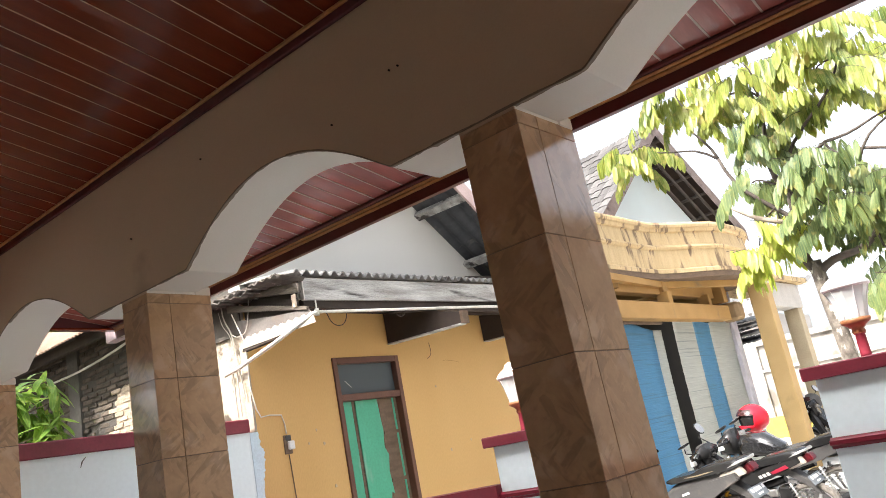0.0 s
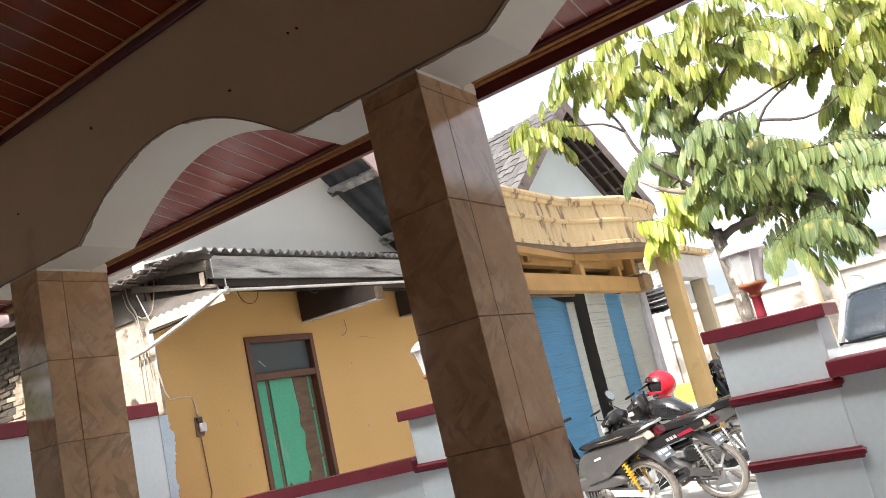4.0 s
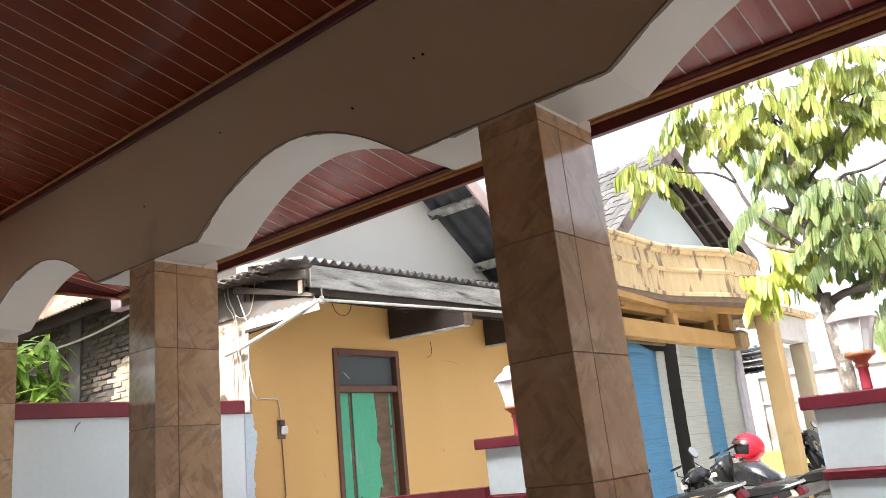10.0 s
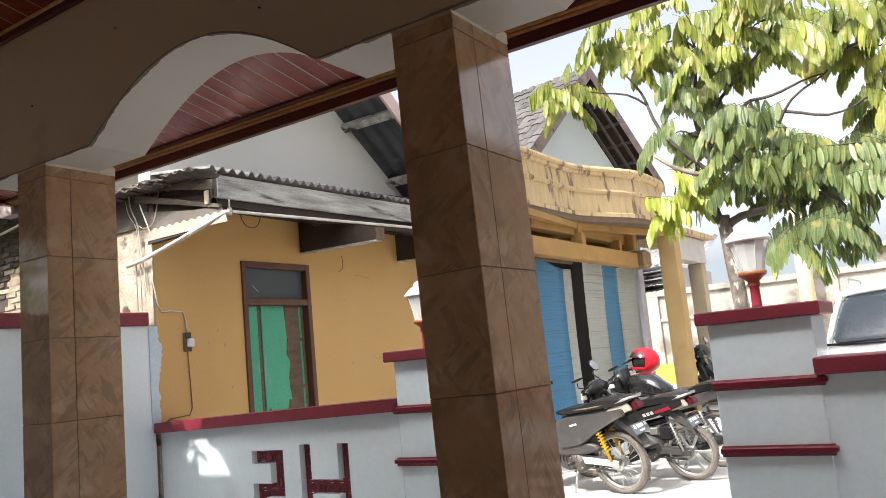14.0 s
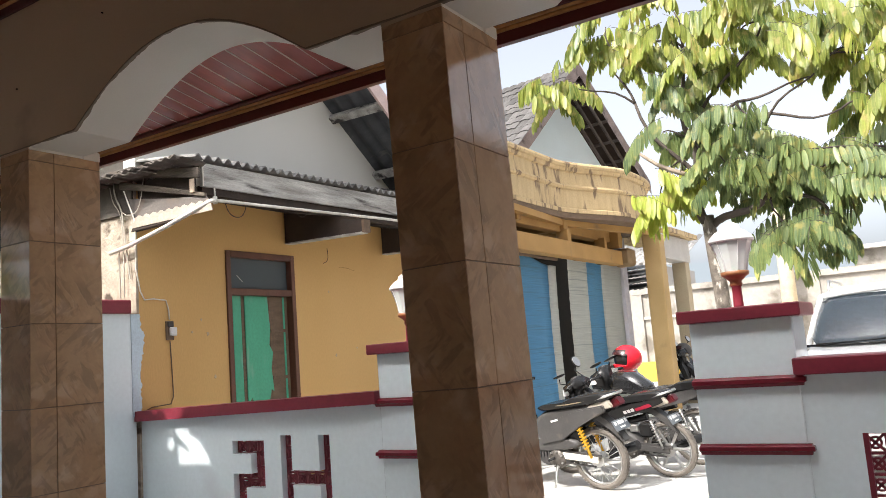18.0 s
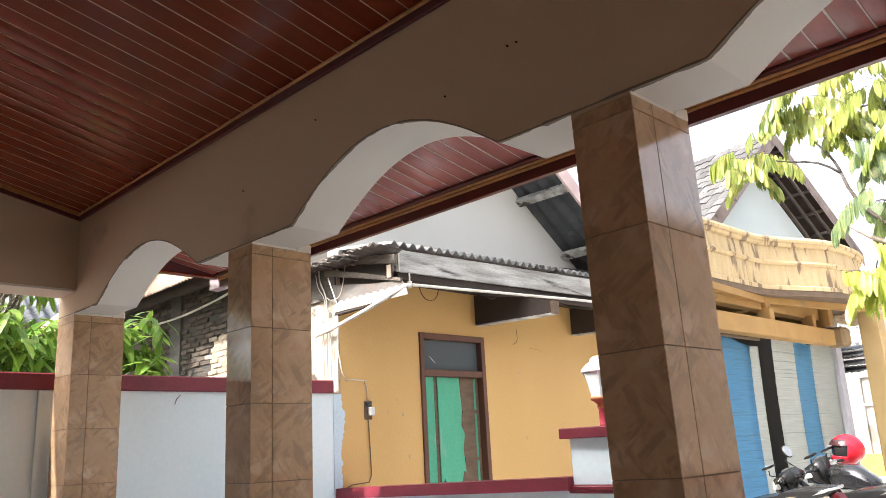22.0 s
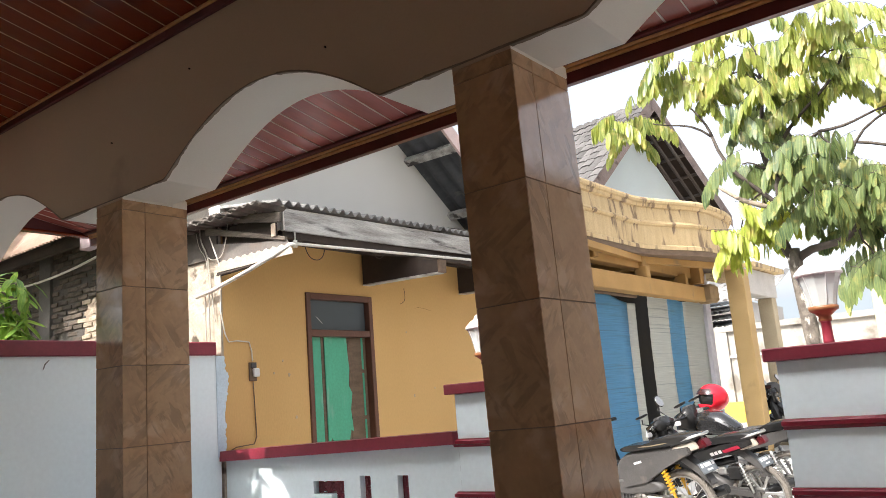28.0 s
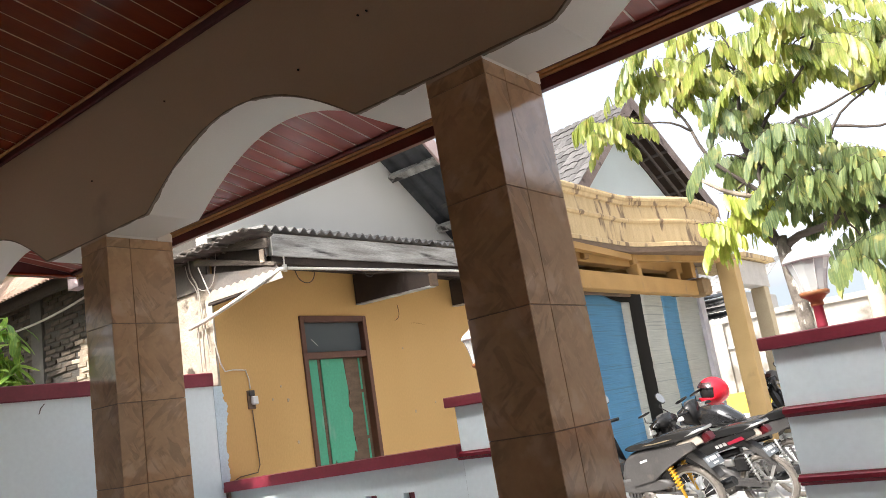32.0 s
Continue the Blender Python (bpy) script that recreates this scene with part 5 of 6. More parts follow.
part("cabin", loft([(0.98, sect(0.74, 1.05, 1.10, 0.02)), (1.5, sect(0.66, 1.08, 1.66, 0.08)), (1.9, sect(0.66, 1.08, 1.76, 0.08)), (3.3, sect(0.66, 1.08, 1.76, 0.08)), (3.95, sect(0.64, 1.08, 1.2, 0.04))]), CARPAINT, car)
bm = bmesh.new()
rows = []
for q in range(9):
    v = q / 8
    e = max(0.0, 1 - (v / 0.12)) ** 2 * 0.05 + max(0.0, 1 - ((1 - v) / 0.15)) ** 2 * 0.06
    hw = 0.73 - 0.13 * v - e
    rows.append([bm.verts.new((hw * (2 * k / 12 - 1), 0.88 + 0.44 * v + 0.16 * (2 * k / 12 - 1) ** 2 - 0.03 * math.sin(math.pi * v), 1.185 + 0.475 * v)) for k in range(13)])
for a, b in zip(rows, rows[1:]):
    for k in range(12):
        bm.faces.new((a[k], a[k + 1], b[k + 1], b[k])).smooth = True
bmesh.ops.solidify(bm, geom=bm.faces[:], thickness=0.012)
part("windscreen", bm, CARGLASS, car, "dark reflecting windscreen")
for sx in (-1, 1):
    bm = bmesh.new()
    bm_prism(bm, [(1.15, 1.14), (3.5, 1.14), (3.2, 1.6), (1.62, 1.6)], "x", sx * 0.70 - 0.012, sx * 0.70 + 0.012)
    part("side_window", bm, CARGLASS, car)
    part("headlight", B(sx * 0.6 - 0.15, sx * 0.6 + 0.15, -0.01, 0.08, 0.66, 0.8, bevel=0.02), WHITEPL, car)
    part("side_mirror", B(sx * 0.9 - 0.09, sx * 0.9 + 0.09, 1.12, 1.2, 1.10, 1.22, bevel=0.03), CARPAINT, car)
    for wy in (0.75, 3.3):
        bm = bmesh.new()
        rows = []
        for o, r in ((-0.09, 0.24), (-0.09, 0.29), (-0.06, 0.31), (0.06, 0.31), (0.09, 0.29), (0.09, 0.24)):
            rows.append([bm.verts.new((sx * 0.76 + o, wy + r * math.cos(2 * math.pi * k / 24), 0.31 + r * math.sin(2 * math.pi * k / 24))) for k in range(24)])
        for p, q in zip(rows, rows[1:] + rows[:1]):
            for k in range(24):
                bm.faces.new((p[k], p[(k + 1) % 24], q[(k + 1) % 24], q[k]))
        part("tyre", bm, RUBBER, car)
        bm = bmesh.new()
        bm_tube(bm, (sx * 0.76 - 0.06, wy, 0.31), (sx * 0.76 + 0.06, wy, 0.31), 0.24, 0.24, 20)
        part("rim", bm, STEEL, car)
part("bumper", B(-0.72, 0.72, -0.08, 0.06, 0.3, 0.52, bevel=0.04), CARPAINT, car)
part("wiper", pipe_bm([(-0.66, 0.93, 1.19), (-0.3, 0.87, 1.2), (0.1, 0.86, 1.215)], 0.008, 6), BLACK, car)
part("dashboard", B(-0.62, 0.62, 1.05, 1.2, 1.15, 1.22), BLACK, car)
part("cowl", pipe_bm([(-0.76, 1.02, 1.175), (-0.45, 0.89, 1.175), (0.0, 0.85, 1.175), (0.45, 0.89, 1.175), (0.76, 1.02, 1.175)], 0.014, 8), BLACK, car)
part("roof_edge", pipe_bm([(-0.62, 1.50, 1.66), (-0.3, 1.37, 1.69), (0.0, 1.33, 1.70), (0.3, 1.37, 1.69), (0.62, 1.50, 1.66)], 0.035, 10), CARPAINT, car)
for sx in (-1, 1):
    part("pillar", pipe_bm([(sx * 0.765, 1.04, 1.15), (sx * 0.70, 1.26, 1.42), (sx * 0.63, 1.50, 1.67)], 0.028, 8), CARPAINT, car)
    part("roof_rail", pipe_bm([(sx * 0.56, 1.6, 1.72), (sx * 0.57, 1.75, 1.83), (sx * 0.57, 2.9, 1.84), (sx * 0.56, 3.1, 1.77)], 0.016, 8), STEEL, car)


# ---- motorbikes ----
def ring_mesh(name, prof, seg, m):
    """A ring round the y axis from (radius, offset) pairs."""
    bm = bmesh.new()
    rows = [[bm.verts.new((r * math.cos(2 * math.pi * k / seg), o, r * math.sin(2 * math.pi * k / seg))) for k in range(seg)] for r, o in prof]
    for a, b in zip(rows, rows[1:] + rows[:1]):
        for k in range(seg):
            bm.faces.new((a[k], a[(k + 1) % seg], b[(k + 1) % seg], b[k])).smooth = True
    return finish(name, bm, m)


TYRE_ME = ring_mesh("tyre", [(0.234, -0.024), (0.25, -0.038), (0.272, -0.034), (0.2862, -0.016), (0.2862, 0.016), (0.272, 0.034), (0.25, 0.038), (0.234, 0.024)], 40, RUBBER)
bmh = bmesh.new()
bmh.from_mesh(TYRE_ME)
for k in range(52):
    for row, o, r0, r1 in ((0, 0.0, 0.280, 0.2885), (1, -0.021, 0.274, 0.2842), (-1, 0.021, 0.274, 0.2842)):
        turn = Matrix.Rotation(2 * math.pi * (k + 0.5 * abs(row)) / 52, 4, "Y") @ Matrix.Rotation(row * 0.35, 4, "X")
        bm_box(bmh, r0, r1, o - 0.0085, o + 0.0085, -0.010, 0.010, m=turn)
bmh.to_mesh(TYRE_ME)
bmh.free()
RIM_ME = ring_mesh("rim", [(0.218, -0.018), (0.238, -0.026), (0.238, 0.026), (0.218, 0.018)], 40, STEEL)
bmh = bmesh.new()
bm_lathe(bmh, [(0.02, -0.06), (0.05, -0.05), (0.055, -0.01), (0.04, 0.01), (0.055, 0.03), (0.02, 0.06)], 14, axis="y")
HUB_ME = finish("hub", bmh, STEEL)
bmh = bmesh.new()
bm_tube(bmh, (0.03, 0.02, 0.03), (0.225, -0.005, 0.05), 0.0028, 0.0028, 5)
SPOKE_ME = finish("spoke", bmh, STEEL)
bmh = bmesh.new()
bm_box(bmh, 0.03, 0.224, -0.012, 0.012, -0.014, 0.014, 0.004)
CAST_ME = finish("spoke", bmh, STEEL)
SPRING_PTS = [(0.028 * math.cos(k * 0.9), 0.028 * math.sin(k * 0.9), 0.02 + 0.2 * k / 48) for k in range(49)]


def wheel(bike, x, cast):
    w = new("wheel")
    w.parent = bike
    w.matrix_basis = Matrix.Translation((x, 0, 0.288))
    for nm, me in (("tyre", TYRE_ME), ("rim", RIM_ME), ("hub", HUB_ME)):
        o = new(nm, me)
        o.parent = w
    n = 6 if cast else 22
    for k in range(n):
        o = new("spoke", CAST_ME if cast else SPOKE_ME)
        o.parent = w
        o.matrix_basis = Matrix.Rotation(2 * math.pi * k / n, 4, "Y") @ (Matrix.Identity(4) if cast or k % 2 else Matrix.Diagonal((1, -1, 1, 1)))
    return w


def slab(outline, half, bevel=0.012, y0=0.0):
    """A body cut to a side outline: thin ones flat with bevelled edges, thick ones rounded off all over."""
    if half >= 0.06:
        pts = [Vector(p) for p in outline]
        for _ in range(2):
            pts = [q for a, b in zip(pts, pts[1:] + pts[:1]) for q in (a.lerp(b, 0.22), a.lerp(b, 0.78))]
        mid = sum(pts, Vector((0, 0))) / len(pts)
        return loft([(y0 + half * k, [tuple(mid + Vector(((p - mid).x * (0.5 + 0.5 * f), (p - mid).y * f))) for p in pts]) for k, f in ((-1, 0.66), (-0.93, 0.84), (-0.75, 0.95), (-0.4, 1.0), (0.4, 1.0), (0.75, 0.95), (0.93, 0.84), (1, 0.66))])
    bm = bmesh.new()
    bm_prism(bm, outline, "y", y0 - half, y0 + half, bevel)
    return bm


def pipe(pts, r, seg=8):
    bm = bmesh.new()
    bm_path(bm, pts, r, seg)
    return bm


def motorbike(x, y, heading, label, sport=False, cast=False, accent=None, spring=None, lean=6, tail=0.0, size=1.0, stripes=True, mirrors=((0.965, -0.285, 1.215, -62), (0.965, 0.285, 1.215, -62))):
    """A motorbike on its side stand; the rear tyre touches the ground at (x, y)."""
    b = thing("motorbike", Matrix.Translation((x, y, 0)) @ Matrix.Rotation(heading, 4, "Z") @ Matrix.Rotation(radians(-lean), 4, "X") @ Matrix.Scale(size, 4), label, "motorbike", "parked motorbikes")
    fend = tail + 0.08
    accent, spring = accent or GREYPL, spring or STEEL
    wheel(b, 0.0, cast)
    wheel(b, 1.23, cast)
    for s in (-1, 1):
        part("swingarm", slab([(-0.03, 0.26), (-0.03, 0.315), (0.45, 0.36), (0.45, 0.30)], 0.012, 0.004, s * 0.085), WHITEPIPE if spring is YEL else GREYPL, b)
        sh = new("shock_absorber", None)
        sh.parent = b
        sh.matrix_basis = Matrix.Translation((0.03, s * 0.10, 0.31)) @ Matrix.Rotation(radians(18), 4, "Y")
        part("damper", pipe([(0, 0, 0), (0, 0, 0.3)], 0.014), spring, sh)
        part("spring", pipe([(p[0], p[1], p[2] + 0.07) for p in SPRING_PTS], 0.006, 6), spring, sh)
        part("fork_leg", pipe([(1.23, s * 0.075, 0.29), (1.03, s * 0.075, 0.82)], 0.019), STEEL, b)
        part("grip", pipe([(0.93, s * 0.20, 0.99), (0.88, s * 0.33, 0.99)], 0.017), BLACK, b)
        mr = new("mirror", None)
        mr.parent = b
        mx, my, mz, tip = mirrors[(s + 1) // 2]
        part("stem", pipe([(0.95, s * 0.19, 1.0), (mx + 0.02, my - s * 0.03, mz - 0.09), (mx, my, mz - 0.04)], 0.006, 6), BLACK, mr)
        bm = bmesh.new()
        bm_lathe(bm, [(0.04, -0.016), (0.066, -0.010), (0.070, 0.0), (0.064, 0.003)], 18)
        bm.transform(Matrix.Translation((mx, my, mz)) @ Matrix.Rotation(radians(tip), 4, "Y"))
        part("shell", bm, BLACK, mr)
        bm = bmesh.new()
        bm_lathe(bm, [(0.061, 0.0), (0.061, 0.005)], 18)
        bm.transform(Matrix.Translation((mx - 0.003, my, mz)) @ Matrix.Rotation(radians(tip), 4, "Y"))
        part("glass", bm, STEEL, mr)
        if sport:
            part("side_panel", slab([(u + tail, v) for u, v in [(-0.32, 0.78), (0.02, 0.66), (0.30, 0.60), (0.34, 0.68), (0.05, 0.77), (-0.30, 0.83)]], 0.02, 0.008, s * 0.10), accent, b)
            if not stripes:
                continue
            part("decal", slab([(u + tail, v) for u, v in [(-0.20, 0.745), (-0.02, 0.70), (0.0, 0.725), (-0.17, 0.775)]], 0.002, 0.0005, s * 0.123), mat("dark_red_decal", (0.26, 0.010, 0.03), 0.4), b, "dark red stripe")
            for q in range(3):
                u0 = 0.0 + 0.045 * q
                part("decal_bar", slab([(u + tail, v) for u, v in [(u0, 0.70 - 0.011 * q), (u0 + 0.035, 0.692 - 0.011 * q), (u0 + 0.048, 0.722 - 0.011 * q), (u0 + 0.016, 0.73 - 0.011 * q)]], 0.002, 0.0005, s * 0.123), mat("dull_white_decal", (0.45, 0.44, 0.43), 0.4), b)
        else:
            part("side_panel", slab([(-0.30 + tail, 0.73), (-0.02 + tail, 0.62), (0.30, 0.47), (0.55, 0.42), (0.58, 0.56), (0.30, 0.68), (0.0 + tail, 0.75), (-0.28 + tail, 0.79)], 0.025, 0.01, s * 0.105), accent, b)
            part("decal", slab([(0.32, 0.655), (0.40, 0.637), (0.405, 0.655), (0.325, 0.673)], 0.002, 0.0005, s * 0.133), WHITEPL, b)
    if sport:
        part("tail_body", slab([(u + tail, v) for u, v in [(-0.34, 0.80), (0.0, 0.70), (0.30, 0.56), (0.52, 0.56), (0.56, 0.74), (0.2, 0.78), (-0.3, 0.84)]], 0.085, 0.02), BLACK, b)
    else:
        part("tail_body", slab([(-0.33 + tail, 0.77), (-0.05 + tail, 0.66), (0.27, 0.50), (0.60, 0.40), (0.72, 0.46), (0.60, 0.72), (0.2, 0.78), (-0.3 + tail, 0.85)], 0.09, 0.025), accent, b)
        part("lower_panel", slab([(0.10, 0.40), (0.55, 0.34), (0.80, 0.40), (0.72, 0.50), (0.20, 0.50)], 0.115, 0.02), GREYPL, b)
    bm = slab([(0.28, 0.22), (0.62, 0.20), (0.70, 0.36), (0.60, 0.50), (0.36, 0.46), (0.26, 0.34)], 0.085, 0.02)
    part("engine", bm, GREYPL, b)
    bm = bmesh.new()
    bm_lathe(bm, [(0.02, -0.115), (0.085, -0.11), (0.095, -0.08), (0.095, 0.08), (0.085, 0.11), (0.02, 0.115)], 18, axis="y", origin=(0.42, 0, 0.29))
    part("crankcase", bm, mat("oily_metal", (0.16, 0.145, 0.13), 0.5, (0.06, 0.054, 0.048), 14, 0.5, 60, 0.3, metal=0.5), b)
    for q in range(7):
        part("bolt", pipe([(0.42 + 0.075 * math.cos(q * 0.9), 0.11, 0.29 + 0.075 * math.sin(q * 0.9)), (0.42 + 0.075 * math.cos(q * 0.9), 0.125, 0.29 + 0.075 * math.sin(q * 0.9))], 0.008, 6), STEEL, b)
    part("carburettor", B(0.30, 0.40, -0.05, 0.06, 0.47, 0.55, bevel=0.015), STEEL, b)
    part("battery_box", B(0.14, 0.28, -0.075, 0.075, 0.42, 0.56, bevel=0.015), BLACK, b)
    part("gear_lever", pipe([(0.42, 0.14, 0.24), (0.56, 0.15, 0.22), (0.58, 0.19, 0.22)], 0.008, 6), STEEL, b)
    part("chain", pipe([(0.02, 0.062, 0.355), (0.40, 0.062, 0.335), (0.44, 0.062, 0.29), (0.40, 0.062, 0.25), (0.02, 0.062, 0.222)], 0.009, 6), GREYPL, b)
    part("brake_hub_arm", pipe([(0.0, -0.07, 0.288), (0.09, -0.075, 0.20), (0.35, -0.075, 0.23)], 0.007, 6), STEEL, b)
    for k in range(4):
        part("fin", B(0.50 + 0.035 * k, 0.515 + 0.035 * k, -0.10, 0.10, 0.30, 0.47), GREYPL, b)
    part("chain_guard", slab([(-0.06, 0.33), (0.40, 0.38), (0.40, 0.345), (-0.06, 0.30)], 0.008, 0.003, 0.07), GREYPL, b)
    bm = bmesh.new()
    bm_lathe(bm, [(0.07, 0.0), (0.07, 0.006)], 24, axis="y", origin=(0, 0.055, 0.288))
    part("sprocket", bm, STEEL, b)
    part("exhaust", pipe([(0.55, -0.11, 0.24), (0.2, -0.13, 0.22), (0.1, -0.14, 0.25), (-0.32, -0.15, 0.38)], [0.016, 0.02, 0.038, 0.042], 12), BLACK, b)
    part("rear_fender", slab([(u + fend, v) for u, v in [(-0.50, 0.46), (-0.40, 0.60), (-0.22, 0.74), (0.05, 0.72), (0.06, 0.66), (-0.20, 0.68), (-0.36, 0.56), (-0.47, 0.45)]], 0.055, 0.008), GREYPL, b)
    part("tail_light", slab([(u + tail, v) for u, v in [(-0.43, 0.78), (-0.33, 0.75), (-0.29, 0.80), (-0.39, 0.85)]], 0.058, 0.015), mat("dark_red_lens", (0.10, 0.006, 0.010), 0.3), b, "dark red tail light between white lenses")
    for s in (-1, 1):
        part("indicator", slab([(u + tail, v) for u, v in [(-0.37, 0.77), (-0.20, 0.72), (-0.09, 0.76), (-0.13, 0.79), (-0.33, 0.835)]], 0.018, 0.008, s * 0.080), mat("yellowed_lens", (0.48, 0.43, 0.36), 0.3), b)
    plate = part("number_plate", B(-0.455, -0.445, -0.115, 0.115, 0.53, 0.63, bevel=0.002), mat("plate_grey", (0.16, 0.18, 0.2), 0.5), b, "dark plate with pale bars")
    plate.matrix_basis = Matrix.Translation((-0.45 + fend, 0, 0.60)) @ Matrix.Rotation(radians(28), 4, "Y") @ Matrix.Translation((0.45, 0, -0.58))
    for dz, y0, y1 in ((0.60, -0.10, -0.07), (0.60, -0.05, 0.05), (0.60, 0.07, 0.10), (0.555, -0.04, 0.04)):
        o = part("plate_bar", B(-0.4585, -0.4555, y0, y1, dz - 0.017 if dz > 0.58 else dz - 0.008, dz + 0.017 if dz > 0.58 else dz + 0.008), WHITEPL, b)
        o.matrix_basis = plate.matrix_basis
    part("seat", slab([(u + tail, v) for u, v in [(-0.36, 0.83), (-0.10, 0.79), (0.15, 0.76), (0.42, 0.73), (0.50, 0.76), (0.40, 0.80), (0.16, 0.815), (0.06, 0.865), (-0.15, 0.89), (-0.34, 0.90)]], 0.115, 0.03), BLACK, b, "black seat")
    part("grab_rail", pipe([(-0.1 + tail, 0.10, 0.80), (-0.36 + tail, 0.11, 0.88), (-0.42 + tail, 0.0, 0.89), (-0.36 + tail, -0.11, 0.88), (-0.1 + tail, -0.10, 0.80)], 0.011), STEEL, b)
    if not sport:
        part("seat_piping", pipe([(-0.30 + tail, 0.10, 0.855), (0.10 + tail, 0.117, 0.80), (0.42 + tail, 0.10, 0.775)], 0.006, 6), mat("tan_seat_dust", (0.20, 0.15, 0.09), 0.8), b, "dusty tan seam")
    part("frame", pipe([(0.2, 0, 0.62), (0.55, 0, 0.55), (0.80, 0, 0.62), (0.98, 0, 0.88)], 0.035), BLACK, b)
    if sport and not stripes:
        part("tank", loft([(-0.12, [(0.5, 0.80), (0.8, 0.82), (0.86, 0.86), (0.8, 0.92), (0.62, 0.9), (0.5, 0.84)]), (-0.06, [(0.42, 0.74), (0.86, 0.76), (0.94, 0.86), (0.84, 0.99), (0.62, 0.98), (0.44, 0.84)]), (0.06, [(0.42, 0.74), (0.86, 0.76), (0.94, 0.86), (0.84, 0.99), (0.62, 0.98), (0.44, 0.84)]), (0.12, [(0.5, 0.80), (0.8, 0.82), (0.86, 0.86), (0.8, 0.92), (0.62, 0.9), (0.5, 0.84)])]), mat("gloss_black", (0.018, 0.018, 0.02), 0.12, (0.02, 0.02, 0.02), coat=0.4), b, "glossy black fuel tank")
    else:
        part("leg_shield", loft([(-0.24, [(0.78, 0.42), (0.84, 0.40), (0.97, 0.72), (0.92, 0.84)]), (-0.12, [(0.80, 0.36), (0.92, 0.34), (1.06, 0.80), (0.97, 0.96)]), (0.12, [(0.80, 0.36), (0.92, 0.34), (1.06, 0.80), (0.97, 0.96)]), (0.24, [(0.78, 0.42), (0.84, 0.40), (0.97, 0.72), (0.92, 0.84)])]), BLACK, b, "glossy black leg shield")
        part("handlebar_cover", loft([(-0.19, [(0.92, 0.965), (0.96, 0.955), (0.97, 1.0), (0.93, 1.01)]), (-0.07, [(0.89, 0.93), (1.04, 0.90), (1.06, 1.02), (0.93, 1.06)]), (0.07, [(0.89, 0.93), (1.04, 0.90), (1.06, 1.02), (0.93, 1.06)]), (0.19, [(0.92, 0.965), (0.96, 0.955), (0.97, 1.0), (0.93, 1.01)])]), BLACK, b, "black handlebar cover")
        part("centre_tunnel", slab([(0.5, 0.50), (0.82, 0.50), (0.95, 0.80), (0.88, 0.80), (0.76, 0.62), (0.5, 0.62)], 0.07, 0.015), BLACK, b)
    part("front_cowl", loft([(-0.13, [(0.92, 0.86), (1.04, 0.86), (1.06, 0.95), (0.96, 1.0)]), (-0.07, [(0.90, 0.80), (1.12, 0.82), (1.13, 0.96), (0.94, 1.07)]), (0.07, [(0.90, 0.80), (1.12, 0.82), (1.13, 0.96), (0.94, 1.07)]), (0.13, [(0.92, 0.86), (1.04, 0.86), (1.06, 0.95), (0.96, 1.0)])]), BLACK, b)
    part("headlight", slab([(1.10, 0.84), (1.15, 0.86), (1.14, 0.95), (1.10, 0.95)], 0.07, 0.015), WHITEPL, b)
    part("handlebar", pipe([(0.88, -0.33, 0.99), (0.93, -0.2, 0.99), (0.97, -0.08, 0.97), (0.97, 0.08, 0.97), (0.93, 0.2, 0.99), (0.88, 0.33, 0.99)], 0.012), STEEL, b)
    part("instrument", slab([(0.93, 1.02), (1.03, 1.0), (1.04, 1.05), (0.95, 1.08)], 0.06, 0.012), GREYPL, b)
    for s in (-1, 1):
        part("lever", pipe([(0.96, s * 0.14, 1.0), (0.95, s * 0.22, 1.0), (0.91, s * 0.33, 0.99)], 0.006, 6), STEEL, b)
        part("front_indicator", slab([(1.02, 0.88), (1.10, 0.87), (1.08, 0.92), (1.03, 0.93)], 0.02, 0.008, s * 0.13), WHITEPL, b)
    part("fork_clamp", slab([(0.96, 0.84), (1.05, 0.86), (1.04, 0.93), (0.95, 0.91)], 0.095, 0.012), STEEL, b)
    part("front_fender", slab([(0.98, 0.50), (1.10, 0.60), (1.30, 0.60), (1.48, 0.50), (1.46, 0.47), (1.28, 0.565), (1.12, 0.565), (1.01, 0.48)], 0.055, 0.008), accent, b)
    part("side_stand", pipe([(0.42, 0.10, 0.24), (0.40, 0.22, 0.05)], 0.011), STEEL, b)
    part("foot_peg", pipe([(0.44, -0.2, 0.30), (0.44, 0.2, 0.30)], 0.013), BLACK, b)
    return b


motorbike(-2.892, 7.354, radians(168), "dusty dark grey motorbike with yellow rear springs and spoked wheels", spring=YEL, tail=0.10, size=1.03)
motorbike(-2.445, 8.07, radians(171), "black motorbike with red and white tail and cast wheels", sport=True, cast=True, accent=BLACK, tail=0.27, size=0.97, mirrors=((1.10, -0.23, 1.20, -62), (1.02, 0.28, 1.12, 20)))
motorbike(-2.36, 8.85, radians(171), "black sport motorbike with glossy tank parked in a row", sport=True, cast=True, accent=GREYPL, tail=0.05, size=1.04, stripes=False, mirrors=((1.05, -0.27, 1.10, 25), (0.9, 0.30, 1.12, 25)))
motorbike(-3.35, 15.70, radians(171), "dark scooter parked beyond the ochre post", accent=BLACK, size=1.05)


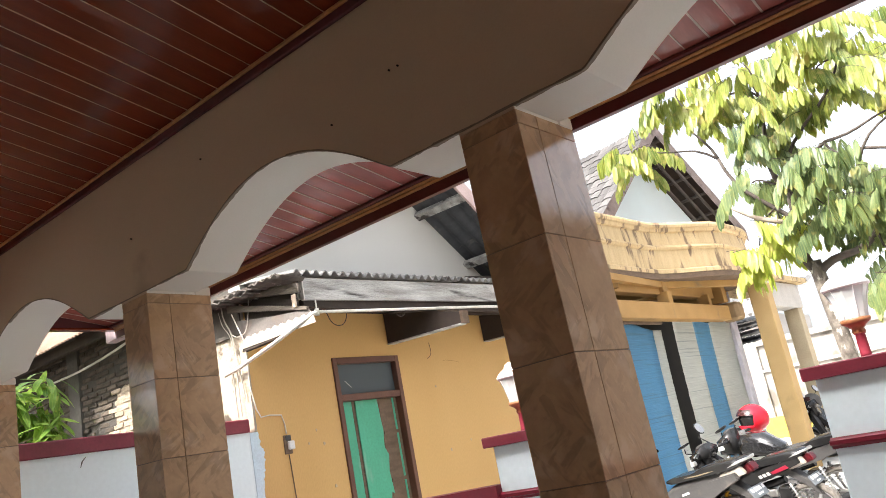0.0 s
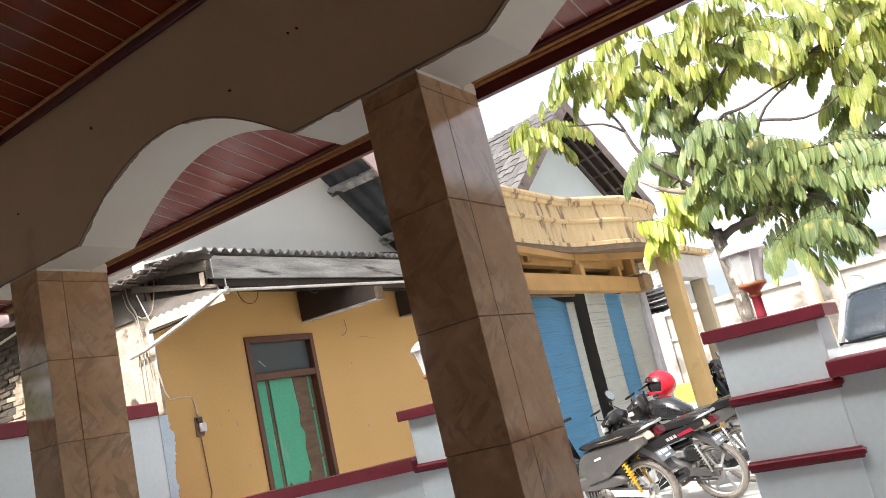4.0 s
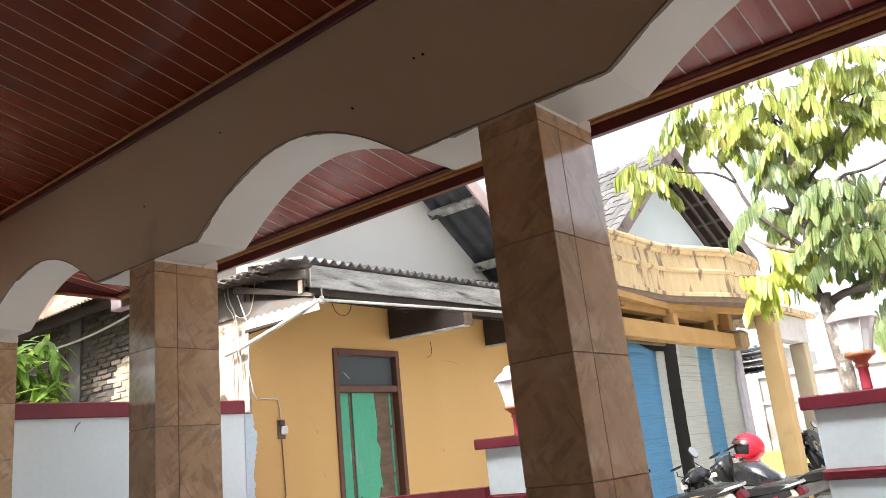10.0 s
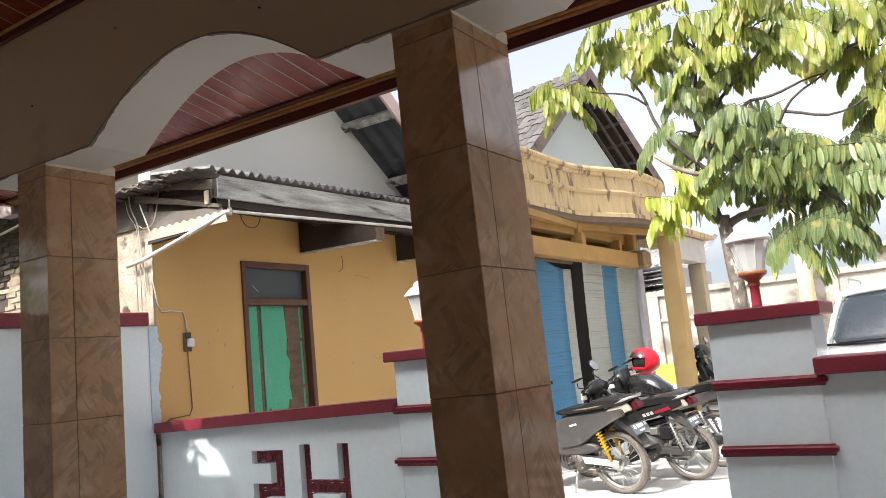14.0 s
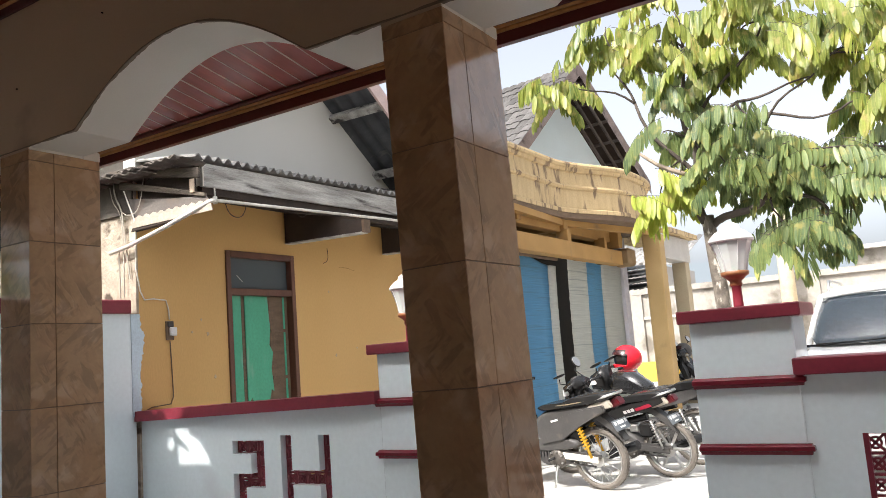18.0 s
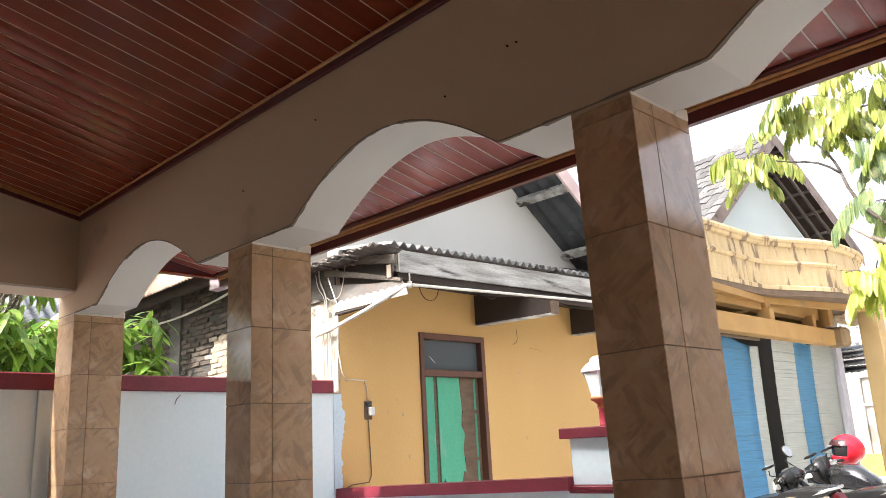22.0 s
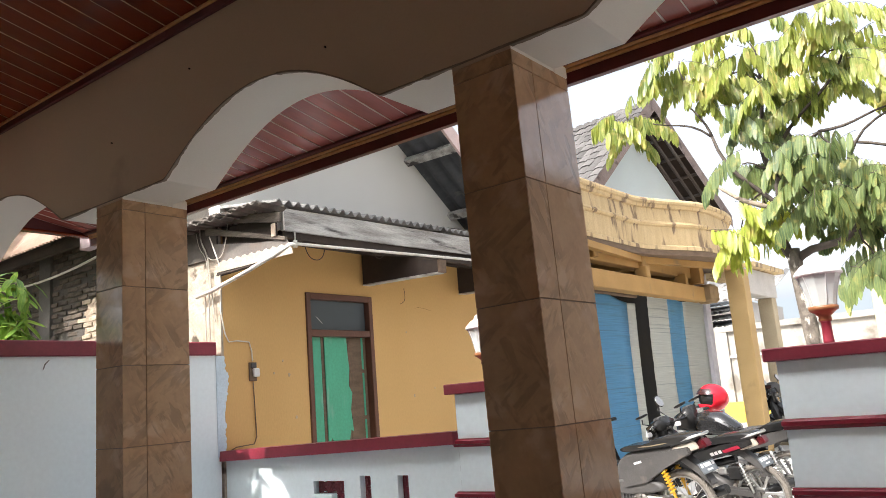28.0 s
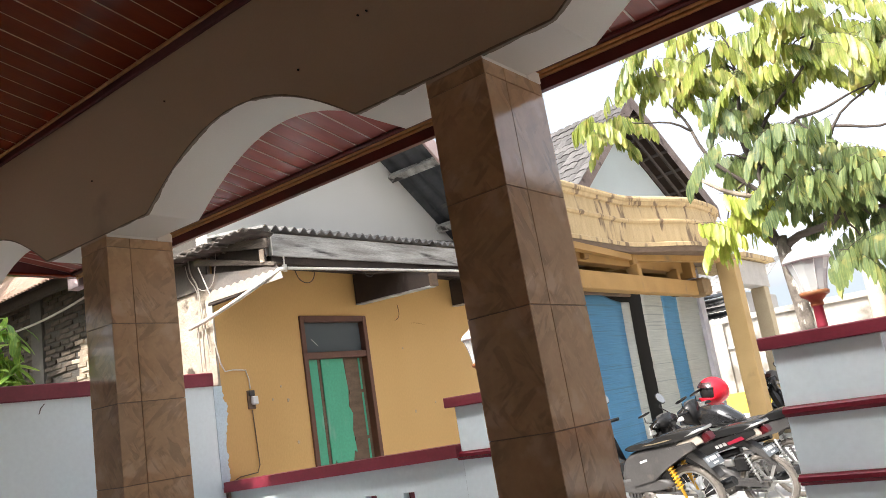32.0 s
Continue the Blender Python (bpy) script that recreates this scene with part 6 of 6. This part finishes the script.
def helmet(x, y, z, turn, mm, label):
    h = thing("helmet", pose(x, y, z, 0, -8, turn), label, "helmet")
    inner = bmesh.new()
    bmesh.ops.create_uvsphere(inner, u_segments=24, v_segments=14, radius=0.142)
    for v in inner.verts:
        v.co.x *= 1.08
    part("lining", inner, BLACK, h, "black padded lining")
    bm = bmesh.new()
    bmesh.ops.create_uvsphere(bm, u_segments=56, v_segments=34, radius=0.158)
    gap = []
    for f in bm.faces:
        c = f.calc_center_median()
        if c.x > 0.02 and abs(c.z + 0.012) < 0.052 or c.z < -0.135:
            gap.append(f)
    bmesh.ops.delete(bm, geom=gap, context="FACES")
    for v in bm.verts:
        v.co.x *= 1.12
        v.co.z *= 1.06
        if v.co.z < -0.05:
            v.co.x += 0.03 * (-0.05 - v.co.z) / 0.1
    for f in bm.faces:
        f.smooth = True
    bmesh.ops.solidify(bm, geom=bm.faces[:], thickness=0.008)
    part("shell", bm, mm, h)
    part("chin_vent", B(0.152, 0.186, -0.05, 0.05, -0.115, -0.09, bevel=0.004), BLACK, h)
    bm = bmesh.new()
    bmesh.ops.create_uvsphere(bm, u_segments=48, v_segments=28, radius=0.166)
    bmesh.ops.delete(bm, geom=[f for f in bm.faces if f.calc_center_median().x < 0.03 or not 0.036 < f.calc_center_median().z < 0.105], context="FACES")
    for v in bm.verts:
        v.co.x *= 1.12
    bmesh.ops.solidify(bm, geom=bm.faces[:], thickness=0.004)
    part("visor", bm, mat("smoked_visor", (0.05, 0.02, 0.02), 0.12), h, "raised smoked visor")
    return h


helmet(-3.24, 9.30, 1.15, 208, RED, "glossy red helmet hung on a motorbike handlebar")
helmet(-4.42, 15.92, 1.06, 200, GREYPL, "dark helmet hung on a scooter handlebar")


# ---- trees ----
def leaf_mat(name, a, b, c):
    m = bpy.data.materials.new(name)
    m.use_nodes = True
    nt = m.node_tree
    n, l = nt.nodes, nt.links
    bs = n["Principled BSDF"]
    geo = n.new("ShaderNodeNewGeometry")
    rp = n.new("ShaderNodeValToRGB")
    rp.color_ramp.elements[0].color, rp.color_ramp.elements[1].color = (*a, 1), (*b, 1)
    e = rp.color_ramp.elements.new(0.86)
    e.color = (*b, 1)
    rp.color_ramp.elements[2].color = (*c, 1)
    rp.color_ramp.elements[2].position = 0.98
    tcn = n.new("ShaderNodeTexCoord")
    cl = n.new("ShaderNodeTexNoise")
    cl.inputs["Scale"].default_value = 2.6
    l.new(tcn.outputs["Object"], cl.inputs["Vector"])
    cm = n.new("ShaderNodeMapRange")
    cm.inputs[1].default_value, cm.inputs[2].default_value = 0.35, 0.65
    l.new(cl.outputs["Fac"], cm.inputs[0])
    av = n.new("ShaderNodeMix")
    av.inputs[0].default_value = 0.5
    l.new(cm.outputs[0], av.inputs[2])
    l.new(geo.outputs["Random Per Island"], av.inputs[3])
    l.new(av.outputs[0], rp.inputs[0])
    nz = n.new("ShaderNodeTexNoise")
    nz.inputs["Scale"].default_value = 30
    l.new(tcn.outputs["Object"], nz.inputs["Vector"])
    mr = n.new("ShaderNodeMapRange")
    mr.inputs[3].default_value, mr.inputs[4].default_value = 0.75, 1.25
    l.new(nz.outputs["Fac"], mr.inputs[0])
    hs = n.new("ShaderNodeHueSaturation")
    l.new(rp.outputs[0], hs.inputs["Color"])
    l.new(mr.outputs[0], hs.inputs["Value"])
    spot = n.new("ShaderNodeTexNoise")
    spot.inputs["Scale"].default_value, spot.inputs["Detail"].default_value = 14, 5
    l.new(tcn.outputs["Object"], spot.inputs["Vector"])
    sr = n.new("ShaderNodeMapRange")
    sr.inputs[1].default_value, sr.inputs[2].default_value, sr.inputs[4].default_value = 0.56, 0.70, 0.75
    l.new(spot.outputs["Fac"], sr.inputs[0])
    aged = n.new("ShaderNodeMix")
    aged.data_type = "RGBA"
    l.new(sr.outputs[0], aged.inputs["Factor"])
    l.new(hs.outputs[0], aged.inputs[6])
    aged.inputs[7].default_value = (c[0] * 0.85, c[1] * 0.78, c[2] * 0.8, 1)
    # paler rib and yellowing edge
    blade, across = n.new("ShaderNodeAttribute"), n.new("ShaderNodeSeparateXYZ")
    blade.attribute_name = "blade"
    l.new(blade.outputs["Vector"], across.inputs[0])
    em = n.new("ShaderNodeMapRange")
    em.inputs[1].default_value, em.inputs[2].default_value, em.inputs[4].default_value = 0.62, 0.98, 0.55
    l.new(across.outputs[1], em.inputs[0])
    rm = n.new("ShaderNodeMapRange")
    rm.inputs[1].default_value, rm.inputs[2].default_value, rm.inputs[3].default_value, rm.inputs[4].default_value = 0.0, 0.12, 0.5, 0.0
    l.new(across.outputs[1], rm.inputs[0])
    mxm = n.new("ShaderNodeMath")
    mxm.operation = "MAXIMUM"
    l.new(em.outputs[0], mxm.inputs[0])
    l.new(rm.outputs[0], mxm.inputs[1])
    hs = n.new("ShaderNodeMix")
    hs.data_type = "RGBA"
    l.new(mxm.outputs[0], hs.inputs["Factor"])
    l.new(aged.outputs[2], hs.inputs[6])
    hs.inputs[7].default_value = (b[0] * 0.5 + c[0] * 0.5, b[1] * 0.5 + c[1] * 0.5, b[2] * 0.5 + c[2] * 0.5, 1)
    l.new(hs.outputs[2], bs.inputs["Base Color"])
    bs.inputs["Roughness"].default_value = 0.36
    # side veins: shallow pleats from the rib towards the edge
    at = n.new("ShaderNodeAttribute")
    at.attribute_name = "blade"
    sp = n.new("ShaderNodeSeparateXYZ")
    l.new(at.outputs["Vector"], sp.inputs[0])
    ma = n.new("ShaderNodeMath")
    ma.operation = "MULTIPLY_ADD"
    ma.inputs[1].default_value = -0.018
    l.new(sp.outputs[1], ma.inputs[0])
    l.new(sp.outputs[0], ma.inputs[2])
    mf = n.new("ShaderNodeMath")
    mf.operation = "MULTIPLY"
    mf.inputs[1].default_value = 300.0
    l.new(ma.outputs[0], mf.inputs[0])
    si = n.new("ShaderNodeMath")
    si.operation = "SINE"
    l.new(mf.outputs[0], si.inputs[0])
    bmp = n.new("ShaderNodeBump")
    bmp.inputs["Strength"].default_value, bmp.inputs["Distance"].default_value = 0.12, 0.002
    l.new(si.outputs[0], bmp.inputs["Height"])
    l.new(bmp.outputs[0], bs.inputs["Normal"])
    tr = n.new("ShaderNodeBsdfTranslucent")
    l.new(hs.outputs[2], tr.inputs["Color"])
    mix = n.new("ShaderNodeMixShader")
    mix.inputs[0].default_value = 0.45
    l.new(bs.outputs[0], mix.inputs[1])
    l.new(tr.outputs[0], mix.inputs[2])
    l.new(mix.outputs[0], n["Material Output"].inputs["Surface"])
    return m


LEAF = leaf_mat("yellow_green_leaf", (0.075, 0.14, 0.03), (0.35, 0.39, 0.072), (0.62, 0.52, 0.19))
MANGO = leaf_mat("mango_leaf", (0.06, 0.165, 0.03), (0.32, 0.49, 0.085), (0.55, 0.60, 0.13))


class Leaves:
    def __init__(self):
        self.v, self.f, self.uv = [], [], []

    def leaf(self, base, tip_dir, normal, length, width, curl):
        """One leaf: a bent blade folded along its rib."""
        d, nn = tip_dir.normalized(), normal
        side = d.cross(nn).normalized()
        nn = side.cross(d).normalized()
        i0 = len(self.v)
        prof = ((0.0, 0.06), (0.10, 0.62), (0.32, 0.96), (0.6, 1.0), (0.84, 0.74), (1.0, 0.06))
        for t, w in prof:
            p = base + d * (length * t) + nn * (-curl * length * t * t)
            rib = p - nn * (0.10 * width * w)
            for e in (-1, 0, 1):
                self.uv += [length * t, e * e * w, 0.0]
            self.v += [tuple(p - side * (width * 0.5 * w)), tuple(rib), tuple(p + side * (width * 0.5 * w))]
        for k in range(len(prof) - 1):
            a = i0 + 3 * k
            self.f += [(a, a + 1, a + 4, a + 3), (a + 1, a + 2, a + 5, a + 4)]

    def mesh(self, name, m):
        me = bpy.data.meshes.new(name)
        me.from_pydata(self.v, [], self.f)
        me.polygons.foreach_set("use_smooth", [True] * len(self.f))
        me.attributes.new("blade", "FLOAT_VECTOR", "POINT").data.foreach_set("vector", self.uv)
        me.materials.append(m)
        return me


def limb(bm, a, b, r0, r1, rng, wob=0.12, n=7):
    a, b = Vector(a), Vector(b)
    pts, rs = [], []
    ln = (b - a).length
    o1, o2 = Vector([rng.uniform(-1, 1) for _ in range(3)]), Vector([rng.uniform(-1, 1) for _ in range(3)])
    for k in range(n + 1):
        t = k / n
        p = a.lerp(b, t) + (o1 * math.sin(math.pi * t) + o2 * math.sin(2 * math.pi * t)) * wob * ln * 0.5 * (1 if 0 < k < n else 0)
        pts.append(p)
        rs.append(r0 + (r1 - r0) * t)
    bm_path(bm, pts, rs, 7)
    return pts


def spray(lv, bm, base, outward, rng, leaflets, length, lw, ll, droop):
    """A drooping compound leaf: a thin stalk with hanging leaflets in two ranks."""
    d = outward.normalized()
    pts = [base]
    p, step = base.copy(), length / leaflets
    for k in range(leaflets):
        d = (d + Vector((0, 0, -droop))).normalized()
        p = p + d * step
        pts.append(p.copy())
    bm_path(bm, pts, [0.002 - 0.001 * k / leaflets for k in range(leaflets + 1)], 4)
    side = d.cross(Vector((0, 0, 1)))
    side = side.normalized() if side.length > 0.05 else Vector((1, 0, 0))
    splay, lean = rng.uniform(0.12, 0.5), rng.uniform(0.0, 0.35)
    for k in range(1, leaflets + 1):
        for s in (-1, 1):
            q = pts[k]
            dirn = side * s * (splay + rng.uniform(-0.06, 0.06)) + d * (lean + rng.uniform(-0.05, 0.05)) + Vector((rng.uniform(-0.06, 0.06), rng.uniform(-0.06, 0.06), -1.0))
            nrm = (side * s * 0.8 + Vector((0, 0, 0.7)) + Vector([rng.uniform(-0.35, 0.35) for _ in range(3)])).normalized()
            lv.leaf(q, dirn, nrm, ll * rng.uniform(0.85, 1.1) * (0.72 + 0.28 * math.sin(math.pi * k / (leaflets + 1))), lw * rng.uniform(0.85, 1.1), rng.uniform(0.08, 0.3))


rng = random.Random(7)
tree = thing("street_tree", (0, 0, 0), "broad-leaved street tree with drooping yellow-green compound leaves", "tree")
TB = Vector((-1.37, 6.5, 0))
bm = bmesh.new()
bm_path(bm, [TB, TB + Vector((-0.03, 0, 0.8)), TB + Vector((-0.06, 0, 1.55)), TB + Vector((-0.09, 0.01, 2.0)), TB + Vector((-0.11, 0.02, 2.3))], [0.085, 0.07, 0.058, 0.054, 0.05], 12)
FORK = TB + Vector((-0.10, 0.02, 2.2))
part("trunk", bm, BARK, tree, "mottled grey-brown trunk")
bm = bmesh.new()
TOP, EAST, WEST = Vector((-1.53, 6.45, 2.95)), Vector((-0.95, 6.4, 2.42)), Vector((-1.92, 6.4, 3.3))
limbs = [(FORK, TOP, 0.05, 0.034), (TOP, (-1.5, 6.5, 3.7), 0.032, 0.014), (FORK, EAST, 0.044, 0.03), (EAST, (-0.6, 6.4, 2.2), 0.026, 0.014), (EAST, (-0.35, 6.4, 2.6), 0.02, 0.01),
         (TOP, (-1.13, 6.4, 3.13), 0.024, 0.016), ((-1.13, 6.4, 3.13), (-0.6, 6.4, 3.2), 0.016, 0.008), ((-1.13, 6.4, 3.0), (-0.42, 6.35, 2.9), 0.018, 0.009), ((-0.95, 6.4, 2.9), (-0.5, 6.4, 3.3), 0.014, 0.007),
         ((-1.48, 6.45, 2.6), WEST, 0.026, 0.016), (WEST, (-2.1, 6.4, 3.65), 0.015, 0.008), (WEST, (-2.62, 6.4, 3.7), 0.013, 0.005), (TOP, (-0.85, 6.4, 3.75), 0.022, 0.010)]
for a, b, r0, r1 in limbs:
    limb(bm, a, b, r0 * 0.8, r1 * 0.75, rng)
stub = bmesh.new()
limb(stub, (-1.55, 6.36, 2.62), (-1.93, 6.34, 2.88), 0.022, 0.012, rng, 0.1, 5)
part("dead_stub", stub, mat("bare_pale_wood", (0.36, 0.29, 0.22), 0.9), tree, "bare pale broken branch")
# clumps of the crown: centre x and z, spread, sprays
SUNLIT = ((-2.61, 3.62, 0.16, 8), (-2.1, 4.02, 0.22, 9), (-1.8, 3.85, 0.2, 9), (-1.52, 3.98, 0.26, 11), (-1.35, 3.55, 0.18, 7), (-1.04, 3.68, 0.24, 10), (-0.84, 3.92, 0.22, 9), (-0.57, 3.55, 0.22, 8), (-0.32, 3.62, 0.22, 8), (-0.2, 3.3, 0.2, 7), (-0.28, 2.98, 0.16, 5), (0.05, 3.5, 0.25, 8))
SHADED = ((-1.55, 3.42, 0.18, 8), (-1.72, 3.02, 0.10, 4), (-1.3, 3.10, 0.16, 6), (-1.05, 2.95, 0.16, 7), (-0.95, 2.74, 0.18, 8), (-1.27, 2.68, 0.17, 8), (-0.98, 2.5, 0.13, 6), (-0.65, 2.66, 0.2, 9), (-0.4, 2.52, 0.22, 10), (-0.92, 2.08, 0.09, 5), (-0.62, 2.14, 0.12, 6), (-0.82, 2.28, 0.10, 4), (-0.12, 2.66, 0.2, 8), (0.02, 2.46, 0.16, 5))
LIT_LOW = ((-1.8, 2.52, 0.12, 7), (-1.6, 2.68, 0.07, 4))
# sunlit clumps get bright leaf colours; old is a darker copy for shade
crown, lit, old = Leaves(), Leaves(), Leaves()
for lv, clumps, depth in ((crown, SUNLIT, 0.32), (old, SHADED, 0.30), (lit, LIT_LOW, 0.12)):
    for x, z, r, n in clumps:
        n = round(n * 1.3)
        hub = Vector((x, 6.4, z))
        near = min((Vector(l[1]) for l in limbs), key=lambda q: (q - hub).length)
        limb(bm, near, hub, 0.010, 0.005, rng, 0.15, 5)
        for k in range(n):
            a = 2 * math.pi * (k + rng.random()) / n
            c = hub + Vector((rng.uniform(-r, r), rng.uniform(-depth, depth), rng.uniform(-r, r) * 0.75))
            out = Vector((math.cos(a), math.sin(a) * 0.4, rng.uniform(-0.25, 0.3)))
            size = rng.uniform(0.8, 1.12)
            spray(lv, bm, c - out * 0.14, out, rng, rng.randint(8, 11), rng.uniform(0.30, 0.44), 0.044 * size, 0.185 * size, rng.uniform(0.04, 0.2))
part("branch", bm, mat("dark_limb_bark", (0.10, 0.08, 0.065), 0.95, (0.05, 0.04, 0.033), 9, 0.6, 40, 0.6), tree, "thin dark limbs and twigs")
# lime tone paints the sunlight on the low clumps
cr = new("lit_leaves", lit.mesh("lit_leaves", leaf_mat("lime_leaf", (0.27, 0.37, 0.045), (0.47, 0.51, 0.08), (0.66, 0.60, 0.19))))
cr.parent = tree
tagged(cr, "bright lime leaves, the low clumps' sunlight put into their colour", kind="stuff")
cr = new("shade_leaves", old.mesh("shade_leaves", leaf_mat("grey_green_leaf", (0.065, 0.12, 0.055), (0.255, 0.325, 0.12), (0.56, 0.52, 0.17))))
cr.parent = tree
tagged(cr, "leaves of the shaded clumps, darker grey-green to paint their shade", kind="stuff")
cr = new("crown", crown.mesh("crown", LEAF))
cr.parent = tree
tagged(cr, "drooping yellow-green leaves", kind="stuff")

rng = random.Random(19)
mango = thing("mango_tree", (0, 0, 0), "dense mango tree with long glossy green leaves behind the boundary wall", "tree")
bm = bmesh.new()
bm_path(bm, [(-7.6, 1.6, 0), (-7.6, 1.65, 1.2), (-7.5, 1.8, 2.0)], [0.13, 0.11, 0.09], 10)
lv = Leaves()
# points whose sun rays the added canopy leaves free
SUNNY = (Vector((-8.15, 4.5, 2.5)), Vector((-5.3, 4.37, 0.75)), Vector((-7.3, 3.05, 2.4)), Vector((-7.1, 2.2, 2.4)))
# from k 82 on: unseen clumps added for shade, dapples and tile reflections
for k in range(275):
    if k >= 230:
        c = Vector((rng.uniform(-8.6, -6.7), rng.uniform(-2.4, 0.9), rng.uniform(2.15, 3.5)))
    elif k < 44:
        c = Vector((rng.uniform(-7.7, -6.5), rng.uniform(1.75, 2.6), rng.uniform(1.9, 2.62)))
    elif k < 66:
        c = Vector((rng.uniform(-7.7, -6.9), rng.uniform(2.9, 3.25), rng.uniform(1.9, 2.7)))
    elif k < 82:
        c = Vector((rng.uniform(-9.6, -7.9), rng.uniform(1.6, 3.0), rng.uniform(2.1, 2.95)))
    elif k >= 118:
        c = Vector((rng.uniform(-11.5, -6.7), rng.uniform(-0.5, 3.7), rng.uniform(3.5, 5.0)))
        if any((c - p - SUN * (c - p).dot(SUN)).length < 0.6 for p in SUNNY):
            continue
    elif k >= 104:
        c = Vector((rng.uniform(-6.2, -5.6), rng.uniform(1.6, 2.5), rng.uniform(3.35, 3.75)))
    else:
        c = Vector((rng.uniform(-11.0, -8.75), rng.uniform(2.2, 3.4), rng.uniform(3.7, 5.0)))
    if k < 118 or k % 14 == 0:
        limb(bm, (-7.5, 1.8, 2.0), c, 0.018, 0.005, rng, 0.12, 5)
    else:
        limb(bm, last, c, 0.012, 0.005, rng, 0.1, 5)
    last = c if k < 118 or k % 14 == 0 else last
    for q in range(rng.randint(14, 20) if k < 104 else 9 if k < 118 else 24):
        a = 2 * math.pi * rng.random()
        d = Vector((math.cos(a), math.sin(a), rng.uniform(-1.3, 0.2)))
        lv.leaf(c + Vector([rng.uniform(-0.10, 0.10) for _ in range(3)]), d, Vector((rng.uniform(-0.3, 0.3), rng.uniform(-0.3, 0.3), 1)), rng.uniform(0.2, 0.32), rng.uniform(0.045, 0.07), rng.uniform(0.1, 0.5))
part("trunk", bm, BARK, mango)
cr = new("crown", lv.mesh("crown", MANGO))
cr.parent = mango
tagged(cr, "long glossy green leaves", kind="stuff")

# ---- bricks of the neighbour's wall ----
# cream mortar and bricks paint the patch of sun on this wall
bm = bmesh.new()
bm_prism(bm, [(-8.34, 1.98), (-7.66, 1.98), (-7.62, 2.30), (-7.68, 2.72), (-8.0, 2.79), (-8.25, 2.70), (-8.30, 2.4)], "y", BY - 0.008, BY)
part("plaster_patch", bm, mat("sunlit_mortar", (0.40, 0.325, 0.245), 0.95, (0.30, 0.235, 0.175), 6, 0.6, 30, 0.6), shed, "cream patch painting the sun on the mortar between the bricks")
rng = random.Random(3)
BM, PM = [], []
for v in range(4):
    bm = bmesh.new()
    bm_box(bm, -0.098 + 0.004 * v, 0.098, -0.016, 0.0, -0.023, 0.023, 0.004)
    PM.append(finish("brick", bm.copy(), mat("sunlit_brick", (0.50, 0.41, 0.31), 0.95, (0.36, 0.28, 0.205), 7, 0.6, 30, 0.8, rand=0.2, grain_amount=0.3)))
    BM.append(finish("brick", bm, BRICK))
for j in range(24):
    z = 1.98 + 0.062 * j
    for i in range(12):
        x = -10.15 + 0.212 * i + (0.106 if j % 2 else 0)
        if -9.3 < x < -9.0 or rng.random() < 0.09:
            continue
        # cream bricks in the sun patch and its low left blotches
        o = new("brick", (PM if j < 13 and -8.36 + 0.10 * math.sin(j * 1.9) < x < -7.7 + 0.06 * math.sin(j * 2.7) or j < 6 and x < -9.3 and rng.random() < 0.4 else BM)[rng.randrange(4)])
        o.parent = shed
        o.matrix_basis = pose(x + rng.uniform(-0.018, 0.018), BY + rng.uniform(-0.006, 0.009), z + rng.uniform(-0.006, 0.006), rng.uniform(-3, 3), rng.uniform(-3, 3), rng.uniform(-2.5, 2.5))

# ---- roof tiles of the far house ----
bm = bmesh.new()
bm_prism(bm, [(-0.11, 0.0), (-0.06, 0.02), (0.04, 0.022), (0.10, 0.0), (0.11, 0.012), (0.05, 0.036), (-0.06, 0.034), (-0.115, 0.012)], "y", 0.0, 0.30)
TILE_ME = finish("roof_tile", bm, ROOFTILE)
down = (-D2 - Vector((0, 0, 0.9))).normalized()
across = -N2
up_n = across.cross(down)
up_n = up_n if up_n.z > 0 else -up_n
rot = Matrix((across, down, across.cross(down))).transposed()
for j in range(13):
    for i in range(20):
        p = P2 + down * (0.02 + 0.255 * j) + across * (0.12 + 0.215 * i) + up_n * (0.03 + rng.uniform(0, 0.012))
        o = new("roof_tile", TILE_ME)
        o.parent = villa
        m3 = rot.to_4x4()
        if across.cross(down).z < 0:
            m3 = m3 @ Matrix.Diagonal((1, 1, -1, 1))
        o.matrix_basis = Matrix.Translation(p) @ m3 @ Matrix.Rotation(radians(rng.uniform(-2, 2) + 3), 4, "X")
